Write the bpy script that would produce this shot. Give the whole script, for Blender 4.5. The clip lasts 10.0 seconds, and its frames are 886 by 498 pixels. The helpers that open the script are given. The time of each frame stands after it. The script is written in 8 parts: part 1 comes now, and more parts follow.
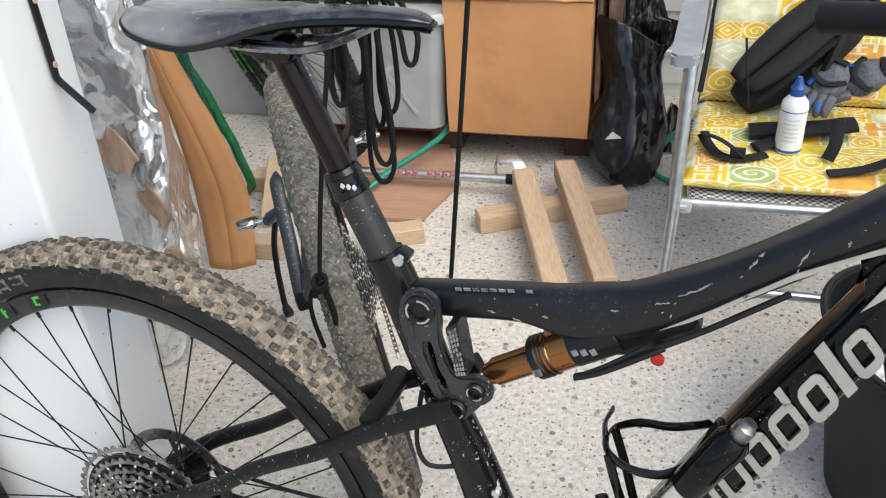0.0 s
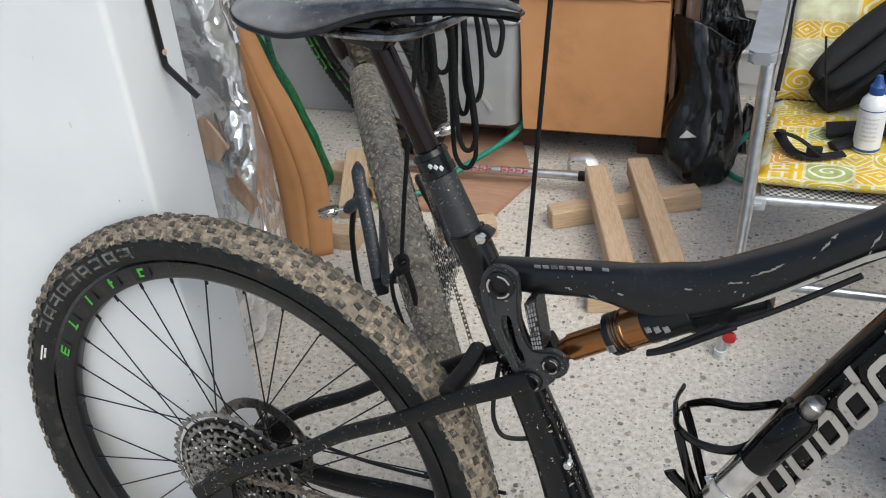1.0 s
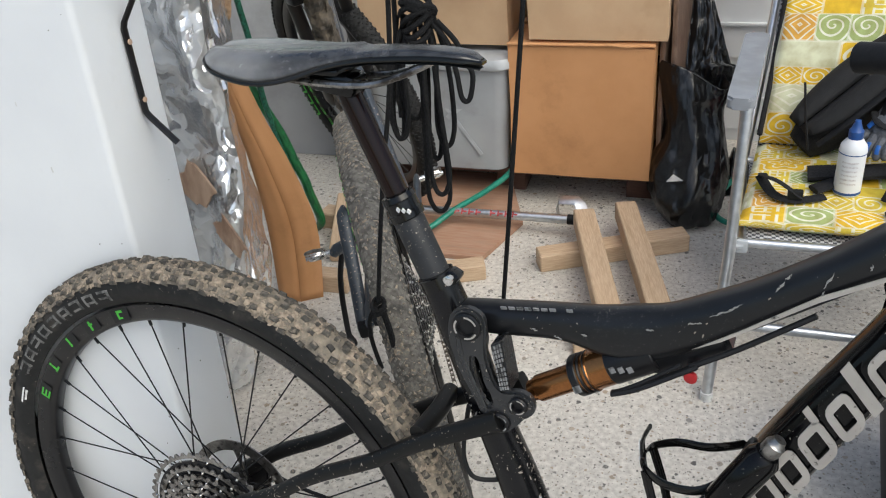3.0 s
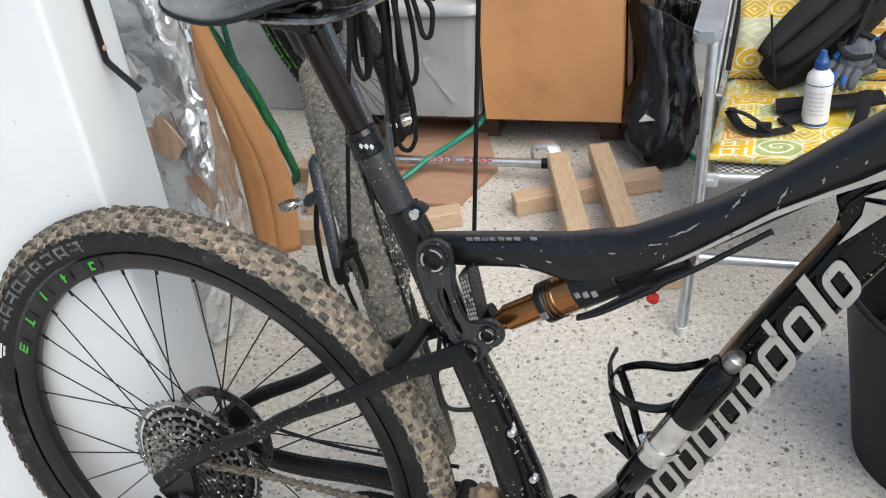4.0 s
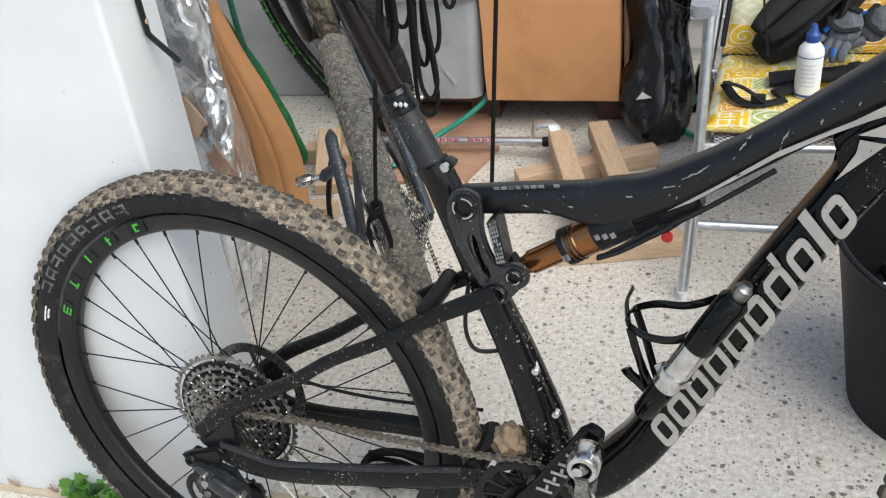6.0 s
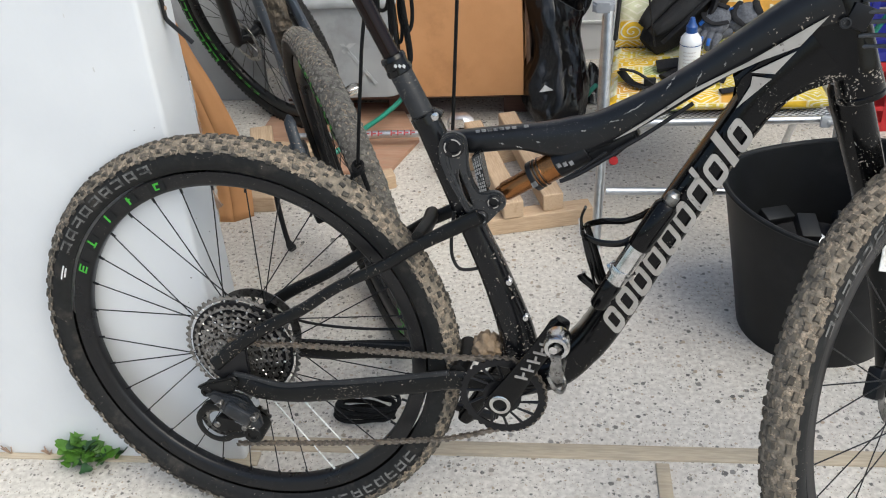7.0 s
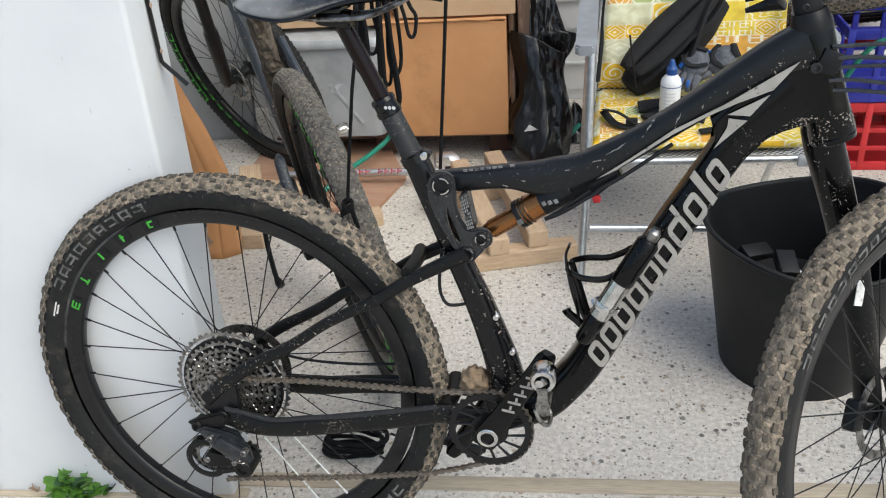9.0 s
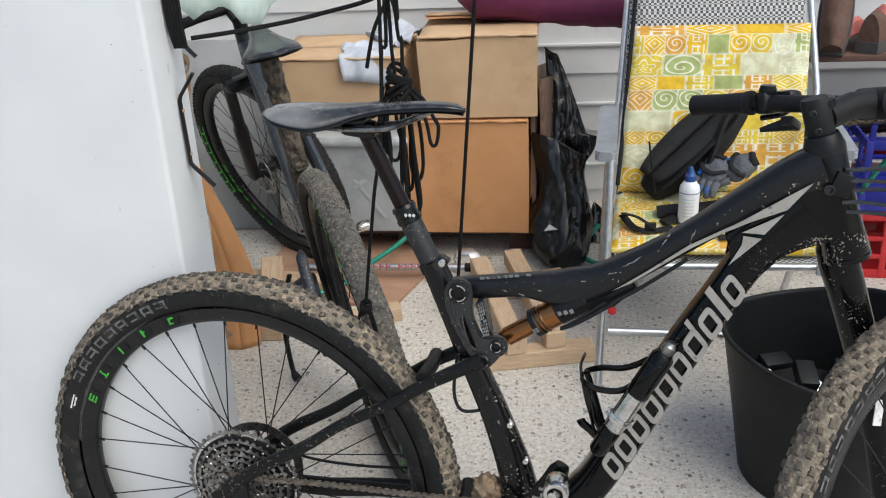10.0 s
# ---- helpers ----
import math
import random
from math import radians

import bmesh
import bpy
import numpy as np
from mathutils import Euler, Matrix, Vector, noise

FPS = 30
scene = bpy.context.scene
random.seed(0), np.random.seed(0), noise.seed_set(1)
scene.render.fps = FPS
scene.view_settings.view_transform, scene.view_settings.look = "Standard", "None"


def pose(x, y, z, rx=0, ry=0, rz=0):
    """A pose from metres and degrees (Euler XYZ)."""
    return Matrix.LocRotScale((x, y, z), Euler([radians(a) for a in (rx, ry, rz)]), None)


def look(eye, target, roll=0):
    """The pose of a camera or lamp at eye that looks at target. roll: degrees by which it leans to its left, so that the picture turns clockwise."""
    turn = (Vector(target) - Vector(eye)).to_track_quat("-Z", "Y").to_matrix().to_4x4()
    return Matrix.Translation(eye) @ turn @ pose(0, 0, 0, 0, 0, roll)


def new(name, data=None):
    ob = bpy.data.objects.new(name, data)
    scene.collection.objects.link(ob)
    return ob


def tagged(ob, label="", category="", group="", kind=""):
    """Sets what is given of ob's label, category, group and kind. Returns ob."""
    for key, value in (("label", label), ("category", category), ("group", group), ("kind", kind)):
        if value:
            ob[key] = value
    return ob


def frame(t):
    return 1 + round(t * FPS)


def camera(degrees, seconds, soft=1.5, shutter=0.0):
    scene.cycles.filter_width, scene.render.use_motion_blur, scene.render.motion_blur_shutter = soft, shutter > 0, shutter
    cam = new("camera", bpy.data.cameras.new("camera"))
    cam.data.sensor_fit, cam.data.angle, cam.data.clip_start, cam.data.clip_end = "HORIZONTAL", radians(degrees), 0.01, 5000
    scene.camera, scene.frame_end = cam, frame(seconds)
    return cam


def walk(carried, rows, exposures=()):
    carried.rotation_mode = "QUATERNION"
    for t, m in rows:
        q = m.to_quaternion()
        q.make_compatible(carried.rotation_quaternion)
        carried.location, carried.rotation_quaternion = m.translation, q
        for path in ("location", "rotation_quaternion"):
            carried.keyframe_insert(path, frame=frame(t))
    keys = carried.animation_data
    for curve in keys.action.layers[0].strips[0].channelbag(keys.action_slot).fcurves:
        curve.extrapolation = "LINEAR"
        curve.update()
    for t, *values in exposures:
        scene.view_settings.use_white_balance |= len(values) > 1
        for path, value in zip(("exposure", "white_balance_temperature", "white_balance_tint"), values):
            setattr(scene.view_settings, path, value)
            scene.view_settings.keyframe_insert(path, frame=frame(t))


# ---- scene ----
cam = camera(52.69, 10.0, soft=1.1)
PATH = [
    (0, (0.6424, -0.5577, 1.2623), (0.0516, 0.9907, 0.1425), -3.58),
    (0.5, (0.6381, -0.5924, 1.2662), (-0.0208, 0.9330, 0.1542), -4.37),
    (1, (0.6472, -0.6128, 1.2699), (-0.0820, 0.8853, 0.1644), -5.05),
    (1.5, (0.6518, -0.6119, 1.2755), (-0.1029, 0.8801, 0.1794), -5.46),
    (2, (0.6418, -0.6042, 1.3130), (-0.1195, 0.9380, 0.2918), -5.17),
    (2.5, (0.6552, -0.6101, 1.3006), (-0.1034, 0.9377, 0.2864), -5.09),
    (3, (0.6858, -0.6119, 1.2745), (-0.0642, 0.9341, 0.2516), -5.08),
    (3.2, (0.6919, -0.6143, 1.2778), (-0.0326, 0.9200, 0.2182), -5.38),
    (4.3, (0.7160, -0.6289, 1.2538), (0.0077, 0.8797, 0.1472), -7.18),
    (4.5, (0.7187, -0.6302, 1.2570), (0.0080, 0.8776, 0.1527), -7.45),
    (5, (0.7174, -0.6247, 1.2622), (0.0094, 0.8846, 0.1571), -7.56),
    (5.5, (0.7157, -0.6429, 1.2454), (0.0135, 0.8525, 0.1183), -7.68),
    (6, (0.7030, -0.7284, 1.2651), (0.0209, 0.7822, 0.1459), -7.40),
    (6.2, (0.6803, -0.7997, 1.2798), (0.0523, 0.7364, 0.1650), -6.82),
    (7.3, (0.6421, -1.0713, 1.3241), (0.2348, 0.5555, 0.2350), -4.69),
    (7.5, (0.6576, -1.0782, 1.3290), (0.2482, 0.5588, 0.2552), -4.66),
    (8, (0.6701, -1.0774, 1.3306), (0.2669, 0.5731, 0.2756), -4.55),
    (8.5, (0.6630, -1.0684, 1.3304), (0.2639, 0.5896, 0.2846), -4.50),
    (9, (0.6453, -1.0610, 1.3320), (0.2450, 0.6028, 0.2982), -4.28),
    (9.5, (0.6356, -1.0712, 1.3503), (0.2036, 0.6326, 0.3958), -3.73),
    (10, (0.6526, -1.0595, 1.3630), (0.1969, 0.6885, 0.5032), -3.20),
]
walk(cam, [(t, look(eye, target, roll)) for t, eye, target, roll in PATH], exposures=[(t, e, 6450, 4) for t, e in ((0.0, 0.86), (0.5, 0.47), (1.0, 0.48), (2.0, 0.54), (2.5, 0.45), (3.0, 0.49), (4.5, 0.80), (5.5, 0.80), (6.0, 0.72), (7.5, 0.59), (8.5, 0.60), (9.5, 0.60), (10.0, 0.45))])

# ---- light ----
world = bpy.data.worlds.new("sky")
scene.world = world
world.use_nodes = True
_n = world.node_tree.nodes
_sky = _n.new("ShaderNodeTexSky")
_sky.sky_type = "NISHITA"
_sky.sun_disc = False
_sky.sun_elevation, _sky.sun_rotation = radians(55), radians(130)
_sky.dust_density = 3.0
world.node_tree.links.new(_sky.outputs[0], _n["Background"].inputs[0])
_n["Background"].inputs[1].default_value = 0.15
_sun = bpy.data.lights.new("sun", "SUN")
_sun.energy, _sun.angle, _sun.color = 1.3, radians(50), (1.0, 0.96, 0.89)
new("sun", _sun).matrix_world = look((3.9, -1.3, 5.0), (0.3, 0.6, 0.0))

# ---- building blocks ----
ROOM = pose(0, 0, 0, 0, 0, 6.2)          # the garage's walls stand a little askew to the bicycle
LEAN = pose(0, 0, 0, -7, 0, 0)           # the bicycle leans on the wall's end


def mat(name, col, rough=0.6, metal=0.0, col2=None, scale=40.0, bump=0.0, bscale=None, dirt=None, dscale=9.0, dlo=0.52, dhi=0.68, spec=0.5, coat=0.0, stretch=(1, 1, 1), rvar=0.12):
    """A surface: two tones at a fine scale, dirt at a coarse one, uneven gloss and relief."""
    m = bpy.data.materials.new(name)
    m.use_nodes = True
    t = m.node_tree
    n, l = t.nodes, t.links
    b = n["Principled BSDF"]
    co = n.new("ShaderNodeTexCoord")
    mp = n.new("ShaderNodeMapping")
    mp.inputs["Scale"].default_value = stretch
    l.new(co.outputs["Object"], mp.inputs["Vector"])
    oi = n.new("ShaderNodeObjectInfo")
    sh = n.new("ShaderNodeVectorMath")
    sh.operation = "ADD"
    l.new(mp.outputs[0], sh.inputs[0])
    mu = n.new("ShaderNodeMath")
    mu.operation = "MULTIPLY"
    mu.inputs[1].default_value = 7.0
    l.new(oi.outputs["Random"], mu.inputs[0])
    l.new(mu.outputs[0], sh.inputs[1])
    fine = n.new("ShaderNodeTexNoise")
    fine.inputs["Scale"].default_value, fine.inputs["Detail"].default_value = scale, 6
    l.new(sh.outputs[0], fine.inputs["Vector"])
    c2 = col2 or tuple(0.78 * v for v in col)
    ramp = n.new("ShaderNodeValToRGB")
    ramp.color_ramp.elements[0].position, ramp.color_ramp.elements[1].position = 0.35, 0.65
    ramp.color_ramp.elements[0].color, ramp.color_ramp.elements[1].color = (*c2, 1), (*col, 1)
    l.new(fine.outputs["Fac"], ramp.inputs[0])
    out = ramp.outputs[0]
    coarse = n.new("ShaderNodeTexNoise")
    coarse.inputs["Scale"].default_value, coarse.inputs["Detail"].default_value, coarse.inputs["Roughness"].default_value = dscale, 8, 0.65
    l.new(sh.outputs[0], coarse.inputs["Vector"])
    r2 = n.new("ShaderNodeMapRange")
    r2.inputs["From Min"].default_value, r2.inputs["From Max"].default_value = dlo, dhi
    l.new(coarse.outputs["Fac"], r2.inputs["Value"])
    if dirt:
        mix = n.new("ShaderNodeMix")
        mix.data_type = "RGBA"
        l.new(r2.outputs[0], mix.inputs["Factor"])
        l.new(out, mix.inputs["A"])
        mix.inputs["B"].default_value = (*dirt, 1)
        out = mix.outputs["Result"]
    l.new(out, b.inputs["Base Color"])
    rr = n.new("ShaderNodeMapRange")
    rr.inputs["To Min"].default_value, rr.inputs["To Max"].default_value = max(0.03, rough - rvar), min(1.0, rough + rvar)
    l.new(coarse.outputs["Fac"], rr.inputs["Value"])
    l.new(rr.outputs[0], b.inputs["Roughness"])
    b.inputs["Metallic"].default_value = metal
    b.inputs["Specular IOR Level"].default_value = spec
    b.inputs["Coat Weight"].default_value = coat
    if bump:
        bp = n.new("ShaderNodeBump")
        bp.inputs["Strength"].default_value, bp.inputs["Distance"].default_value = bump, 0.004
        f2 = fine
        if bscale:
            f2 = n.new("ShaderNodeTexNoise")
            f2.inputs["Scale"].default_value, f2.inputs["Detail"].default_value = bscale, 5
            l.new(sh.outputs[0], f2.inputs["Vector"])
        l.new(f2.outputs["Fac"], bp.inputs["Height"])
        l.new(bp.outputs[0], b.inputs["Normal"])
    return m


def mesh_of(bm, material, smooth=True, angle=35):
    me = bpy.data.meshes.new("mesh")
    bmesh.ops.recalc_face_normals(bm, faces=bm.faces)
    bm.to_mesh(me)
    bm.free()
    me.materials.append(material)
    if smooth and len(me.polygons):
        me.shade_smooth()
        me.set_sharp_from_angle(angle=radians(angle))
    return me


def part(name, bm, material, parent=None, label="", smooth=True, angle=35):
    ob = new(name, mesh_of(bm, material, smooth, angle))
    if parent:
        ob.parent = parent
    if label:
        tagged(ob, label)
    return ob


def thing(name, label, category, m=None, group="", kind=""):
    """An Empty at the thing's base, which carries its parts."""
    ob = tagged(new(name), label, category, group, kind)
    ob.empty_display_size = 0.1
    if m is not None:
        ob.matrix_world = m
    return ob


def solo(name, bm, material, label, category, m=None, group="", kind="", smooth=True, angle=35):
    ob = tagged(part(name, bm, material, None, "", smooth, angle), label, category, group, kind)
    if m is not None:
        ob.matrix_world = m
    return ob


def box(bm, c, s, m=None, bevel=0.0, seg=2):
    mm = Matrix.Translation(c) @ (m or Matrix()) @ Matrix.Diagonal((*s, 1))
    vs = bmesh.ops.create_cube(bm, size=1, matrix=mm)["verts"]
    if bevel:
        es = list({e for v in vs for e in v.link_edges})
        bmesh.ops.bevel(bm, geom=es, offset=bevel, segments=seg, affect="EDGES", profile=0.5)
    return bm


def tube(bm, pts, r, seg=12, closed=False, side=None, cap=True):
    """Sweeps a round or oval section along points; r is one radius or a row of radii or (across side, other) pairs."""
    P = [Vector(p) for p in pts]
    n = len(P)
    R = list(r) if isinstance(r, (list, tuple)) and len(r) == n else [r] * n
    rings, a = [], None
    for i in range(n):
        if closed:
            t = (P[(i + 1) % n] - P[i - 1]).normalized()
        else:
            t = (P[min(i + 1, n - 1)] - P[max(i - 1, 0)]).normalized()
        if side is not None:
            a = Vector(side)
        elif a is None:
            a = Vector((0, 0, 1)) if abs(t.z) < 0.8 else Vector((1, 0, 0))
        a = (a - t * a.dot(t)).normalized()
        b = t.cross(a)
        ra, rb = R[i] if isinstance(R[i], (list, tuple)) else (R[i], R[i])
        rings.append([bm.verts.new(P[i] + a * ra * math.cos(k * math.tau / seg) + b * rb * math.sin(k * math.tau / seg)) for k in range(seg)])
    for i in range(n if closed else n - 1):
        A, B = rings[i], rings[(i + 1) % n]
        for k in range(seg):
            bm.faces.new((A[k], A[(k + 1) % seg], B[(k + 1) % seg], B[k]))
    if cap and not closed:
        bm.faces.new(rings[0][::-1])
        bm.faces.new(rings[-1])
    return bm


def curve(pts, n=6, closed=False):
    """Points on a smooth line through pts."""
    P = [Vector(p) for p in pts]
    out = []
    m = len(P)
    for i in range(m if closed else m - 1):
        if closed:
            p0, p1, p2, p3 = P[i - 1], P[i], P[(i + 1) % m], P[(i + 2) % m]
        else:
            p0, p1, p2, p3 = P[max(i - 1, 0)], P[i], P[i + 1], P[min(i + 2, m - 1)]
        for k in range(n):
            t = k / n
            out.append(0.5 * (2 * p1 + (p2 - p0) * t + (2 * p0 - 5 * p1 + 4 * p2 - p3) * t * t + (3 * p1 - p0 - 3 * p2 + p3) * t ** 3))
    if not closed:
        out.append(P[-1])
    return out


def lathe(bm, prof, seg=32, m=None, closed=False, cap=True):
    """Turns a profile of (radius, height) about z."""
    m = m or Matrix()
    rings = []
    for r, h in prof:
        rings.append([bm.verts.new(m @ Vector((r * math.cos(k * math.tau / seg), r * math.sin(k * math.tau / seg), h))) for k in range(seg)])
    for i in range(len(prof) if closed else len(prof) - 1):
        A, B = rings[i], rings[(i + 1) % len(prof)]
        for k in range(seg):
            bm.faces.new((A[k], A[(k + 1) % seg], B[(k + 1) % seg], B[k]))
    if not closed and cap:
        if prof[0][0] > 1e-5:
            bm.faces.new(rings[0][::-1])
        if prof[-1][0] > 1e-5:
            bm.faces.new(rings[-1])
    bmesh.ops.remove_doubles(bm, verts=bm.verts, dist=1e-6)
    return bm


def slab(bm, outline, d, m=None, bevel=0.0):
    """A flat outline of (x, y) points with thickness d along z."""
    m = m or Matrix()
    A = [bm.verts.new(m @ Vector((x, y, 0))) for x, y in outline]
    B = [bm.verts.new(m @ Vector((x, y, d))) for x, y in outline]
    k = len(outline)
    fs = [bm.faces.new(A[::-1]), bm.faces.new(B)]
    fs += [bm.faces.new((A[i], A[(i + 1) % k], B[(i + 1) % k], B[i])) for i in range(k)]
    if bevel:
        bmesh.ops.bevel(bm, geom=list({e for f in fs[:2] for e in f.edges}), offset=bevel, segments=2, affect="EDGES")
    return bm


def B():
    return bmesh.new()


def spatter(ob, n, r0, r1, seed, keep=None, long=1.0, material=None, lift=0.0004, name="mud_spatter"):
    """Dried drops of mud on a part: small ragged discs lying on its faces, in drifts."""
    rnd = random.Random(seed)
    me = ob.data
    fs = list(me.polygons)
    total, acc = 0.0, []
    for f in fs:
        total += f.area
        acc.append(total)
    bm = B()
    done = tries = 0
    while done < n and tries < n * 14:
        tries += 1
        f = fs[min(len(fs) - 1, bisect(acc, rnd.random() * total))]
        vs = [me.vertices[i].co for i in f.vertices]
        k = rnd.randrange(1, len(vs) - 1)
        a, b = rnd.random(), rnd.random()
        if a + b > 1:
            a, b = 1 - a, 1 - b
        p = vs[0] + (vs[k] - vs[0]) * a + (vs[k + 1] - vs[0]) * b
        if keep and not keep(p, f.normal):
            continue
        if noise.noise(p * 26 + Vector((seed, 0, 0))) + 0.35 < rnd.random() * 0.8:
            continue
        nr = f.normal
        t = nr.orthogonal().normalized()
        g = rnd.uniform(0, math.tau)
        t = (t * math.cos(g) + nr.cross(t) * math.sin(g)).normalized()
        w = nr.cross(t)
        r = r0 + (r1 - r0) * rnd.random() ** 2.5
        st = rnd.uniform(1.0, long)
        q = 7
        rim = [bm.verts.new(p + nr * 0.0001 + (t * math.cos(x) * st + w * math.sin(x)) * r * rnd.uniform(0.55, 1.2)) for x in [i * math.tau / q for i in range(q)]]
        c = bm.verts.new(p + nr * (lift + r * 0.18))
        for i in range(q):
            bm.faces.new((c, rim[i], rim[(i + 1) % q]))
        done += 1
    return tagged(part(name, bm, material or M_spatter, ob, "splashed drops of dried mud"), kind="stuff")


def bisect(acc, v):
    lo, hi = 0, len(acc)
    while lo < hi:
        mid = (lo + hi) // 2
        if acc[mid] < v:
            lo = mid + 1
        else:
            hi = mid
    return lo


def near_side(p, nr):
    return nr.y < 0.2


def grid(bm, nx, ny, fn):
    """A sheet of quads whose corner (i, j) lies at fn(i / nx, j / ny)."""
    vs = [[bm.verts.new(fn(i / nx, j / ny)) for j in range(ny + 1)] for i in range(nx + 1)]
    for i in range(nx):
        for j in range(ny):
            bm.faces.new((vs[i][j], vs[i + 1][j], vs[i + 1][j + 1], vs[i][j + 1]))
    return bm

# ---- materials ----
M_white = mat("white_paint", (0.64, 0.655, 0.67), 0.55, scale=6, col2=(0.60, 0.615, 0.635), bump=0.06, bscale=90, dirt=(0.54, 0.54, 0.53), dscale=3.0, dlo=0.62, dhi=0.85)
M_siding = mat("grey_white_siding", (0.72, 0.73, 0.74), 0.5, scale=5, col2=(0.66, 0.675, 0.69), dirt=(0.5, 0.49, 0.47), dscale=5, dlo=0.62, dhi=0.8, bump=0.05, bscale=60)
M_kraft = mat("kraft_cardboard", (0.56, 0.29, 0.135), 0.8, col2=(0.52, 0.265, 0.12), scale=14, dirt=(0.36, 0.18, 0.08), dscale=5, dlo=0.55, dhi=0.8, bump=0.08, bscale=140, spec=0.2)
M_kraft_pale = mat("pale_cardboard", (0.55, 0.38, 0.235), 0.8, col2=(0.51, 0.345, 0.21), scale=14, dirt=(0.42, 0.27, 0.15), dscale=6, dlo=0.55, dhi=0.8, bump=0.08, bscale=140, spec=0.2)
M_wood = mat("sawn_pine", (0.54, 0.40, 0.27), 0.7, col2=(0.43, 0.305, 0.20), scale=30, stretch=(1, 12, 12), dirt=(0.36, 0.25, 0.15), dscale=7, dlo=0.55, dhi=0.75, bump=0.12)
M_black = mat("black_carbon_paint", (0.007, 0.007, 0.008), 0.38, col2=(0.005, 0.005, 0.006), scale=60, spec=0.27, rvar=0.1)
M_bin = mat("black_bin_plastic", (0.006, 0.0068, 0.008), 0.5, col2=(0.005, 0.0055, 0.006), scale=20, dirt=(0.014, 0.014, 0.015), dscale=7, bump=0.05, spec=0.28)
M_alu = mat("aluminium", (0.62, 0.63, 0.65), 0.36, 1.0, col2=(0.5, 0.51, 0.53), scale=60)


def speckle(name, col, rough, spot, amount, scale=150.0, coat=0.0, spec=0.5):
    """Paint with splashed mud: fine drops in drifts."""
    m = mat(name, col, rough, scale=50, spec=spec, coat=coat)
    t = m.node_tree
    n, l = t.nodes, t.links
    b = n["Principled BSDF"]
    co = n.new("ShaderNodeTexCoord")
    v = n.new("ShaderNodeTexNoise")
    v.inputs["Scale"].default_value, v.inputs["Detail"].default_value = scale, 3
    l.new(co.outputs["Object"], v.inputs["Vector"])
    d = n.new("ShaderNodeTexNoise")
    d.inputs["Scale"].default_value, d.inputs["Detail"].default_value = 11, 5
    l.new(co.outputs["Object"], d.inputs["Vector"])
    ad = n.new("ShaderNodeMath")
    ad.operation = "MULTIPLY_ADD"
    ad.inputs[1].default_value = 0.45
    l.new(d.outputs["Fac"], ad.inputs[0])
    l.new(v.outputs["Fac"], ad.inputs[2])
    r = n.new("ShaderNodeMapRange")
    r.inputs["From Min"].default_value, r.inputs["From Max"].default_value = 0.97 - amount, 1.02 - amount
    l.new(ad.outputs[0], r.inputs["Value"])
    mx = n.new("ShaderNodeMix")
    mx.data_type = "RGBA"
    l.new(r.outputs[0], mx.inputs["Factor"])
    l.new(b.inputs["Base Color"].links[0].from_socket, mx.inputs["A"])
    mx.inputs["B"].default_value = (*spot, 1)
    l.new(mx.outputs["Result"], b.inputs["Base Color"])
    m2 = n.new("ShaderNodeMix")
    l.new(r.outputs[0], m2.inputs["Factor"])
    l.new(b.inputs["Roughness"].links[0].from_socket, m2.inputs["A"])
    m2.inputs["B"].default_value = 0.85
    l.new(m2.outputs["Result"], b.inputs["Roughness"])
    return m


MUD = (0.36, 0.30, 0.235)
M_frame = speckle("satin_black_frame", (0.0070, 0.0074, 0.0086), 0.32, (0.30, 0.285, 0.26), 0.0, 800, spec=0.32)
M_gloss = speckle("gloss_black_frame", (0.0032, 0.0032, 0.0036), 0.14, (0.42, 0.38, 0.32), -0.02, 560, spec=0.22)
M_dirtyblack = speckle("muddy_black", (0.007, 0.007, 0.007), 0.40, (0.42, 0.37, 0.30), 0.03, 440, spec=0.2)
M_post = speckle("dark_grey_metal", (0.020, 0.021, 0.023), 0.5, (0.42, 0.40, 0.37), 0.06, 520, spec=0.3)
M_tyreprint = mat("tyre_print", (0.17, 0.166, 0.158), 0.7, scale=80, dirt=(0.03, 0.03, 0.03), dscale=60, dlo=0.45, dhi=0.6)
M_hosegrey = mat("grey_hose", (0.055, 0.057, 0.060), 0.4, col2=(0.035, 0.036, 0.038), scale=80, spec=0.5)
M_link = speckle("satin_grey_forging", (0.017, 0.018, 0.020), 0.28, (0.42, 0.40, 0.37), 0.03, 520, spec=0.5)
M_shaft = mat("smoked_black_slider", (0.0075, 0.0028, 0.0022), 0.08, scale=30, spec=0.20, rvar=0.03)
M_spatter = mat("dried_mud_drops", (0.34, 0.30, 0.25), 0.9, col2=(0.20, 0.175, 0.145), scale=90, spec=0.15)
M_cake = mat("pale_dried_mud", (0.35, 0.285, 0.215), 0.95, col2=(0.15, 0.125, 0.098), scale=140, bump=0.6, bscale=300, spec=0.1)
M_pin = mat("bright_steel_lump", (0.70, 0.69, 0.67), 0.28, 1.0, col2=(0.42, 0.41, 0.39), scale=160)
M_gloss_clean = mat("polished_black", (0.004, 0.004, 0.004), 0.14, scale=30, spec=0.3, rvar=0.05)
M_knob = mat("muddy_knobs", (0.088, 0.081, 0.070), 0.88, col2=(0.042, 0.039, 0.035), scale=30, dirt=(0.22, 0.185, 0.145), dscale=120, dlo=0.50, dhi=0.70, bump=0.5, bscale=260, spec=0.2)
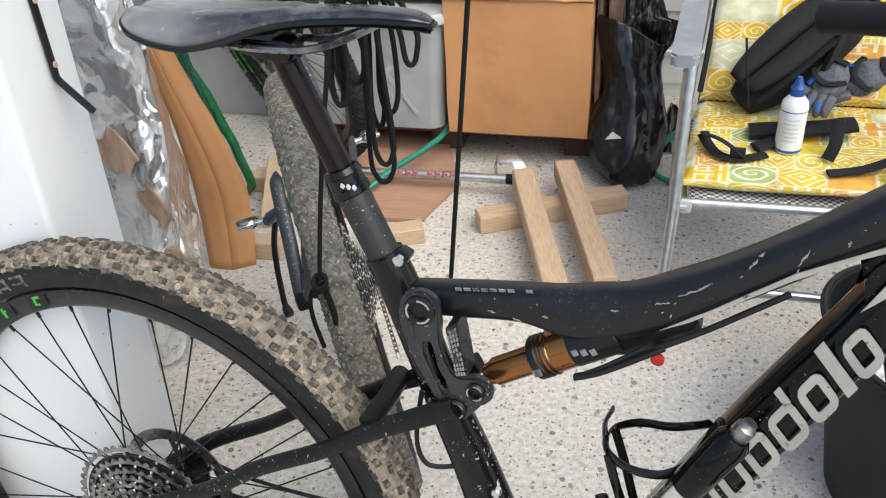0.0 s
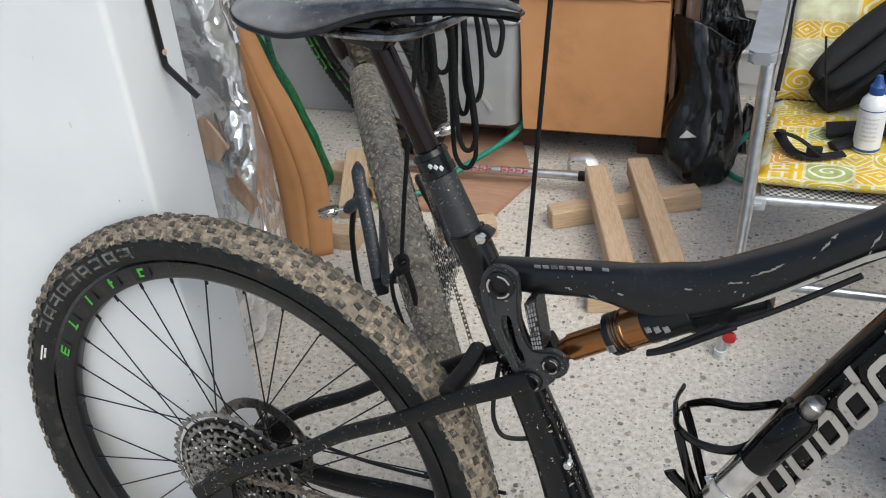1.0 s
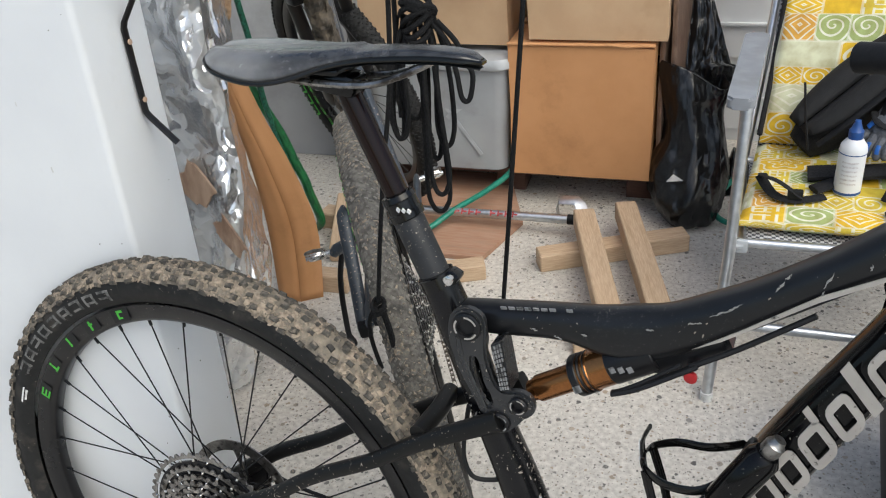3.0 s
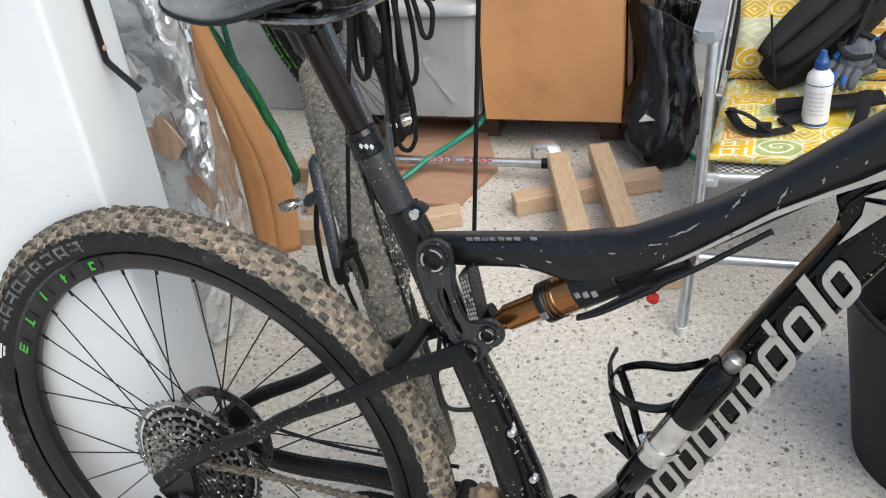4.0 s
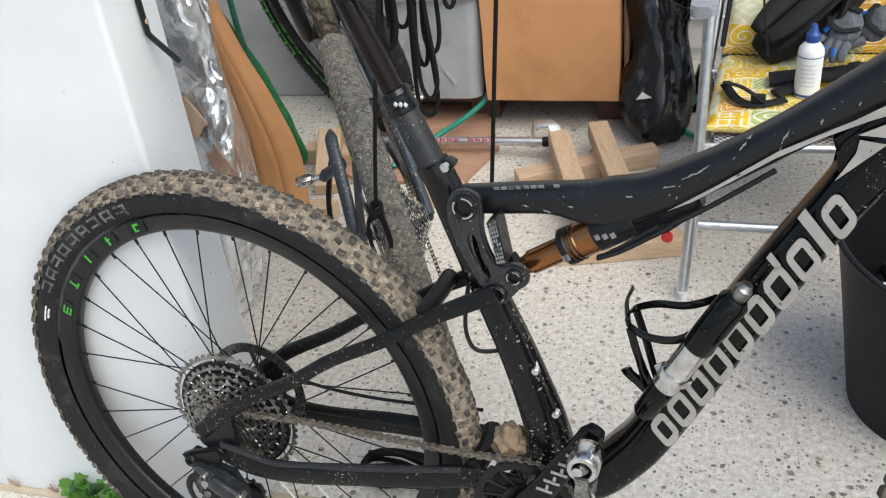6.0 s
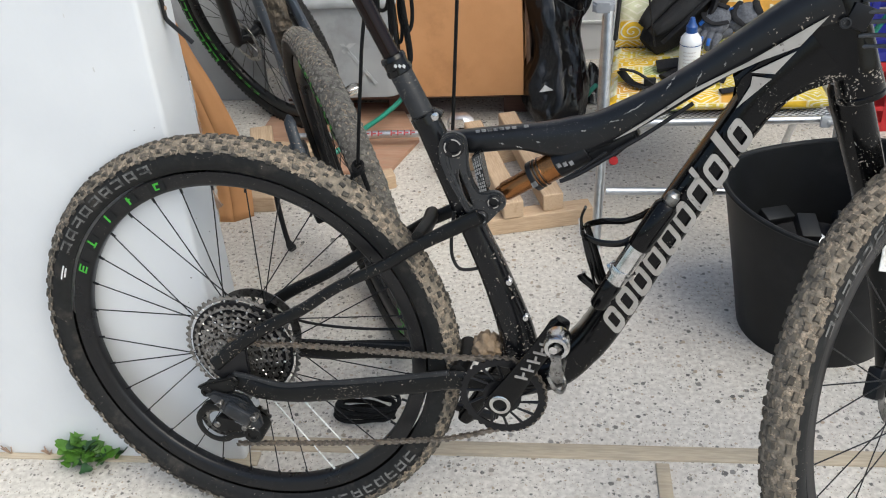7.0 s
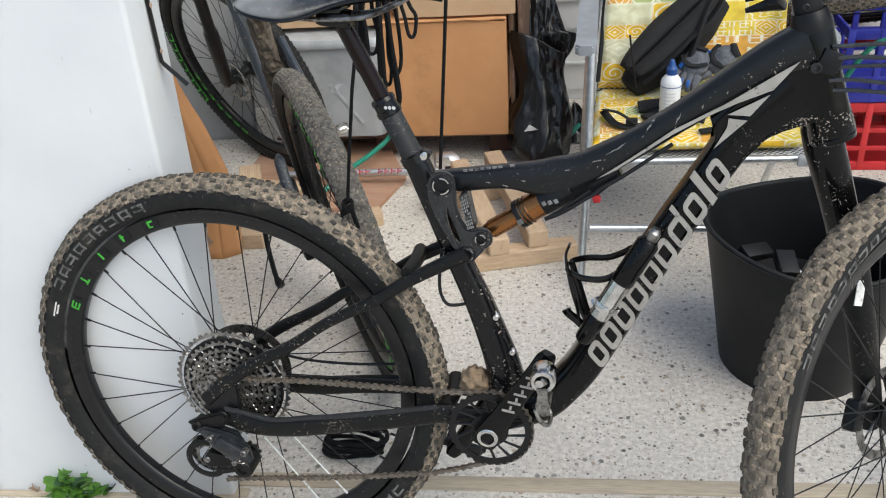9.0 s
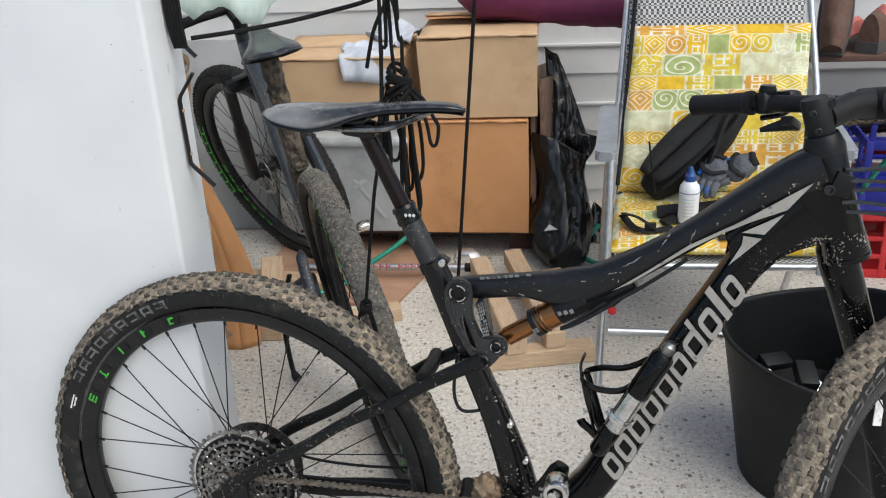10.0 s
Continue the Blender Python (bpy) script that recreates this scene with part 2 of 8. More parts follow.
M_knob_thick = mat("mud_caked_knobs", (0.125, 0.108, 0.086), 0.9, col2=(0.060, 0.053, 0.044), scale=26, dirt=(0.24, 0.19, 0.14), dscale=60, dlo=0.50, dhi=0.8, bump=0.3, spec=0.15)
M_grit = mat("grey_dusty_tyre", (0.175, 0.162, 0.142), 0.92, col2=(0.085, 0.079, 0.069), scale=110, dirt=(0.06, 0.057, 0.053), dscale=60, dlo=0.5, dhi=0.66, bump=0.6, bscale=220, spec=0.2)
M_gritknob = mat("grey_dusty_knobs", (0.23, 0.215, 0.190), 0.9, col2=(0.11, 0.102, 0.090), scale=70, dirt=(0.085, 0.078, 0.068), dscale=60, dlo=0.52, dhi=0.66, bump=0.3, spec=0.2)
M_carcass = mat("dried_mud_tyre", (0.25, 0.212, 0.165), 0.92, col2=(0.115, 0.100, 0.080), scale=80, dirt=(0.065, 0.059, 0.052), dscale=48, dlo=0.52, dhi=0.70, bump=0.8, bscale=190, spec=0.2)
M_side = mat("tyre_sidewall", (0.010, 0.010, 0.010), 0.6, col2=(0.014, 0.014, 0.014), scale=90, dirt=(0.055, 0.048, 0.040), dscale=22, dlo=0.54, dhi=0.78, bump=0.1, spec=0.2)
M_rim = speckle("black_rim", (0.008, 0.008, 0.009), 0.3, (0.22, 0.20, 0.17), 0.03, 700, spec=0.3)
M_steel = mat("oily_steel", (0.34, 0.33, 0.315), 0.30, 0.9, col2=(0.15, 0.145, 0.14), scale=120, dirt=(0.05, 0.045, 0.04), dscale=60, dlo=0.5, dhi=0.62)
M_chain = mat("dirty_chain", (0.24, 0.21, 0.18), 0.55, 0.6, col2=(0.1, 0.085, 0.07), scale=160, dirt=(0.28, 0.22, 0.165), dscale=50)
M_green = mat("green_lettering", (0.06, 0.44, 0.035), 0.5, scale=60, dirt=(0.05, 0.06, 0.03), dscale=120, dlo=0.56, dhi=0.66)
M_silver = mat("silver_lettering", (0.43, 0.41, 0.385), 0.36, 0.6, col2=(0.35, 0.33, 0.31), scale=30, dirt=(0.06, 0.055, 0.05), dscale=90, dlo=0.62, dhi=0.68)
M_grey_print = mat("grey_print", (0.24, 0.24, 0.24), 0.6, scale=80, dirt=(0.05, 0.05, 0.05), dscale=80, dlo=0.5, dhi=0.6)
M_white_print = mat("white_print", (0.72, 0.72, 0.71), 0.5, scale=60, dirt=(0.3, 0.28, 0.25), dscale=80)
M_bronze = mat("bronze_anodised", (0.30, 0.13, 0.045), 0.22, 0.9, col2=(0.24, 0.10, 0.035), scale=20, rvar=0.06)
M_chrome = mat("polished_metal", (0.68, 0.67, 0.66), 0.2, 1.0, col2=(0.5, 0.49, 0.48), scale=80, dirt=(0.3, 0.27, 0.24), dscale=40, dlo=0.55, dhi=0.7)
M_saddle = mat("worn_black_saddle", (0.030, 0.031, 0.033), 0.24, col2=(0.012, 0.012, 0.013), scale=60, dirt=(0.07, 0.07, 0.072), dscale=34, dlo=0.55, dhi=0.78, bump=0.05, bscale=420, spec=0.6)
M_red = mat("red_anodised", (0.5, 0.03, 0.035), 0.35, 0.6, scale=40)
M_strap = mat("black_grip_rubber", (0.008, 0.008, 0.009), 0.62, spec=0.3, scale=120, bump=0.2)
M_rope = mat("black_cord", (0.004, 0.004, 0.0045), 0.8, spec=0.2, col2=(0.012, 0.012, 0.0125), scale=500, bump=0.6, stretch=(1, 1, 0.5))
M_bag = mat("black_bin_liner", (0.004, 0.004, 0.0045), 0.22, col2=(0.006, 0.006, 0.006), scale=14, bump=1.0, bscale=32, spec=0.5)


def foil_material():
    """Creased metal film: flat facets of two sizes, each tilted its own way."""
    m = mat("crinkled_foil", (0.90, 0.905, 0.91), 0.20, 0.72, col2=(0.80, 0.81, 0.82), scale=7, rvar=0.12, spec=0.6)
    t = m.node_tree
    n, l = t.nodes, t.links
    b = n["Principled BSDF"]
    co = n.new("ShaderNodeTexCoord")
    wob = n.new("ShaderNodeTexNoise")
    wob.inputs["Scale"].default_value = 9
    l.new(co.outputs["Object"], wob.inputs["Vector"])
    mix = n.new("ShaderNodeMix")
    mix.data_type = "VECTOR"
    mix.inputs["Factor"].default_value = 0.16
    l.new(co.outputs["Object"], mix.inputs["A"])
    l.new(wob.outputs["Color"], mix.inputs["B"])
    geo = n.new("ShaderNodeNewGeometry")
    out = geo.outputs["Normal"]
    for scale, amount, stretch in ((7.0, 0.70, (1.0, 1.0, 0.5)), (27.0, 0.75, (1.0, 1.6, 0.6)), (75.0, 0.50, (1.0, 1.0, 0.6))):
        mp = n.new("ShaderNodeMapping")
        mp.inputs["Scale"].default_value = stretch
        mp.inputs["Rotation"].default_value = (0.5, 0.0, 0.3)
        l.new(mix.outputs["Result"], mp.inputs["Vector"])
        v = n.new("ShaderNodeTexVoronoi")
        v.inputs["Scale"].default_value = scale
        l.new(mp.outputs[0], v.inputs["Vector"])
        sub = n.new("ShaderNodeVectorMath")
        sub.operation = "SUBTRACT"
        sub.inputs[1].default_value = (0.5, 0.5, 0.5)
        l.new(v.outputs["Color"], sub.inputs[0])
        mul = n.new("ShaderNodeVectorMath")
        mul.operation = "MULTIPLY_ADD"
        mul.inputs[1].default_value = (amount, amount, amount)
        l.new(sub.outputs[0], mul.inputs[0])
        l.new(out, mul.inputs[2])
        out = mul.outputs[0]
    nm = n.new("ShaderNodeVectorMath")
    nm.operation = "NORMALIZE"
    l.new(out, nm.inputs[0])
    l.new(nm.outputs[0], b.inputs["Normal"])
    return m


M_foil = foil_material()
M_backing = mat("brown_insulation", (0.40, 0.29, 0.215), 0.85, col2=(0.26, 0.17, 0.12), scale=45, stretch=(1, 1, 0.3), dirt=(0.17, 0.11, 0.08), dscale=22, dlo=0.5, dhi=0.66, bump=0.8, bscale=60)
M_tub = mat("cloudy_plastic", (0.40, 0.42, 0.435), 0.2, col2=(0.33, 0.345, 0.36), scale=5, dirt=(0.27, 0.275, 0.28), dscale=4, bump=0.1, bscale=8, spec=0.6)
M_lid = mat("grey_plastic_lid", (0.44, 0.46, 0.48), 0.35, scale=20)
M_ply = mat("red_brown_board", (0.40, 0.25, 0.175), 0.75, col2=(0.35, 0.19, 0.12), scale=20, stretch=(1, 8, 8), dirt=(0.30, 0.19, 0.13), dscale=5)
M_darkwood = mat("dark_red_wood", (0.11, 0.055, 0.04), 0.7, scale=30, stretch=(1, 10, 10))
M_cloth = mat("pale_cloth", (0.52, 0.55, 0.62), 0.9, col2=(0.45, 0.48, 0.55), scale=60, bump=0.2, bscale=300)
M_greencloth = mat("pale_green_cloth", (0.50, 0.58, 0.54), 0.9, col2=(0.42, 0.51, 0.48), scale=40, bump=0.2, bscale=300)
M_purple = mat("purple_fabric", (0.13, 0.012, 0.062), 0.7, col2=(0.10, 0.010, 0.05), scale=40, bump=0.2, bscale=200)
M_hose = mat("green_hose", (0.006, 0.05, 0.024), 0.45, col2=(0.02, 0.16, 0.10), scale=160)
M_hose3 = mat("grass_green_hose", (0.012, 0.16, 0.045), 0.45, col2=(0.006, 0.07, 0.025), scale=90, stretch=(1, 1, 0.4))
M_hose2 = mat("teal_hose", (0.015, 0.25, 0.17), 0.4, col2=(0.008, 0.13, 0.09), scale=260)
M_fabric = mat("black_nylon", (0.010, 0.010, 0.011), 0.8, spec=0.2, col2=(0.02, 0.02, 0.022), scale=260, bump=0.3)
M_greyfabric = mat("grey_marl", (0.115, 0.12, 0.135), 0.85, col2=(0.07, 0.074, 0.085), scale=180, bump=0.3)
M_blue = mat("bright_blue", (0.015, 0.11, 0.42), 0.5, scale=60)
M_bottle = mat("white_bottle", (0.72, 0.73, 0.75), 0.35, col2=(0.68, 0.69, 0.71), scale=20)
M_cap = mat("blue_cap", (0.015, 0.07, 0.26), 0.4, scale=60)
M_crate_r = mat("red_crate", (0.52, 0.02, 0.025), 0.4, col2=(0.45, 0.016, 0.02), scale=12)
M_crate_b = mat("blue_crate", (0.018, 0.024, 0.30), 0.4, col2=(0.014, 0.018, 0.24), scale=12)
M_shoe = mat("brown_suede", (0.115, 0.06, 0.042), 0.85, col2=(0.08, 0.042, 0.03), scale=60, bump=0.3)
M_sole = mat("dark_sole", (0.06, 0.055, 0.052), 0.7, scale=60)
M_pink = mat("salmon_fabric", (0.55, 0.16, 0.14), 0.8, scale=40)
M_leaf = mat("bright_leaf", (0.085, 0.21, 0.025), 0.5, col2=(0.055, 0.14, 0.018), scale=30)
M_leaf_dark = mat("dark_leaf", (0.03, 0.085, 0.03), 0.55, scale=30)
M_strip = mat("weathered_batten", (0.47, 0.40, 0.30), 0.8, col2=(0.38, 0.32, 0.24), scale=24, stretch=(1, 10, 10), dirt=(0.28, 0.25, 0.2), dscale=8, dlo=0.5, dhi=0.75, bump=0.1)
M_tape = mat("clear_tape", (0.53, 0.27, 0.125), 0.3, col2=(0.51, 0.26, 0.12), scale=10)
M_redprint = mat("faded_red_print", (0.40, 0.05, 0.05), 0.6, scale=50, dirt=(0.46, 0.20, 0.19), dscale=80, dlo=0.6)
M_brick = mat("pale_brick", (0.45, 0.31, 0.22), 0.85, scale=60, bump=0.3)


def patchwork():
    """Cushion cloth: squares of ochre, mustard and sage with pale drawn rings, zigzags and combs."""
    m = bpy.data.materials.new("patchwork_cushion_cloth")
    m.use_nodes = True
    t = m.node_tree
    n, l = t.nodes, t.links
    b = n["Principled BSDF"]

    def math2(op, a, c=None, k=None):
        q = n.new("ShaderNodeMath")
        q.operation = op
        for i, s in enumerate((a, c, k)):
            if s is None:
                continue
            if isinstance(s, (int, float)):
                q.inputs[i].default_value = s
            else:
                l.new(s, q.inputs[i])
        return q.outputs[0]
    uv = n.new("ShaderNodeUVMap")
    sx = n.new("ShaderNodeSeparateXYZ")
    l.new(uv.outputs[0], sx.inputs[0])
    x, y = math2("MULTIPLY", sx.outputs[0], 14.0), math2("MULTIPLY", math2("ADD", sx.outputs[1], math2("MULTIPLY", math2("SINE", math2("MULTIPLY", sx.outputs[1], 41.0)), 0.009)), 19.0)
    iy = math2("FLOOR", y)
    x = math2("ADD", x, math2("MULTIPLY", math2("SINE", math2("MULTIPLY", iy, 7.3)), 0.6))
    x = math2("MULTIPLY", x, math2("ADD", 0.85, math2("MULTIPLY", math2("SINE", math2("MULTIPLY", iy, 3.7)), 0.35)))
    ix = math2("FLOOR", x)
    fx, fy = math2("SUBTRACT", math2("FRACT", x), 0.5), math2("SUBTRACT", math2("FRACT", y), 0.5)
    cell = n.new("ShaderNodeCombineXYZ")
    l.new(ix, cell.inputs[0])
    l.new(iy, cell.inputs[1])
    wn = n.new("ShaderNodeTexWhiteNoise")
    wn.noise_dimensions = "2D"
    l.new(cell.outputs[0], wn.inputs["Vector"])
    sc = n.new("ShaderNodeSeparateColor")
    l.new(wn.outputs["Color"], sc.inputs[0])
    ramp = n.new("ShaderNodeValToRGB")
    ramp.color_ramp.interpolation = "CONSTANT"
    cols = [(0.0, (0.72, 0.46, 0.020)), (0.30, (0.68, 0.52, 0.050)), (0.48, (0.36, 0.43, 0.16)), (0.62, (0.66, 0.35, 0.055)), (0.72, (0.62, 0.63, 0.44)), (0.85, (0.66, 0.50, 0.05))]
    ramp.color_ramp.elements[0].color = (*cols[0][1], 1)
    ramp.color_ramp.elements[1].position, ramp.color_ramp.elements[1].color = cols[1][0], (*cols[1][1], 1)
    for p, c in cols[2:]:
        e = ramp.color_ramp.elements.new(p)
        e.color = (*c, 1)
    l.new(sc.outputs[0], ramp.inputs[0])
    # motifs
    r = math2("SQRT", math2("ADD", math2("MULTIPLY", fx, fx), math2("MULTIPLY", fy, fy)))
    ang = math2("ARCTAN2", fy, fx)
    spiral = math2("SINE", math2("ADD", math2("MULTIPLY", r, 27.0), ang))
    zig = math2("SINE", math2("MULTIPLY", math2("ADD", math2("ABSOLUTE", fx), math2("ABSOLUTE", fy)), 26.0))
    comb = math2("MAXIMUM", math2("MULTIPLY", math2("SINE", math2("MULTIPLY", fx, 24.0)), math2("GREATER_THAN", math2("ABSOLUTE", fy), 0.12)), math2("MULTIPLY", math2("SINE", math2("MULTIPLY", fy, 24.0)), math2("LESS_THAN", math2("ABSOLUTE", fx), 0.2)))
    flower = math2("SUBTRACT", math2("SINE", math2("MULTIPLY", math2("SUBTRACT", r, math2("MULTIPLY", math2("SINE", math2("MULTIPLY", ang, 5.0)), 0.07)), 30.0)), 0.1)
    pick = sc.outputs[1]
    a = math2("GREATER_THAN", pick, 0.36)
    c2 = math2("GREATER_THAN", pick, 0.54)
    c3 = math2("GREATER_THAN", pick, 0.80)
    mixf = n.new("ShaderNodeMix")
    l.new(a, mixf.inputs["Factor"]); l.new(spiral, mixf.inputs["A"]); l.new(zig, mixf.inputs["B"])
    mixg = n.new("ShaderNodeMix")
    l.new(c2, mixg.inputs["Factor"]); l.new(mixf.outputs["Result"], mixg.inputs["A"]); l.new(comb, mixg.inputs["B"])
    mixh = n.new("ShaderNodeMix")
    l.new(c3, mixh.inputs["Factor"]); l.new(mixg.outputs["Result"], mixh.inputs["A"]); l.new(flower, mixh.inputs["B"])
    line = n.new("ShaderNodeMapRange")
    line.inputs["From Min"].default_value, line.inputs["From Max"].default_value = 0.55, 0.8
    l.new(mixh.outputs["Result"], line.inputs["Value"])
    # blank cells and borders
    keep = math2("GREATER_THAN", sc.outputs[2], 0.16)
    border = math2("GREATER_THAN", math2("MAXIMUM", math2("ABSOLUTE", fx), math2("ABSOLUTE", fy)), 0.465)
    fac = math2("MAXIMUM", math2("MULTIPLY", math2("MULTIPLY", line.outputs[0], keep), 0.92), math2("MULTIPLY", border, 0.5))
    mx = n.new("ShaderNodeMix")
    mx.data_type = "RGBA"
    l.new(fac, mx.inputs["Factor"])
    l.new(ramp.outputs[0], mx.inputs["A"])
    mx.inputs["B"].default_value = (0.76, 0.75, 0.64, 1)
    blot = n.new("ShaderNodeTexNoise")
    blot.inputs["Scale"].default_value, blot.inputs["Detail"].default_value = 30, 6
    l.new(uv.outputs[0], blot.inputs["Vector"])
    m3 = n.new("ShaderNodeMix")
    m3.data_type, m3.blend_type = "RGBA", "MULTIPLY"
    m3.inputs["Factor"].default_value = 0.8
    rb = n.new("ShaderNodeValToRGB")
    rb.color_ramp.elements[0].position, rb.color_ramp.elements[1].position = 0.3, 0.62
    rb.color_ramp.elements[0].color, rb.color_ramp.elements[1].color = (0.62, 0.55, 0.42, 1), (1, 1, 1, 1)
    l.new(blot.outputs["Fac"], rb.inputs[0])
    l.new(mx.outputs["Result"], m3.inputs["A"])
    l.new(rb.outputs[0], m3.inputs["B"])
    l.new(m3.outputs["Result"], b.inputs["Base Color"])
    b.inputs["Roughness"].default_value = 0.8
    bp = n.new("ShaderNodeBump")
    bp.inputs["Strength"].default_value, bp.inputs["Distance"].default_value = 0.2, 0.003
    l.new(blot.outputs["Fac"], bp.inputs["Height"])
    l.new(bp.outputs[0], b.inputs["Normal"])
    return m


M_patch = patchwork()


def mesh_cloth():
    m = mat("grey_woven_mesh", (0.42, 0.42, 0.43), 0.6, scale=60)
    t = m.node_tree
    n, l = t.nodes, t.links
    co = n.new("ShaderNodeTexCoord")
    ck = n.new("ShaderNodeTexChecker")
    ck.inputs["Scale"].default_value = 130
    ck.inputs["Color1"].default_value, ck.inputs["Color2"].default_value = (0.5, 0.5, 0.5, 1), (0.06, 0.06, 0.065, 1)
    l.new(co.outputs["Object"], ck.inputs["Vector"])
    l.new(ck.outputs["Color"], n["Principled BSDF"].inputs["Base Color"])
    return m


M_mesh = mesh_cloth()

M_chip = mat("chipped_paint", (0.20, 0.195, 0.185), 0.6, col2=(0.2, 0.2, 0.19), scale=300)
M_greyboard = mat("grey_board", (0.36, 0.37, 0.385), 0.6, col2=(0.30, 0.31, 0.325), scale=6, dirt=(0.22, 0.22, 0.22), dscale=4, dlo=0.5, dhi=0.8)
M_frameboard = mat("brown_frame_edge", (0.16, 0.10, 0.07), 0.6, col2=(0.10, 0.062, 0.045), scale=20, stretch=(8, 8, 1), dirt=(0.22, 0.15, 0.11), dscale=12)


def saddle_material():
    """Black cover whose rubbed tail also carries the sky's sheen as grey colour."""
    m = M_saddle.copy()
    t = m.node_tree
    n, l = t.nodes, t.links
    b = n["Principled BSDF"]
    co = n.new("ShaderNodeTexCoord")
    sx = n.new("ShaderNodeSeparateXYZ")
    l.new(co.outputs["Object"], sx.inputs[0])
    r = n.new("ShaderNodeMapRange")
    r.inputs["From Min"].default_value, r.inputs["From Max"].default_value = 0.24, 0.10
    l.new(sx.outputs[0], r.inputs["Value"])
    nz = n.new("ShaderNodeTexNoise")
    nz.inputs["Scale"].default_value, nz.inputs["Detail"].default_value = 15, 5
    l.new(co.outputs["Object"], nz.inputs["Vector"])
    mu = n.new("ShaderNodeMath")
    mu.operation = "MULTIPLY"
    l.new(r.outputs[0], mu.inputs[0])
    l.new(nz.outputs["Fac"], mu.inputs[1])
    r2 = n.new("ShaderNodeMapRange")
    r2.inputs["From Min"].default_value, r2.inputs["From Max"].default_value, r2.inputs["To Max"].default_value = 0.12, 0.48, 0.8
    l.new(mu.outputs[0], r2.inputs["Value"])
    mx = n.new("ShaderNodeMix")
    mx.data_type = "RGBA"
    l.new(r2.outputs[0], mx.inputs["Factor"])
    l.new(b.inputs["Base Color"].links[0].from_socket, mx.inputs["A"])
    # grey of the scuffs and of the sky's reflection, both painted in
    mx.inputs["B"].default_value = (0.26, 0.26, 0.26, 1)
    l.new(mx.outputs["Result"], b.inputs["Base Color"])
    return m


M_saddle_worn_sheen = saddle_material()
M_tuft = mat("tan_fibre", (0.50, 0.33, 0.20), 0.9, col2=(0.36, 0.22, 0.13), scale=120, bump=0.4)


def netting():
    """Black spacer mesh with fine pores."""
    m = mat("black_spacer_mesh", (0.018, 0.018, 0.019), 0.7, scale=60, spec=0.25)
    t = m.node_tree
    n, l = t.nodes, t.links
    co = n.new("ShaderNodeTexCoord")
    v = n.new("ShaderNodeTexVoronoi")
    v.inputs["Scale"].default_value = 620
    l.new(co.outputs["Object"], v.inputs["Vector"])
    bp = n.new("ShaderNodeBump")
    bp.inputs["Strength"].default_value, bp.inputs["Distance"].default_value = 0.5, 0.002
    l.new(v.outputs["Distance"], bp.inputs["Height"])
    l.new(bp.outputs[0], n["Principled BSDF"].inputs["Normal"])
    return m


M_netting = netting()

M_carcass_dry = mat("dry_mud", (0.28, 0.21, 0.145), 0.95, col2=(0.22, 0.16, 0.105), scale=90, bump=0.8, bscale=160, spec=0.1)
M_derail = mat("blue_black_alloy", (0.018, 0.021, 0.026), 0.35, col2=(0.010, 0.011, 0.013), scale=70, dirt=(0.11, 0.10, 0.085), dscale=40, dlo=0.55, dhi=0.75, spec=0.4)
M_seat_tube = speckle("muddy_gloss_black", (0.005, 0.005, 0.006), 0.22, (0.42, 0.37, 0.31), 0.0, 480, spec=0.28)
M_tread_black = mat("clean_black_tread", (0.022, 0.022, 0.022), 0.75, col2=(0.012, 0.012, 0.012), scale=60, dirt=(0.07, 0.066, 0.06), dscale=30, dlo=0.55, dhi=0.8, bump=0.2, spec=0.25)
M_scuff = mat("scuffed_paint", (0.56, 0.56, 0.55), 0.8, col2=(0.48, 0.48, 0.47), scale=200)
M_fleck = mat("dark_fleck", (0.20, 0.19, 0.18), 0.8, scale=200)
M_armrest = mat("grey_armrest_plastic", (0.27, 0.285, 0.31), 0.4, scale=20, dirt=(0.2, 0.21, 0.22), dscale=8)

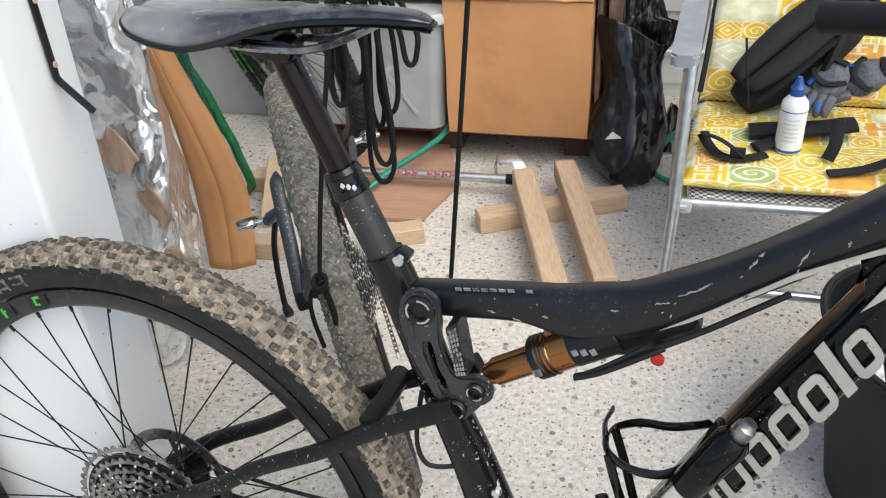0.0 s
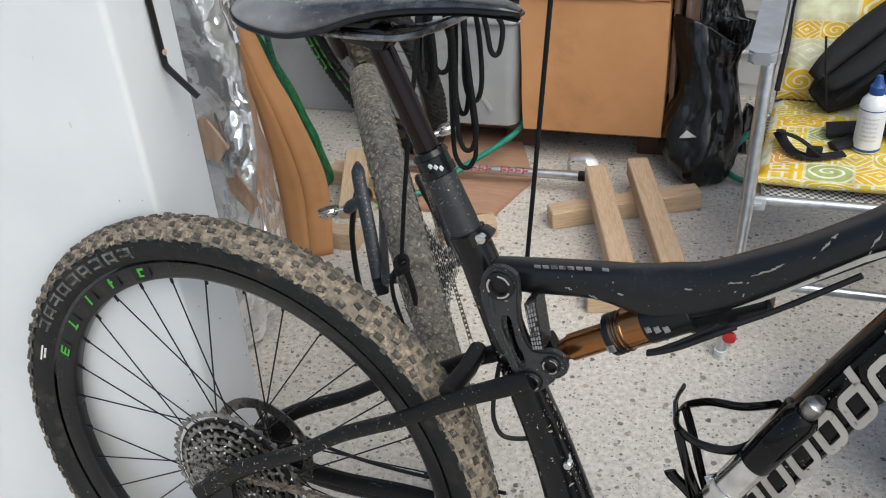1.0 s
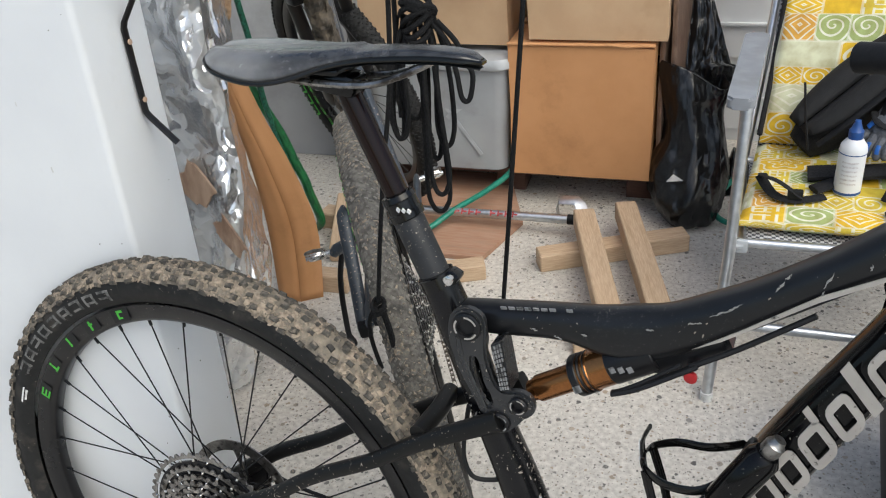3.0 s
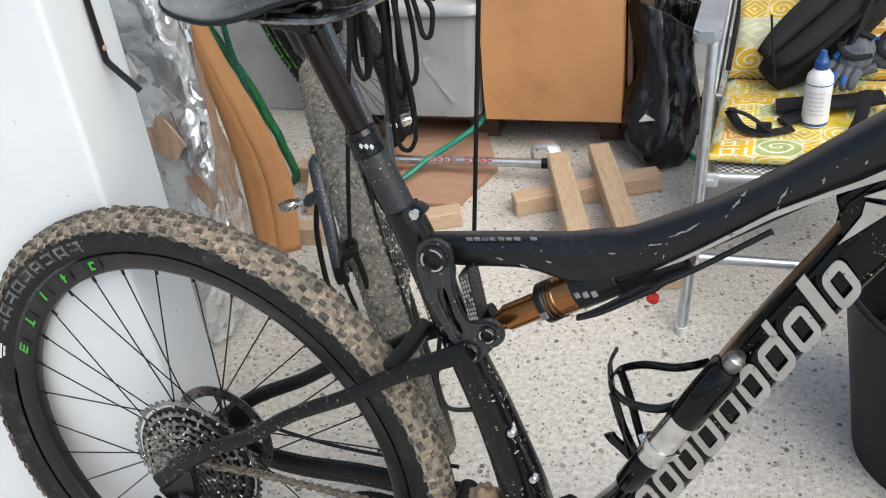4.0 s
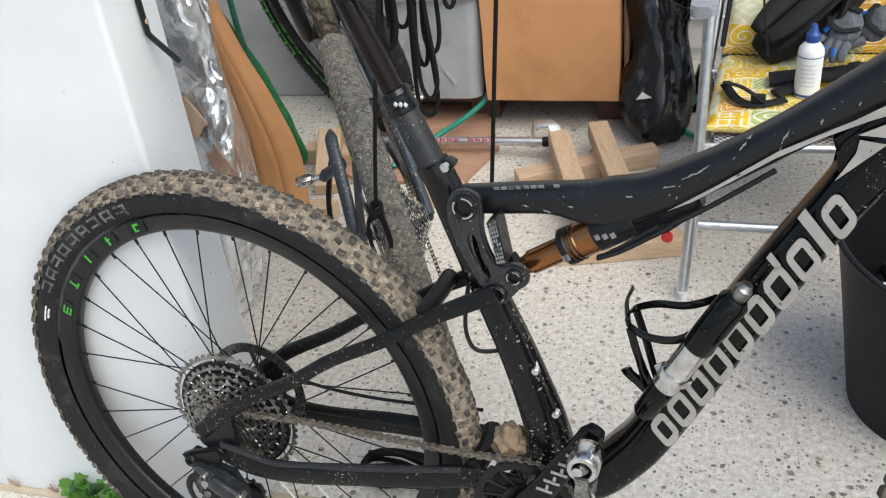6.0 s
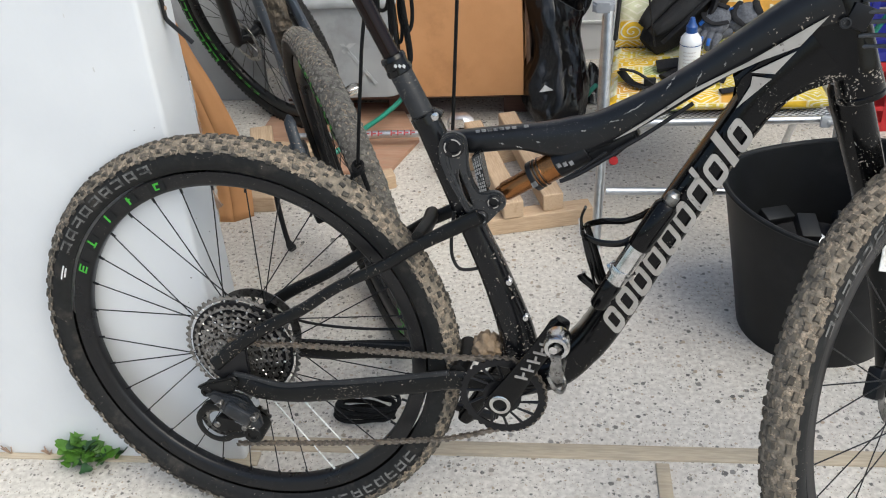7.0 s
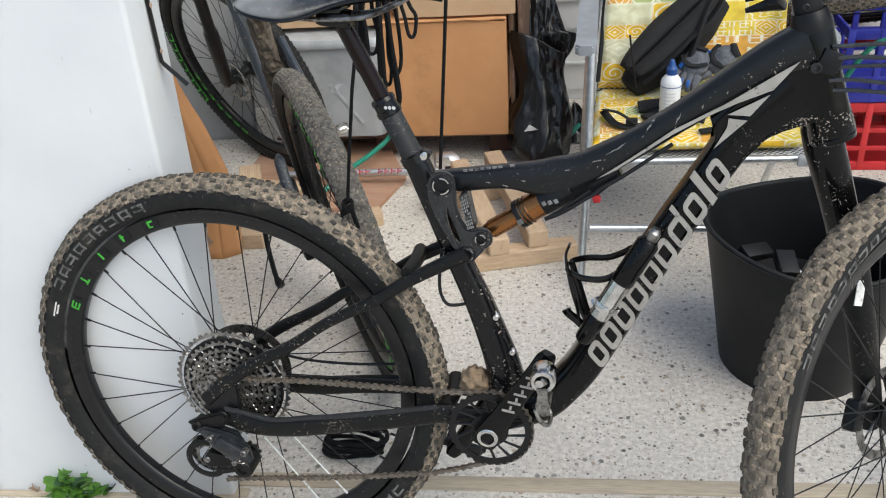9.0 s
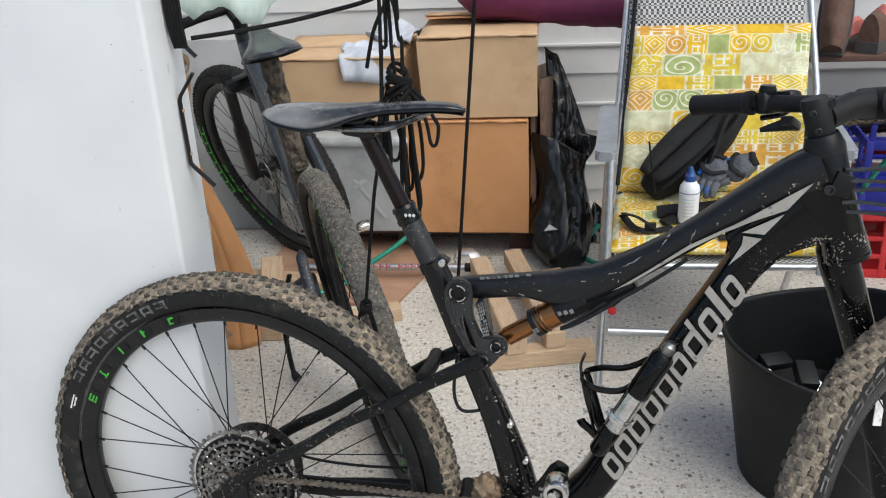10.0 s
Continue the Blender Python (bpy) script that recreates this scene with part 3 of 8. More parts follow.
# ---- the setting ----
def floor_material():
    m = bpy.data.materials.new("pebbled_concrete")
    m.use_nodes = True
    t = m.node_tree
    n, l = t.nodes, t.links
    b = n["Principled BSDF"]
    co = n.new("ShaderNodeTexCoord")
    warp = n.new("ShaderNodeTexNoise")
    warp.inputs["Scale"].default_value = 160
    l.new(co.outputs["Object"], warp.inputs["Vector"])
    wv = n.new("ShaderNodeMix")
    wv.data_type = "VECTOR"
    wv.inputs["Factor"].default_value = 0.006
    l.new(co.outputs["Object"], wv.inputs["A"])
    l.new(warp.outputs["Color"], wv.inputs["B"])
    base = n.new("ShaderNodeTexNoise")
    base.inputs["Scale"].default_value, base.inputs["Detail"].default_value = 90, 8
    l.new(co.outputs["Object"], base.inputs["Vector"])
    ramp = n.new("ShaderNodeValToRGB")
    ramp.color_ramp.elements[0].position, ramp.color_ramp.elements[1].position = 0.3, 0.7
    ramp.color_ramp.elements[0].color, ramp.color_ramp.elements[1].color = (0.42, 0.39, 0.35, 1), (0.66, 0.625, 0.57, 1)
    l.new(base.outputs["Fac"], ramp.inputs[0])
    out = ramp.outputs[0]
    height = None
    for sc, lo, hi, keep in ((62, 0.16, 0.26, 0.45), (125, 0.15, 0.28, 0.42), (300, 0.2, 0.34, 0.5)):
        v = n.new("ShaderNodeTexVoronoi")
        v.inputs["Scale"].default_value = sc
        l.new(wv.outputs["Result"], v.inputs["Vector"])
        sep = n.new("ShaderNodeSeparateColor")
        l.new(v.outputs["Color"], sep.inputs[0])
        size = n.new("ShaderNodeMapRange")           # each pebble has a size of its own, many none at all
        size.inputs["From Min"].default_value, size.inputs["From Max"].default_value = keep, 1.0
        size.inputs["To Min"].default_value, size.inputs["To Max"].default_value = 0.0, 0.42
        l.new(sep.outputs[0], size.inputs["Value"])
        sub = n.new("ShaderNodeMath")
        sub.operation = "SUBTRACT"
        l.new(size.outputs[0], sub.inputs[0])
        l.new(v.outputs["Distance"], sub.inputs[1])
        edge = n.new("ShaderNodeMapRange")
        edge.inputs["From Min"].default_value, edge.inputs["From Max"].default_value = -0.02, 0.06
        l.new(sub.outputs[0], edge.inputs["Value"])
        tone = n.new("ShaderNodeValToRGB")
        tone.color_ramp.elements[0].color, tone.color_ramp.elements[1].color = (0.09, 0.085, 0.08, 1), (0.50, 0.46, 0.41, 1)
        e = tone.color_ramp.elements.new(0.45)
        e.color = (0.23, 0.215, 0.2, 1)
        e = tone.color_ramp.elements.new(0.75)
        e.color = (0.33, 0.26, 0.19, 1)
        l.new(sep.outputs[1], tone.inputs[0])
        mx = n.new("ShaderNodeMix")
        mx.data_type = "RGBA"
        l.new(edge.outputs[0], mx.inputs["Factor"])
        l.new(out, mx.inputs["A"])
        l.new(tone.outputs[0], mx.inputs["B"])
        out = mx.outputs["Result"]
    stain = n.new("ShaderNodeTexNoise")
    stain.inputs["Scale"].default_value, stain.inputs["Detail"].default_value = 2.2, 7
    l.new(co.outputs["Object"], stain.inputs["Vector"])
    sr = n.new("ShaderNodeMapRange")
    sr.inputs["From Min"].default_value, sr.inputs["From Max"].default_value = 0.48, 0.75
    sr.inputs["To Max"].default_value = 0.45
    l.new(stain.outputs["Fac"], sr.inputs["Value"])
    mx = n.new("ShaderNodeMix")
    mx.data_type = "RGBA"
    l.new(sr.outputs[0], mx.inputs["Factor"])
    l.new(out, mx.inputs["A"])
    mx.inputs["B"].default_value = (0.27, 0.255, 0.23, 1)
    l.new(mx.outputs["Result"], b.inputs["Base Color"])
    b.inputs["Roughness"].default_value = 0.72
    bp = n.new("ShaderNodeBump")
    bp.inputs["Strength"].default_value, bp.inputs["Distance"].default_value = 0.25, 0.002
    l.new(base.outputs["Fac"], bp.inputs["Height"])
    l.new(bp.outputs[0], b.inputs["Normal"])
    return m


M_floor = floor_material()
bm = B()
box(bm, (0, 0, -0.05), (60, 60, 0.1))
solo("ground", bm, M_floor, "pale exposed-aggregate concrete floor with brown and grey pebbles", "floor", ROOM, kind="structure")

# the white wall's end, on which the bicycle leans
bm = B()
box(bm, (-1.59, 0.172, 1.25), (3.0, 0.126, 2.5), bevel=0.008, seg=3)
for v in bm.verts:                        # the end leans a little towards the opening
    if v.co.x > -0.5:
        v.co.x += 0.023 * v.co.z
wall = solo("wall_front", bm, M_white, "white painted wall end, slightly scuffed", "wall", ROOM, kind="structure")
rnd = random.Random(33)
for k in range(30):                       # chips and dark flecks in the paint, most of them along the arris
    bm = B()
    z = rnd.uniform(0.05, 1.15)
    on_end = k % 3 == 0
    ln = rnd.uniform(0.0007, 0.002) if k % 4 else rnd.uniform(0.004, 0.012)
    o = [(ln * (0.35 if k % 4 == 0 else 1) * math.cos(a) * rnd.uniform(0.4, 1.0), ln * math.sin(a) * rnd.uniform(0.5, 1.1)) for a in [q * math.tau / 8 for q in range(8)]]
    edge = -0.090 + 0.023 * z
    if on_end:
        m = Matrix.Translation((edge - 0.0004, rnd.uniform(0.122, 0.225), z)) @ pose(0, 0, 0, 90, 0, 90)
    else:
        m = Matrix.Translation((edge - 0.009 - abs(rnd.gauss(0, 0.03 if k % 2 else 0.16)), 0.1094, z)) @ pose(0, 0, 0, 90, 0, 0)
    slab(bm, o, 0.0008, m)
    ch_ = part("paint_chip", bm, M_scuff if k % 4 == 0 else M_fleck, wall)
    ch_.matrix_parent_inverse = Matrix()
# back wall of profiled sheet
bm = B()
box(bm, (0.8, 2.2, 1.25), (7.0, 0.06, 2.5))
solo("wall_back", bm, M_siding, "grey-white horizontal cladding", "wall", ROOM, kind="structure")
bm = B()
box(bm, (-1.6, 1.2, 1.25), (0.1, 1.9, 2.5))
solo("wall_left", bm, M_siding, "grey-white side wall", "wall", ROOM, kind="structure")

# battens let into the floor at the threshold
for c, s in (((-1.1, 0.1135, 0.001), (1.8, 0.035, 0.006)), ((1.40, 0.156, 0.001), (2.98, 0.037, 0.006)), ((0.7275, -0.93, 0.0008), (0.026, 2.12, 0.006)), ((-0.13, 0.1135, 0.001), (0.13, 0.035, 0.006))):
    bm = B()
    box(bm, c, s, bevel=0.0015)
    solo("floor_batten", bm, M_strip, "weathered timber batten flush in the concrete floor", "floor strip", ROOM, kind="structure")
# a step of pale brick ends at the wall's foot
for u0, u1 in ((-0.62, -0.55), (-0.535, -0.475)):
    bm = B()
    box(bm, ((u0 + u1) / 2, 0.120, 0.012), (u1 - u0, 0.02, 0.018), pose(0, 0, 0, 0, 0, random.uniform(-2, 2)), bevel=0.004)
    solo("brick_chip", bm, M_brick, "broken pale brick piece at the foot of the white wall", "brick", ROOM, group="brick chips at the wall")
# overlaid edges of the wall's cladding sheets
for z in (0.15, 0.39, 0.61, 0.86, 1.12, 1.40, 1.70, 2.0, 2.3):
    bm = B()
    box(bm, (0.8, 2.162, z), (6.9, 0.014, 0.012), bevel=0.003)
    box(bm, (0.8, 2.167, z - 0.055), (6.9, 0.007, 0.10), pose(0, 0, 0, -3, 0, 0))
    solo("trim", bm, M_siding, "overlapping edge of horizontal cladding board", "cladding", ROOM, kind="structure")
bm = B()
box(bm, (0.4, 0.28, 2.42), (4.0, 0.07, 0.12), bevel=0.004)
solo("ceiling_beam", bm, M_wood, "timber beam over the opening from which cords hang", "beam", ROOM, kind="structure")

# ---- bicycles ----
UPX = pose(0, 0, 0, 90, 0, 0)             # turns a lathe's axis from z to -y


def oval(bm, pts, r, seg=20, sq=0.72, cap=True):
    """A boxy tube in the bicycle's plane: r gives (half height in the plane, half width across it)."""
    P = [Vector((x, y, z)) for x, y, z in pts]
    n, rings = len(P), []
    for i in range(n):
        t = (P[min(i + 1, n - 1)] - P[max(i - 1, 0)]).normalized()
        a = Vector((0, 1, 0))
        a = (a - t * a.dot(t)).normalized()
        b = t.cross(a)
        h, w = r[i] if isinstance(r, list) else r
        ring = []
        for k in range(seg):
            c, s = math.cos(k * math.tau / seg), math.sin(k * math.tau / seg)
            ring.append(bm.verts.new(P[i] + a * w * math.copysign(abs(c) ** sq, c) + b * h * math.copysign(abs(s) ** sq, s)))
        rings.append(ring)
    for i in range(n - 1):
        for k in range(seg):
            bm.faces.new((rings[i][k], rings[i][(k + 1) % seg], rings[i + 1][(k + 1) % seg], rings[i + 1][k]))
    if cap:
        bm.faces.new(rings[0][::-1])
        bm.faces.new(rings[-1])
    return bm


def lerp_rows(rows, n=7):
    """Rows of (x, z, half height, half width) smoothed into points and radii."""
    A = curve([(x, h, z) for x, z, h, w in rows], n)
    W = curve([(w, 0, 0) for x, z, h, w in rows], n)
    return [(p.x, 0.0, p.z) for p in A], [(p.y, q.x) for p, q in zip(A, W)]


def tread_mesh(bm, R, r, rows, pitch_n, rnd, height, top=0.7, vee=0.0):
    """Knobs on a tyre: rows of (angle across in degrees, shift along, length, width)."""
    for k in range(pitch_n):
        for ang, shift, ln, wd in rows:
            a = (k + shift) * math.tau / pitch_n
            q = radians(ang) + rnd.uniform(-0.02, 0.02)
            n = Vector((math.cos(a) * math.cos(q), math.sin(q), math.sin(a) * math.cos(q)))
            tl = Vector((-math.sin(a), 0, math.cos(a)))
            tw = n.cross(tl)
            c = Vector((math.cos(a), 0, math.sin(a))) * R + n * (r - 0.001)
            tl = (tl + tw * (rnd.uniform(-0.25, 0.25) + math.copysign(vee, ang))).normalized()
            tw = (n.cross(tl)).normalized()
            l2, w2, h = ln / 2 * rnd.uniform(0.9, 1.1), wd / 2 * rnd.uniform(0.9, 1.1), height * rnd.uniform(0.75, 1.1)
            lo = [bm.verts.new(c + tl * (sx * l2) + tw * (sy * w2)) for sx, sy in ((-1, -1), (1, -1), (1, 1), (-1, 1))]
            hi = [bm.verts.new(c + n * h + tl * (sx * l2 * top) + tw * (sy * w2 * top)) for sx, sy in ((-1, -1), (1, -1), (1, 1), (-1, 1))]
            bm.faces.new(hi)
            for i in range(4):
                bm.faces.new((lo[i], lo[(i + 1) % 4], hi[(i + 1) % 4], hi[i]))


TRAIL_ROWS = [(-10, 0.0, 0.012, 0.0085), (10, 0.04, 0.012, 0.0085), (-29, 0.48, 0.012, 0.0075), (29, 0.53, 0.012, 0.0075), (-3, 0.5, 0.008, 0.007),
              (-50, 0.05, 0.013, 0.0085), (50, 0.1, 0.013, 0.0085), (-66, 0.52, 0.011, 0.0065), (66, 0.55, 0.011, 0.0065)]
FRONT_ROWS = [(-9, 0.0, 0.015, 0.0095), (9, 0.5, 0.015, 0.0095), (-27, 0.5, 0.014, 0.0085), (27, 0.0, 0.014, 0.0085),
              (-46, 0.05, 0.016, 0.0095), (46, 0.55, 0.016, 0.0095), (-63, 0.52, 0.014, 0.0085), (63, 0.02, 0.014, 0.0085)]
RACE_ROWS = [(-7, 0.0, 0.0045, 0.0085), (7, 0.5, 0.0045, 0.0085), (-21, 0.35, 0.0042, 0.0085), (21, 0.85, 0.0042, 0.0085),
             (-36, 0.0, 0.0042, 0.0085), (36, 0.5, 0.0042, 0.0085), (-51, 0.5, 0.0045, 0.008), (51, 0.0, 0.0045, 0.008), (-66, 0.2, 0.006, 0.007), (66, 0.7, 0.006, 0.007)]


def band(bm, r0, r1, a0, a1, y, n=6):
    """A flat piece of a ring on the wheel's near side."""
    grid(bm, n, 1, lambda i, j: Vector(((r0 + (r1 - r0) * j) * math.cos(a0 + (a1 - a0) * i), y, (r0 + (r1 - r0) * j) * math.sin(a0 + (a1 - a0) * i))))


def wheel(bike, name, m, phase, rows, pitch, r_tyre=0.027, bright=(), print_side=-1, seed=1, mud=True):
    """Rim with tyre, tread, hub, spokes and lettering; m puts its centre and plane."""
    rnd = random.Random(seed)
    bm = B()
    lathe(bm, [(0.2900, -0.006), (0.2915, -0.009), (0.298, -0.0135), (0.316, -0.0150), (0.3165, -0.012), (0.312, 0.0),
               (0.3165, 0.012), (0.316, 0.0150), (0.298, 0.0135), (0.2915, 0.009), (0.2900, 0.006)], 96, UPX, closed=True)
    rim = part(name, bm, M_rim, bike, "black deep rim with green lettering")
    rim.matrix_local = m
    R = 0.3415
    bm = B()
    prof = []
    for k in range(15):
        a = radians(-142 + 284 * k / 14)
        prof.append((R + r_tyre * math.cos(a), r_tyre * math.sin(a)))
    lathe(bm, prof, 120, UPX, cap=False)
    tyre = part("tyre", bm, M_side, rim, "black tyre sidewall dusted with mud")
    bm = B()
    prof = []
    for k in range(11):
        a = radians(-66 + 132 * k / 10)
        prof.append((R + (r_tyre + 0.0012) * math.cos(a), (r_tyre + 0.0012) * math.sin(a)))
    n = 240
    rings = []
    for i in range(n):
        a = i * math.tau / n
        rings.append([bm.verts.new(Vector((pr * math.cos(a), ph, pr * math.sin(a))) + Vector((math.cos(a), 0, math.sin(a))) * 0.0012 * noise.noise(Vector((pr * math.cos(a) * 40, ph * 60, pr * math.sin(a) * 40)))) for pr, ph in prof])
    for i in range(n):
        for k in range(10):
            bm.faces.new((rings[i][k], rings[(i + 1) % n][k], rings[(i + 1) % n][k + 1], rings[i][k + 1]))
    crown = part("tyre_crown", bm, M_tread_black if mud == "clean" else (M_carcass if mud else M_grit), rim, "tyre crown between the knobs")
    if mud in (True, "thick"):
        spatter(crown, 5200, 0.0008, 0.0036, seed + 50, lambda p, q: q.y < 0.6, 2.4, M_cake, 0.0012, "mud_cake")
    if not mud:
        spatter(crown, 3000, 0.0006, 0.0024, seed + 53, None, 2.6, M_cake, 0.0008, "mud_cake")
    if mud in (True, "thick"):
        spatter(rim, 260, 0.0003, 0.0008, seed + 51, near_side)
        spatter(tyre, 520, 0.0003, 0.0010, seed + 52, near_side)
    bm = B()
    tread_mesh(bm, R, r_tyre, rows, pitch, rnd, 0.0056 if mud else 0.0034, 0.62, 0.0 if mud else 0.7)
    tagged(part("tread", bm, {"thick": M_knob_thick, "clean": M_tread_black, True: M_knob, False: M_gritknob}[mud], rim, "rows of worn rubber knobs with dried mud", smooth=False), kind="stuff")
    # hub and spokes
    bm = B()
    lathe(bm, [(0.009, -0.058), (0.011, -0.05), (0.012, -0.045), (0.028, -0.026), (0.029, -0.022), (0.018, -0.015), (0.015, 0), (0.018, 0.02), (0.029, 0.027), (0.028, 0.031), (0.012, 0.045), (0.009, 0.058)], 24, UPX)
    part("hub", bm, M_black, rim)
    meshes = {}
    for k in range(32):
        sidey = 0.027 if k % 2 else -0.022
        lead = -1 if (k // 2) % 2 else 1
        shiny = k in bright
        key = (k % 2, lead, shiny)
        if key not in meshes:
            bm = B()
            h = radians(62 * lead)
            tube(bm, [(0.028 * math.cos(h), sidey, 0.028 * math.sin(h)), (0.2925, 0, 0)], 0.00105 if not shiny else 0.0014, 6, side=(0, 1, 0))
            tube(bm, [(0.2805, 0, 0), (0.2925, 0, 0)], 0.0022, 6, side=(0, 1, 0))
            meshes[key] = mesh_of(bm, M_white_print if shiny else M_black)
        sp = new("spoke", meshes[key])
        sp.parent = rim
        sp.matrix_local = pose(0, 0, 0, 0, -(phase + k * 11.25), 0)
    # tyre print: plain bars
    bm = B()
    for a0, cnt in ((radians(108), 9), (radians(285), 9)):
        for i in range(cnt):
            a = a0 + i * 0.085
            band_on_tyre(bm, R, r_tyre, a, a + 0.014, 82, 116, print_side)
            band_on_tyre(bm, R, r_tyre, a + 0.014, a + 0.062, 82, 89, print_side)
            band_on_tyre(bm, R, r_tyre, a + 0.014, a + 0.062, 100 + 3 * (i % 3), 107 + 3 * (i % 3), print_side)
            if i % 2:
                band_on_tyre(bm, R, r_tyre, a + 0.050, a + 0.062, 89, 116, print_side)
    part("print", bm, M_tyreprint, rim, "worn grey maker's print, unreadable")
    return rim


def band_on_tyre(bm, R, r, a0, a1, q0, q1, sgn):
    def at(i, j):
        a = a0 + (a1 - a0) * i
        q = radians(q0 + (q1 - q0) * j)
        rr = r + 0.0008
        return Vector(((R + rr * math.cos(q)) * math.cos(a), sgn * rr * math.sin(q), (R + rr * math.cos(q)) * math.sin(a)))
    grid(bm, 4, 3, at)


def cog(bm, teeth, y, th=0.0018, inner=0.0):
    r = teeth * 0.00202
    n = teeth * 4
    out = []
    for k in range(n):
        a = k * math.tau / n
        rr = r + (0.0022 if k % 4 in (1, 2) else -0.0022)
        out.append((rr * math.cos(a), rr * math.sin(a)))
    ri = max(inner, r - 0.0062)
    vs = [[bm.verts.new((p[0], y + d, p[1])) for p in out] for d in (-th / 2, th / 2)]
    vi = [[bm.verts.new((ri * math.cos(k * math.tau / n), y + d, ri * math.sin(k * math.tau / n))) for k in range(n)] for d in (-th / 2, th / 2)]
    for k in range(n):
        j = (k + 1) % n
        bm.faces.new((vs[0][k], vs[0][j], vi[0][j], vi[0][k]))
        bm.faces.new((vs[1][k], vi[1][k], vi[1][j], vs[1][j]))
        bm.faces.new((vs[0][k], vs[1][k], vs[1][j], vs[0][j]))
        bm.faces.new((vi[0][k], vi[0][j], vi[1][j], vi[1][k]))


def cassette(parent):
    """Twelve toothed rings on a black stepped body that stands for the gaps' shadow."""
    teeth = (50, 42, 36, 32, 28, 24, 21, 18, 16, 14, 12, 10)
    body = B()
    prof = [(0.019, 0.016)]
    for i, t in enumerate(teeth):
        r = max(0.008, t * 0.00202 - 0.0105)
        prof += [(r, 0.0215 + i * 0.0035), (r, 0.0245 + i * 0.0035)]
    prof.append((0.006, 0.066))
    lathe(body, prof, 48, UPX)
    cas = part("cassette", body, M_black, parent, "dirty twelve-speed steel cassette with black core as gap shadow", angle=20)
    for i, t in enumerate(teeth):
        bm = B()
        cog(bm, t, -0.0235 - i * 0.0035)
        part("cog", bm, M_steel, cas, smooth=False)
        n = max(8, t // 2)
        if i < 10:                        # raised bright pins between neighbouring rings
            for k in range(n):
                a = k * math.tau / n + i * 0.4
                if "pin" not in PINS:
                    bp = B()
                    box(bp, (0, 0, 0), (0.0044, 0.003, 0.0036), bevel=0.0009, seg=1)
                    PINS["pin"] = mesh_of(bp, M_pin, False)
                p = new("pin", PINS["pin"])
                p.parent = cas
                r = t * 0.00202 - 0.0078
                p.matrix_local = Matrix.Translation((r * math.cos(a), -0.0255 - i * 0.0035, r * math.sin(a))) @ pose(0, 0, 0, 0, -math.degrees(a), 0)
    return cas


PINS = {}


def disc(parent, y, R=0.08):
    bm = B()
    for r0, r1 in ((R - 0.016, R),):
        lathe(bm, [(r0, -0.0009), (r1, -0.0009), (r1, 0.0009), (r0, 0.0009)], 64, Matrix.Translation((0, y, 0)) @ UPX, closed=True)
    out = part("brake_disc", bm, M_steel, parent, "thin steel brake disc")
    for k in range(6):
        a = k * math.tau / 6
        bm = B()
        tube(bm, [(0.02 * math.cos(a), y, 0.02 * math.sin(a)), ((R - 0.012) * math.cos(a + 0.55), y, (R - 0.012) * math.sin(a + 0.55))], (0.0009, 0.004), 6, side=(0, 1, 0))
        part("disc_arm", bm, M_steel, parent)
    return out


def chain_run(bm, pts, y):
    """Links along a line: outer and inner plates by turns."""
    P = [Vector((x, y, z)) for x, z in pts]
    L = [0.0]
    for a, b in zip(P, P[1:]):
        L.append(L[-1] + (b - a).length)
    n = int(L[-1] / 0.0127)
    def at(s):
        for i in range(len(P) - 1):
            if s <= L[i + 1]:
                return P[i].lerp(P[i + 1], (s - L[i]) / max(1e-6, L[i + 1] - L[i]))
        return P[-1]
    for k in range(n):
        a, b = at(k * 0.0127), at((k + 1) * 0.0127)
        t = (b - a).normalized()
        up = t.cross(Vector((0, 1, 0)))
        off = 0.0032 if k % 2 else 0.0022
        m = Matrix((t, Vector((0, 1, 0)), up)).transposed().to_4x4()
        for s in (-1, 1):
            c = (a + b) / 2 + Vector((0, s * off, 0))
            box(bm, c, (0.0155, 0.0010, 0.0045), m)
            for e in (a, b):
                box(bm, e + Vector((0, s * off, 0)), (0.0066, 0.0010, 0.0076), m)
        box(bm, a, (0.0042, 0.0064, 0.0042), m)


bike = thing("bicycle", "muddy black full-suspension mountain bike leaning against the white wall", "bicycle", LEAN)
AX = (0.0, 0.0, 0.3677)
rear = wheel(bike, "rear_wheel", pose(*AX), 3.6, TRAIL_ROWS, 80, bright=(26, 27), seed=3)
cassette(rear)
disc(rear, 0.042)
# lettering on the rim: plain green bars
# strokes of each mark: (inner and outer radius, shift along the rim and width in degrees)
MARKS = ((154.9, ((0.2965, 0.3115, 1.1, 0.55), (0.2965, 0.2995, 0.0, 2.7), (0.3025, 0.3053, 0.0, 2.4), (0.3085, 0.3115, 0.0, 2.7))), (143.9, ((0.2975, 0.3125, 0.3, 0.75), (0.2965, 0.2995, 0.0, 2.4))),
         (132.3, ((0.2985, 0.3130, 0.2, 0.75),)), (121.6, ((0.2990, 0.3125, 0.2, 0.8), (0.3060, 0.3085, 0.0, 1.6))), (110.3, ((0.3000, 0.3120, 0.5, 0.7), (0.3085, 0.3120, -0.3, 1.8), (0.3000, 0.3025, 0.0, 1.5))))
for a, strokes in MARKS:
    bm = B()
    for r0, r1, off, wd in strokes:
        band(bm, r0, r1, radians(a + off - wd / 2), radians(a + off + wd / 2), -0.0158, 3)
    part("lettering", bm, M_green, rear, "green plain bar of the rim's print")
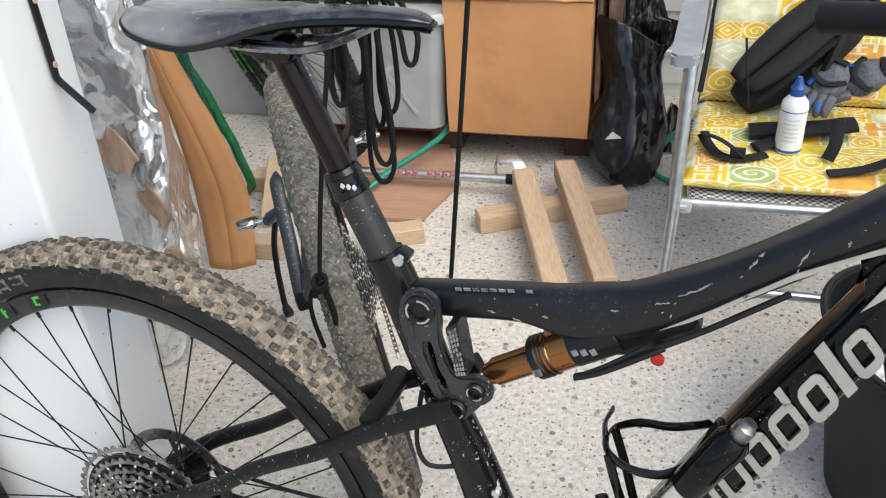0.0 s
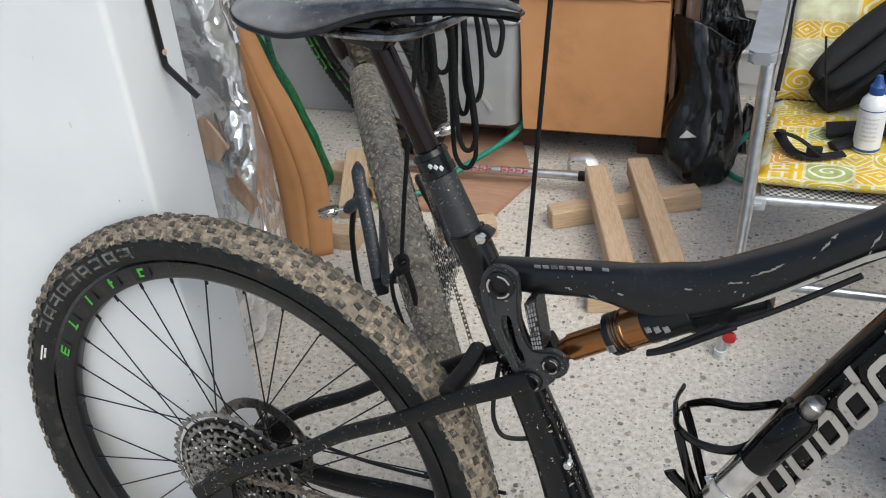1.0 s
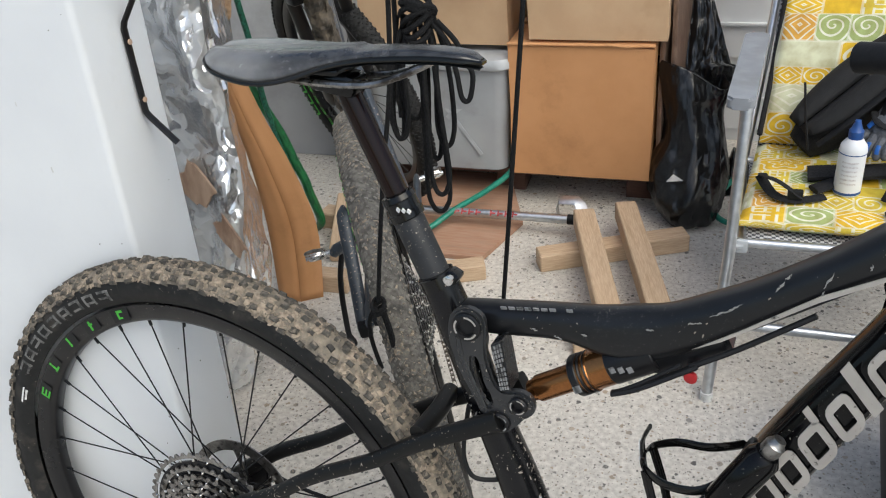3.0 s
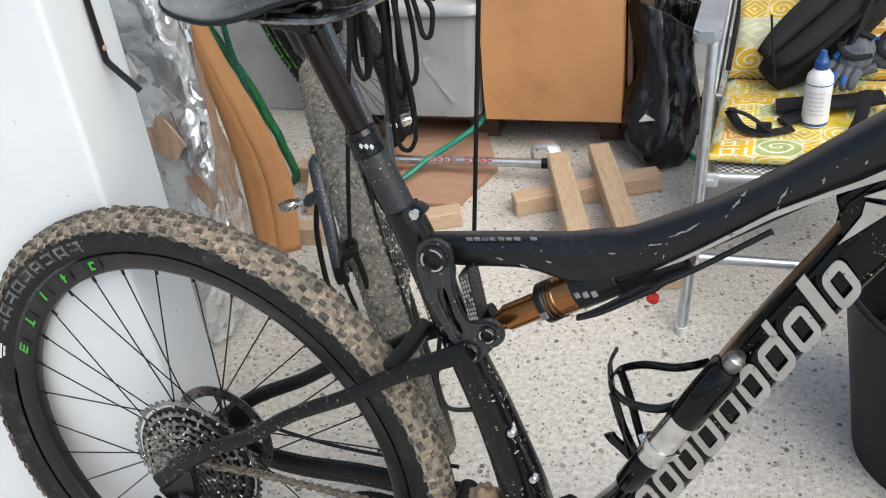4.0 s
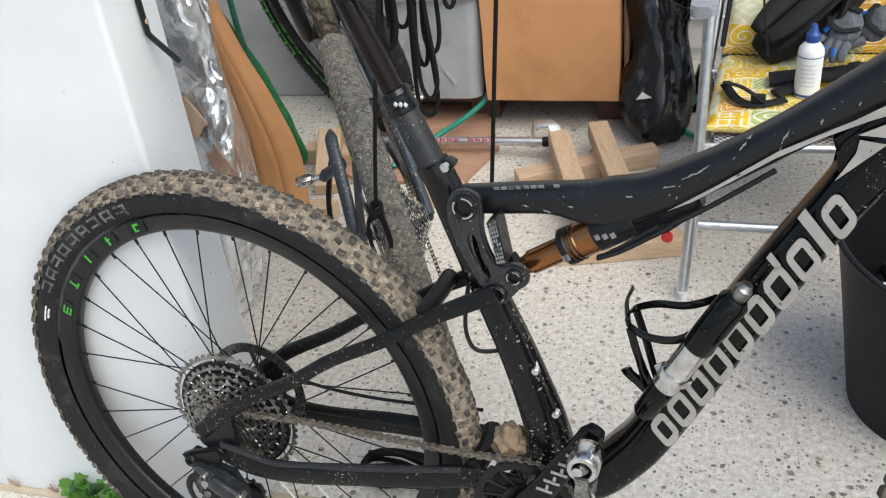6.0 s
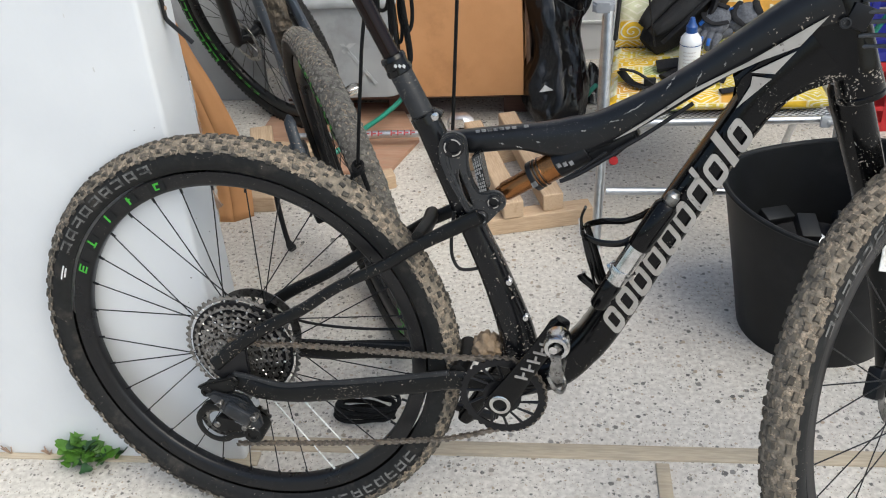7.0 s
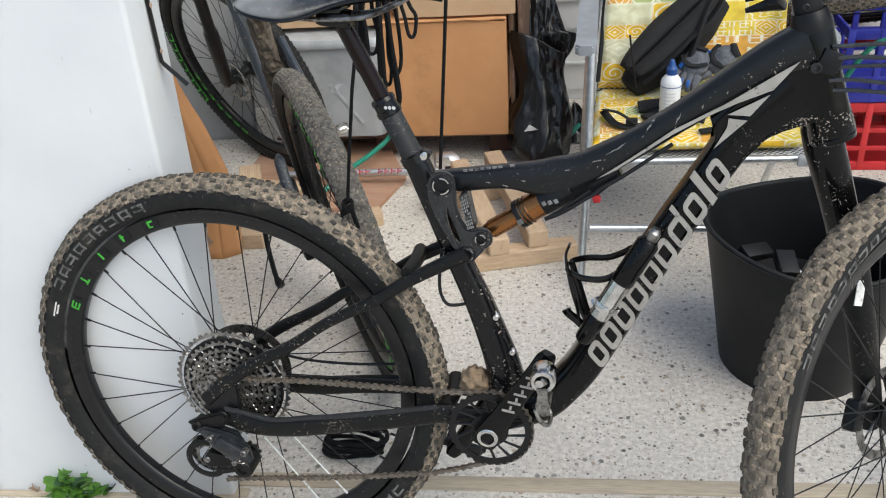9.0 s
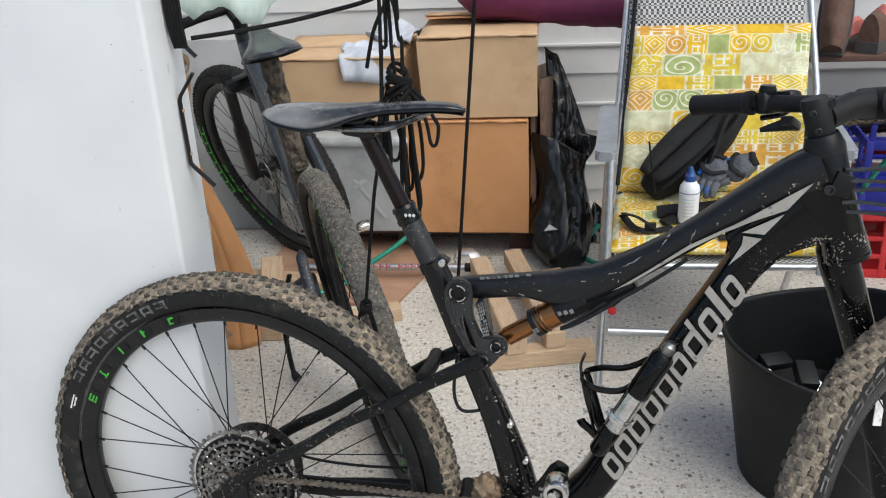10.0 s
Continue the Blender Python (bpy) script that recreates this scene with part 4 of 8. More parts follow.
for a0 in (107.3, 118.6, 129.3, 140.9, 151.9):
    bm = B()
    a = radians(a0)
    band(bm, 0.2965, 0.3135, a, a + 0.10, -0.0154, 4)
    part("rim_patch", bm, M_black, rear)
bm = B()
band_on_tyre(bm, 0.3415, 0.027, radians(155.5), radians(160.5), 104, 109, -1)
band_on_tyre(bm, 0.3415, 0.027, radians(156.2), radians(159.6), 113, 119, -1)
part("white_label", bm, M_white_print, rear, "small white printed patch, unreadable")

# main frame
pts, rad = lerp_rows([(0.332, 0.783, 0.0175, 0.0170), (0.352, 0.735, 0.019, 0.019), (0.378, 0.665, 0.0185, 0.021), (0.4025, 0.600, 0.0185, 0.022), (0.423, 0.550, 0.0205, 0.023), (0.441, 0.500, 0.0225, 0.025), (0.460, 0.440, 0.026, 0.028), (0.472, 0.385, 0.029, 0.033)])
bm = B()
oval(bm, pts, rad)
seat_tube = part("seat_tube", bm, M_seat_tube, bike, "satin black carbon seat tube splashed with mud")
pts, rad = lerp_rows([(0.352, 0.739, 0.014, 0.017), (0.40, 0.7435, 0.0165, 0.018), (0.47, 0.7515, 0.0175, 0.019), (0.515, 0.7505, 0.0250, 0.020), (0.545, 0.753, 0.0290, 0.021), (0.58, 0.765, 0.0250, 0.021), (0.62, 0.788, 0.0215, 0.022), (0.66, 0.812, 0.0195, 0.022), (0.714, 0.849, 0.0190, 0.023), (0.765, 0.886, 0.0215, 0.024), (0.82, 0.922, 0.027, 0.026), (0.862, 0.942, 0.033, 0.027)])
bm = B()
oval(bm, pts, rad)
top_tube = part("top_tube", bm, M_frame, bike, "satin black top tube with chipped paint")
pts, rad = lerp_rows([(0.462, 0.350, 0.030, 0.037), (0.5045, 0.362, 0.028, 0.036), (0.536, 0.379, 0.0275, 0.035), (0.567, 0.415, 0.0275, 0.034), (0.592, 0.452, 0.0275, 0.033), (0.6325, 0.531, 0.0275, 0.032), (0.678, 0.6245, 0.027, 0.031), (0.7145, 0.694, 0.0265, 0.030), (0.757, 0.772, 0.0245, 0.029), (0.795, 0.832, 0.028, 0.028), (0.85, 0.885, 0.038, 0.027)])
bm = B()
oval(bm, pts, rad, sq=0.62)
down_tube = part("down_tube", bm, M_gloss, bike, "gloss black down tube with silver lettering")
bm = B()
HT0, HT1 = Vector((0.8620, 0, 0.9640)), Vector((0.906, 0, 0.819))
ht = [(HT0.lerp(HT1, f), r) for f, r in ((0, 0.0245), (0.03, 0.026), (0.3, 0.0255), (0.7, 0.027), (0.93, 0.030), (0.95, 0.0285), (0.96, 0.030), (1.0, 0.029))]
tube(bm, [p for p, r in ht], [r for p, r in ht], 28, side=(0, 1, 0))
ht = part("head_tube", bm, M_gloss, bike, "black head tube with mud splashes round its lower end")
spatter(ht, 150, 0.0003, 0.0014, 82, lambda p, q: q.y < 0.2 and p.z < 0.862, 3.0)
bm = B()
slab(bm, [(0.747, 0.846), (0.79, 0.882), (0.86, 0.930), (0.893, 0.920), (0.915, 0.850), (0.890, 0.846), (0.863, 0.8487), (0.8353, 0.8382), (0.8187, 0.8222), (0.8055, 0.806), (0.778, 0.768), (0.750, 0.785), (0.7514, 0.8105), (0.7593, 0.8251), (0.757, 0.8365)], 0.046, Matrix.Translation((0, 0.023, 0)) @ UPX, bevel=0.006)
gusset = part("gusset", bm, M_gloss, bike)
spatter(gusset, 220, 0.0003, 0.0012, 81, lambda p, q: q.y < -0.5 and p.z < 0.880 - (0.905 - p.x) * 0.42 and p.x > 0.80, 3.0)
# silver flashes on the side of the frame
for outline in ([(0.600, 0.7590), (0.6247, 0.7765), (0.6436, 0.7900), (0.70, 0.8335), (0.7619, 0.8690), (0.7955, 0.8915), (0.825, 0.9115), (0.8487, 0.9269), (0.8202, 0.8896), (0.776, 0.8705), (0.7412, 0.8525), (0.70, 0.8275), (0.6436, 0.7862), (0.6247, 0.7725)],
                [(0.7671, 0.8557), (0.8171, 0.8834), (0.7951, 0.8546)], [(0.7689, 0.8511), (0.7921, 0.8484), (0.7532, 0.8087), (0.7677, 0.838)]):
    bm = B()
    slab(bm, outline, 0.0012, UPX)
    for v in bm.verts:
        v.co.y -= 0.0225 + 0.0062 * max(0.0, (v.co.x - 0.61) / 0.25)
    part("decal", bm, M_silver, down_tube, "silver flash")
# maker's lettering on the down tube: plain slanted silver shapes
D0, D1 = Vector((0.6040, 0, 0.4690)), Vector((0.7690, 0, 0.7920))
dv = (D1 - D0).normalized()
nv = Vector((-dv.z, 0, dv.x))
S = Matrix((dv, nv, dv.cross(nv))).transposed().to_4x4()
Ltot = (D1 - D0).length
marks = [(0.95, "b"), (1.0, "b"), (1.0, "b"), (1.0, "b"), (1.05, "b"), (1.0, "b"), (1.05, "t"), (1.0, "b"), (0.5, "i"), (0.95, "b")]
u, unit = 0.0, Ltot / sum(w for w, k in marks)
H, TK, SL = 0.0350, 0.0078, 0.42


def leaning(pts):
    return [(x + SL * (y - H / 2), y) for x, y in pts]


for w, kind in marks:
    a, b = u + unit * 0.06, u + unit * (w - 0.12)
    u += unit * w
    T = Matrix.Translation(D0 + Vector((0, -0.0318, 0)) - nv * 0.0185) @ S
    c = 0.007
    w2, h2, r, k = (b - a) / 2, H / 2, 0.009, TK
    if kind == "i":
        loops = [[(a, 0), (b, 0), (b, H * 1.36), (a, H * 1.36)]]
    else:
        def rounded(ins, rr):
            out = []
            for cx, cy, a0 in ((1, 1, 0), (-1, 1, 90), (-1, -1, 180), (1, -1, 270)):
                for q in range(4):
                    g = radians(a0 + 30 * q)
                    out.append((a + w2 + cx * (w2 - ins - rr) + rr * math.cos(g), h2 + cy * (h2 - ins - rr) + rr * math.sin(g)))
            return out
        loops = [rounded(0, r), rounded(k, 0.002)]
    A, C = leaning(loops[0]), leaning(loops[-1])
    bm = B()
    if kind == "i":
        slab(bm, A, 0.0012, T)
    else:                                 # a block with a slot
        n = len(A)
        V = [[bm.verts.new(T @ Vector((x, y, d))) for x, y in L_] for d in (0.0, 0.0012) for L_ in (A, C)]
        for q in range(n):
            p = (q + 1) % n
            bm.faces.new((V[2][q], V[2][p], V[3][p], V[3][q]))
            bm.faces.new((V[0][q], V[1][q], V[1][p], V[0][p]))
            bm.faces.new((V[0][q], V[0][p], V[2][p], V[2][q]))
            bm.faces.new((V[1][q], V[3][q], V[3][p], V[1][p]))
        if kind == "t":                   # one shape has a tall stem
            slab(bm, leaning([(b - TK, H * 0.9), (b, H * 0.9), (b, H * 1.36), (b - TK, H * 1.36)]), 0.0012, T)
    part("decal", bm, M_silver, down_tube, "plain silver shape of the maker's lettering")
# chips of bare paint: short ragged streaks
rnd = random.Random(5)
for x, z, ln, an in ((0.668, 0.836, 0.016, 65), (0.673, 0.846, 0.010, 50), (0.705, 0.848, 0.024, 72), (0.700, 0.832, 0.018, 60), (0.447, 0.748, 0.010, -15), (0.622, 0.801, 0.030, 32), (0.632, 0.808, 0.024, 38), (0.60, 0.785, 0.018, 15), (0.735, 0.865, 0.008, 80), (0.56, 0.770, 0.010, 5), (0.765, 0.884, 0.006, 70), (0.498, 0.752, 0.008, 0), (0.472, 0.744, 0.012, -10)):
    bm = B()
    up, dn = [], []
    ln *= 0.72
    for k in range(8):
        f = k / 7
        wd = 0.0010 * math.sin(math.pi * (0.08 + 0.84 * f)) * rnd.uniform(0.25, 1.3)
        of = rnd.uniform(-0.0008, 0.0008)
        up.append((ln * (f - 0.5), of + wd))
        dn.append((ln * (f - 0.5), of - wd))
    slab(bm, up + dn[::-1], 0.0009, Matrix.Translation((x, -0.0208 if z < 0.79 else -0.0232, z)) @ UPX @ pose(0, 0, 0, 0, 0, an))
    part("paint_chip", bm, M_chip, top_tube)
# model name on the tube: plain bars
bm = B()
for k in range(9):
    if k != 7:
        box(bm, (0.413 + k * 0.0085, -0.0155, 0.7632 + k * 0.0012), (0.0062, 0.0012, 0.004), pose(0, 0, 0, 25, -7, 0))
part("print", bm, M_grey_print, top_tube, "thin grey print, plain bars")

# rear triangle
STAYS = []
for x, z in ((0.459, 0.5283), (0.484, 0.4684)):
    bm = B()
    lathe(bm, [(0.0052, -0.006), (0.0052, 0.001), (0.0042, 0.0022), (0.002, 0.0024), (0.0, 0.0014)], 16, Matrix.Translation((x - 0.004, -0.0215, z)) @ UPX)
    part("boss_bolt", bm, M_chrome, seat_tube, "small silver bolt")
for s in (-1, 1):
    bm = B()
    st = curve([(-0.030, s * 0.066, 0.362), (0.0462, s * 0.063, 0.4255), (0.1316, s * 0.060, 0.4760), (0.1942, s * 0.056, 0.5195), (0.2719, s * 0.051, 0.5608), (0.3285, s * 0.046, 0.5970), (0.4174, s * 0.040, 0.6440)], 5)
    oval(bm, st, [(0.0125 - 0.004 * abs(math.sin(i / len(st) * 3.0)), 0.0085) for i in range(len(st))], 14)
    STAYS.append(part("seat_stay", bm, M_dirtyblack, bike))
    bm = B()
    cs = curve([(-0.005, s * 0.066, 0.340), (0.04, s * 0.066, 0.320), (0.1117, s * 0.064, 0.319), (0.2135, s * 0.058, 0.335), (0.3116, s * 0.048, 0.3480), (0.369, s * 0.042, 0.358), (0.445, s * 0.036, 0.352)], 5)
    oval(bm, cs, [(0.0175, 0.0085)] * len(cs), 14)
    cst = part("chain_stay", bm, M_dirtyblack, bike)
    STAYS.append(cst)
    bm = B()
    slab(bm, [(-0.036, 0.345), (-0.026, 0.374), (0.0, 0.384), (0.03, 0.40), (0.03, 0.318), (-0.01, 0.322)], 0.008, Matrix.Translation((0, s * 0.066 + 0.004, 0)) @ UPX, bevel=0.002)
    part("dropout", bm, M_black, bike)
    if s < 0:
        bm = B()
        pl = curve([(0.007, -0.0755, 0.3530), (0.036, -0.0755, 0.3490), (0.0877, -0.074, 0.3385), (0.15, -0.071, 0.347), (0.2184, -0.066, 0.3545), (0.3625, -0.052, 0.3765)], 4)
        oval(bm, pl, (0.004, 0.004), 10)
        part("stay_guard", bm, M_post, cst, "grey rubber guard along the chain stay")
bm = B()
tube(bm, [(0.325, -0.045, 0.606), (0.33, 0, 0.610), (0.325, 0.045, 0.606)], 0.011, 12)
part("stay_bridge", bm, M_dirtyblack, bike)
bm = B()
tube(bm, [(0.375, -0.042, 0.372), (0.38, 0, 0.374), (0.375, 0.042, 0.372)], 0.014, 12)
part("stay_bridge", bm, M_dirtyblack, bike)

# rocker link and shock
def plate(bm, outer, hole, d, m, bevel=0.0):
    """A flat plate with one hole through it."""
    rings = [[bm.verts.new(m @ Vector((x, y, 0))) for x, y in o] for o in (outer, hole)]
    es = [bm.edges.new((r[k], r[(k + 1) % len(r)])) for r in rings for k in range(len(r))]
    fs = [f for f in bmesh.ops.triangle_fill(bm, use_beauty=True, edges=es)["geom"] if isinstance(f, bmesh.types.BMFace)]
    g = bmesh.ops.extrude_face_region(bm, geom=fs)["geom"]
    up = m.to_3x3() @ Vector((0, 0, d))
    top = [v for v in g if isinstance(v, bmesh.types.BMVert)]
    for v in top:
        v.co += up
    if bevel:
        rim = [e for e in bm.edges if len(e.link_faces) == 2 and e.calc_face_angle(0) > 1.0]
        bmesh.ops.bevel(bm, geom=rim, offset=bevel, segments=2, affect="EDGES")
    return bm


bm = B()
o = [(p.x, p.y) for p in curve([(0.366, 0.7605, 0), (0.382, 0.768, 0), (0.398, 0.7605, 0), (0.4015, 0.742, 0), (0.4025, 0.715, 0), (0.4105, 0.690, 0), (0.420, 0.6795, 0), (0.4385, 0.682, 0), (0.4515, 0.675, 0), (0.4535, 0.660, 0), (0.443, 0.650, 0), (0.433, 0.6385, 0), (0.4205, 0.6265, 0), (0.405, 0.629, 0), (0.3985, 0.644, 0), (0.390, 0.662, 0), (0.3745, 0.692, 0), (0.3625, 0.720, 0), (0.3605, 0.744, 0)], 3, True)]
hole = [(p.x, p.y) for p in curve([(0.3865, 0.712, 0), (0.3925, 0.710, 0), (0.3965, 0.695, 0), (0.4060, 0.672, 0), (0.4085, 0.661, 0), (0.4035, 0.657, 0), (0.3955, 0.668, 0), (0.3885, 0.690, 0)], 3, True)]
plate(bm, o, hole, 0.011, Matrix.Translation((0, -0.0275, 0)) @ UPX, 0.0025)
rk = part("rocker_link", bm, M_link, bike, "dark grey forged rocker link")
bm = B()
tube(bm, [Vector((p.x, -0.0385, p.y)) for p in curve([(0.372, 0.735, 0), (0.376, 0.712, 0), (0.388, 0.682, 0), (0.400, 0.655, 0)], 5)], (0.0016, 0.0030), 8, side=(0, 1, 0))
part("rib", bm, M_link, rk)
for x, z, r in ((0.3820, 0.7475, 0.0155), (0.4376, 0.6667, 0.010), (0.4174, 0.6417, 0.0115)):
    bm = B()
    lathe(bm, [(r, 0), (r, 0.005), (r * 0.86, 0.0065), (r * 0.6, 0.0065), (r * 0.55, 0.003), (0, 0.003)], 28, Matrix.Translation((x, -0.036, z)) @ UPX)
    part("pivot_bolt", bm, M_black, rk)
    bm = B()
    for k in range(3):
        a0 = k * math.tau / 3 + 0.4
        grid(bm, 6, 1, lambda i, j: Vector((x + (r * (0.70 + 0.13 * j)) * math.cos(a0 + 1.3 * i), -0.0428, z + (r * (0.70 + 0.13 * j)) * math.sin(a0 + 1.3 * i))))
    part("bolt_print", bm, M_silver if r != 0.0115 else M_grey_print, rk)
bm = B()
a_, b_, c_, d_ = Vector((0.4068, -0.0395, 0.7305)), Vector((0.4183, -0.0395, 0.7388)), Vector((0.4287, -0.0395, 0.682)), Vector((0.4179, -0.0395, 0.6788))
slab(bm, [(p.x, p.z) for p in (a_, b_, c_, d_)], 0.030, Matrix.Translation((0, -0.009, 0)) @ UPX, bevel=0.002)
part("yoke", bm, M_link, rk, "dark yoke with a pale hatched print")
bm = B()
for i in range(4):
    for j in range(10):
        if (i * 7 + j * 3) % 11:
            p = a_.lerp(b_, 0.14 + 0.24 * i).lerp(d_.lerp(c_, 0.14 + 0.24 * i), 0.07 + 0.095 * j)
            box(bm, p, (0.0017, 0.0008, 0.0036), pose(0, 0, 0, 0, -10, 0))
part("print", bm, M_grey_print, rk, "pale hatched print")
SH0, SH1 = Vector((0.439, 0, 0.6615)), Vector((0.588, 0, 0.7535))
sv = SH1 - SH0
bm = B()
tube(bm, [SH0 + sv * f for f in (0.0, 0.05, 0.06, 0.34)], [0.011, 0.0125, 0.0145, 0.0145], 28, side=(0, 1, 0))
shock = part("shock_shaft", bm, M_bronze, bike, "bronze-coloured shock shaft")
bm = B()
tube(bm, [SH0 + sv * f for f in (0.33, 0.335, 0.37, 0.40, 0.44, 0.445, 0.60, 0.61)], [0.017, 0.020, 0.021, 0.0195, 0.0215, 0.0205, 0.0205, 0.019], 28, side=(0, 1, 0))
part("shock_can", bm, M_bronze, bike, "bronze shock air can with black bands")
for f0, f1, r in ((0.325, 0.375, 0.0222), (0.385, 0.400, 0.0222), (0.425, 0.436, 0.0222), (0.56, 0.84, 0.0210)):
    bm = B()
    tube(bm, [SH0 + sv * f0, SH0 + sv * (f0 + 0.006), SH0 + sv * (f1 - 0.006), SH0 + sv * f1], [r - 0.001, r, r, r - 0.001], 28, side=(0, 1, 0))
    part("shock_band", bm, M_black, shock, "black band with unreadable print")
bm = B()
for k in range(4):
    p = SH0 + sv * (0.352 + 0.008 * k)
    q = 0.0232
    box(bm, p + Vector((0, -q * 0.93, -0.006)), (0.004, 0.001, 0.008), pose(0, 0, 0, 0, -27, 0))
for k in range(3):
    box(bm, SH0 + sv * (0.59 + 0.045 * k) + Vector((0.002 * k, -0.0212, 0.003 - 0.002 * k)), (0.0055, 0.001, 0.0065), pose(0, 0, 0, 0, -32, 0))
part("print", bm, M_grey_print, shock, "grey print, plain bars")
bm = B()
slab(bm, [(0.53, 0.748), (0.62, 0.79), (0.635, 0.76), (0.60, 0.728), (0.565, 0.718)], 0.03, Matrix.Translation((0, 0.015, 0)) @ UPX, bevel=0.004)
part("shock_mount", bm, M_frame, bike)
bm = B()
tube(bm, curve([(0.5303, -0.032, 0.7000), (0.5547, -0.032, 0.7115), (0.5906, -0.029, 0.7345), (0.6062, -0.026, 0.7440)], 5), (0.0030, 0.0050), 8)
tube(bm, curve([(0.5303, -0.032, 0.7000), (0.558, -0.031, 0.7180), (0.592, -0.027, 0.7430)], 4), 0.0022, 8)
tube(bm, curve([(0.600, -0.026, 0.742), (0.64, -0.022, 0.767), (0.70, -0.020, 0.812)], 5), 0.0030, 8)
part("remote_cable", bm, M_strap, bike)
bm = B()
lathe(bm, [(0.003, 0), (0.006, 0.001), (0.0062, 0.005), (0.003, 0.006)], 16, pose(0.602, -0.024, 0.732, 100, 25, 0))
part("rebound_knob", bm, M_red, bike, "red anodised adjuster knob")
# seat post and saddle
PA, PB = Vector((0.336, 0, 0.770)), Vector((0.2343, 0, 0.985))
pd = PB - PA
bm = B()
tube(bm, [PA + pd * f for f in (-0.05, 0.0, 0.33, 0.335)], [0.0165, 0.0165, 0.0165, 0.016], 24, side=(0, 1, 0))
post = part("seat_post", bm, M_post, bike, "dark grey dropper post splashed with mud")
bm = B()
tube(bm, [PA + pd * f for f in (0.325, 0.33, 0.36, 0.365, 0.41, 0.415, 0.44, 0.445)], [0.0175, 0.019, 0.019, 0.0175, 0.0175, 0.019, 0.0175, 0.015], 24, side=(0, 1, 0))
part("post_collar", bm, M_gloss_clean, post, "ribbed black collar with plain print")
bm = B()
for k in range(3):
    box(bm, PA + pd * 0.388 + Vector((0.004 + k * 0.006, -0.0172, 0.001)), (0.0042, 0.0014, 0.004), pose(0, 0, 0, 0, 28, -15))
part("print", bm, M_white_print, post)
bm = B()
tube(bm, [PA + pd * f for f in (0.44, 0.97)], 0.0125, 24, side=(0, 1, 0))
part("dropper_shaft", bm, M_shaft, post, "polished black sliding post")
bm = B()
tube(bm, [PA + pd * f for f in (-0.012, -0.01, 0.045, 0.05)], [0.0185, 0.020, 0.020, 0.0185], 24, side=(0, 1, 0))
box(bm, PA + pd * 0.02 + Vector((0.019, 0, 0.008)), (0.014, 0.022, 0.010), pose(0, 0, 0, 0, 25, 0), bevel=0.003)
cl = part("seat_clamp", bm, M_gloss_clean, bike)
bm = B()
lathe(bm, [(0.0055, 0), (0.0055, 0.005), (0.003, 0.006)], 14, Matrix.Translation(PA + pd * 0.02 + Vector((0.018, -0.010, 0.008))) @ UPX)
part("bolt", bm, M_chrome, cl)
bm = B()
box(bm, (0.232, 0, 0.978), (0.052, 0.034, 0.024), pose(0, 0, 0, 0, 8, 0), bevel=0.007)
box(bm, (0.230, 0, 0.992), (0.036, 0.056, 0.008), bevel=0.003)
part("saddle_clamp", bm, M_gloss_clean, post)


spatter(seat_tube, 520, 0.0003, 0.0013, 61, lambda p, q: q.y < 0.3 and p.z < 0.66, 3.0)
spatter(seat_tube, 90, 0.0003, 0.0009, 62, lambda p, q: q.y < 0.3 and p.z >= 0.66, 2.5)
spatter(down_tube, 900, 0.0003, 0.0012, 63, lambda p, q: q.y < 0.3 and q.x > 0.25, 1.8)
spatter(down_tube, 200, 0.0003, 0.0009, 68, lambda p, q: q.y < 0.3 and p.z < 0.72, 1.8)
spatter(top_tube, 60, 0.0003, 0.0008, 64, lambda p, q: q.y < 0.2 and p.x < 0.62, 2.5)
spatter(top_tube, 110, 0.0003, 0.0012, 65, lambda p, q: q.y < 0.2 and p.x > 0.60 and q.z < 0.1, 3.0)
spatter(post, 110, 0.0003, 0.0009, 66, near_side, 1.6)
spatter(rk, 150, 0.0003, 0.0009, 67, near_side, 2.5)
for ob, count in zip(STAYS, (240, 240, 120, 60)):
    spatter(ob, count, 0.0003, 0.0011, 70 + count, lambda p, q: q.y < 0.5, 4.0)


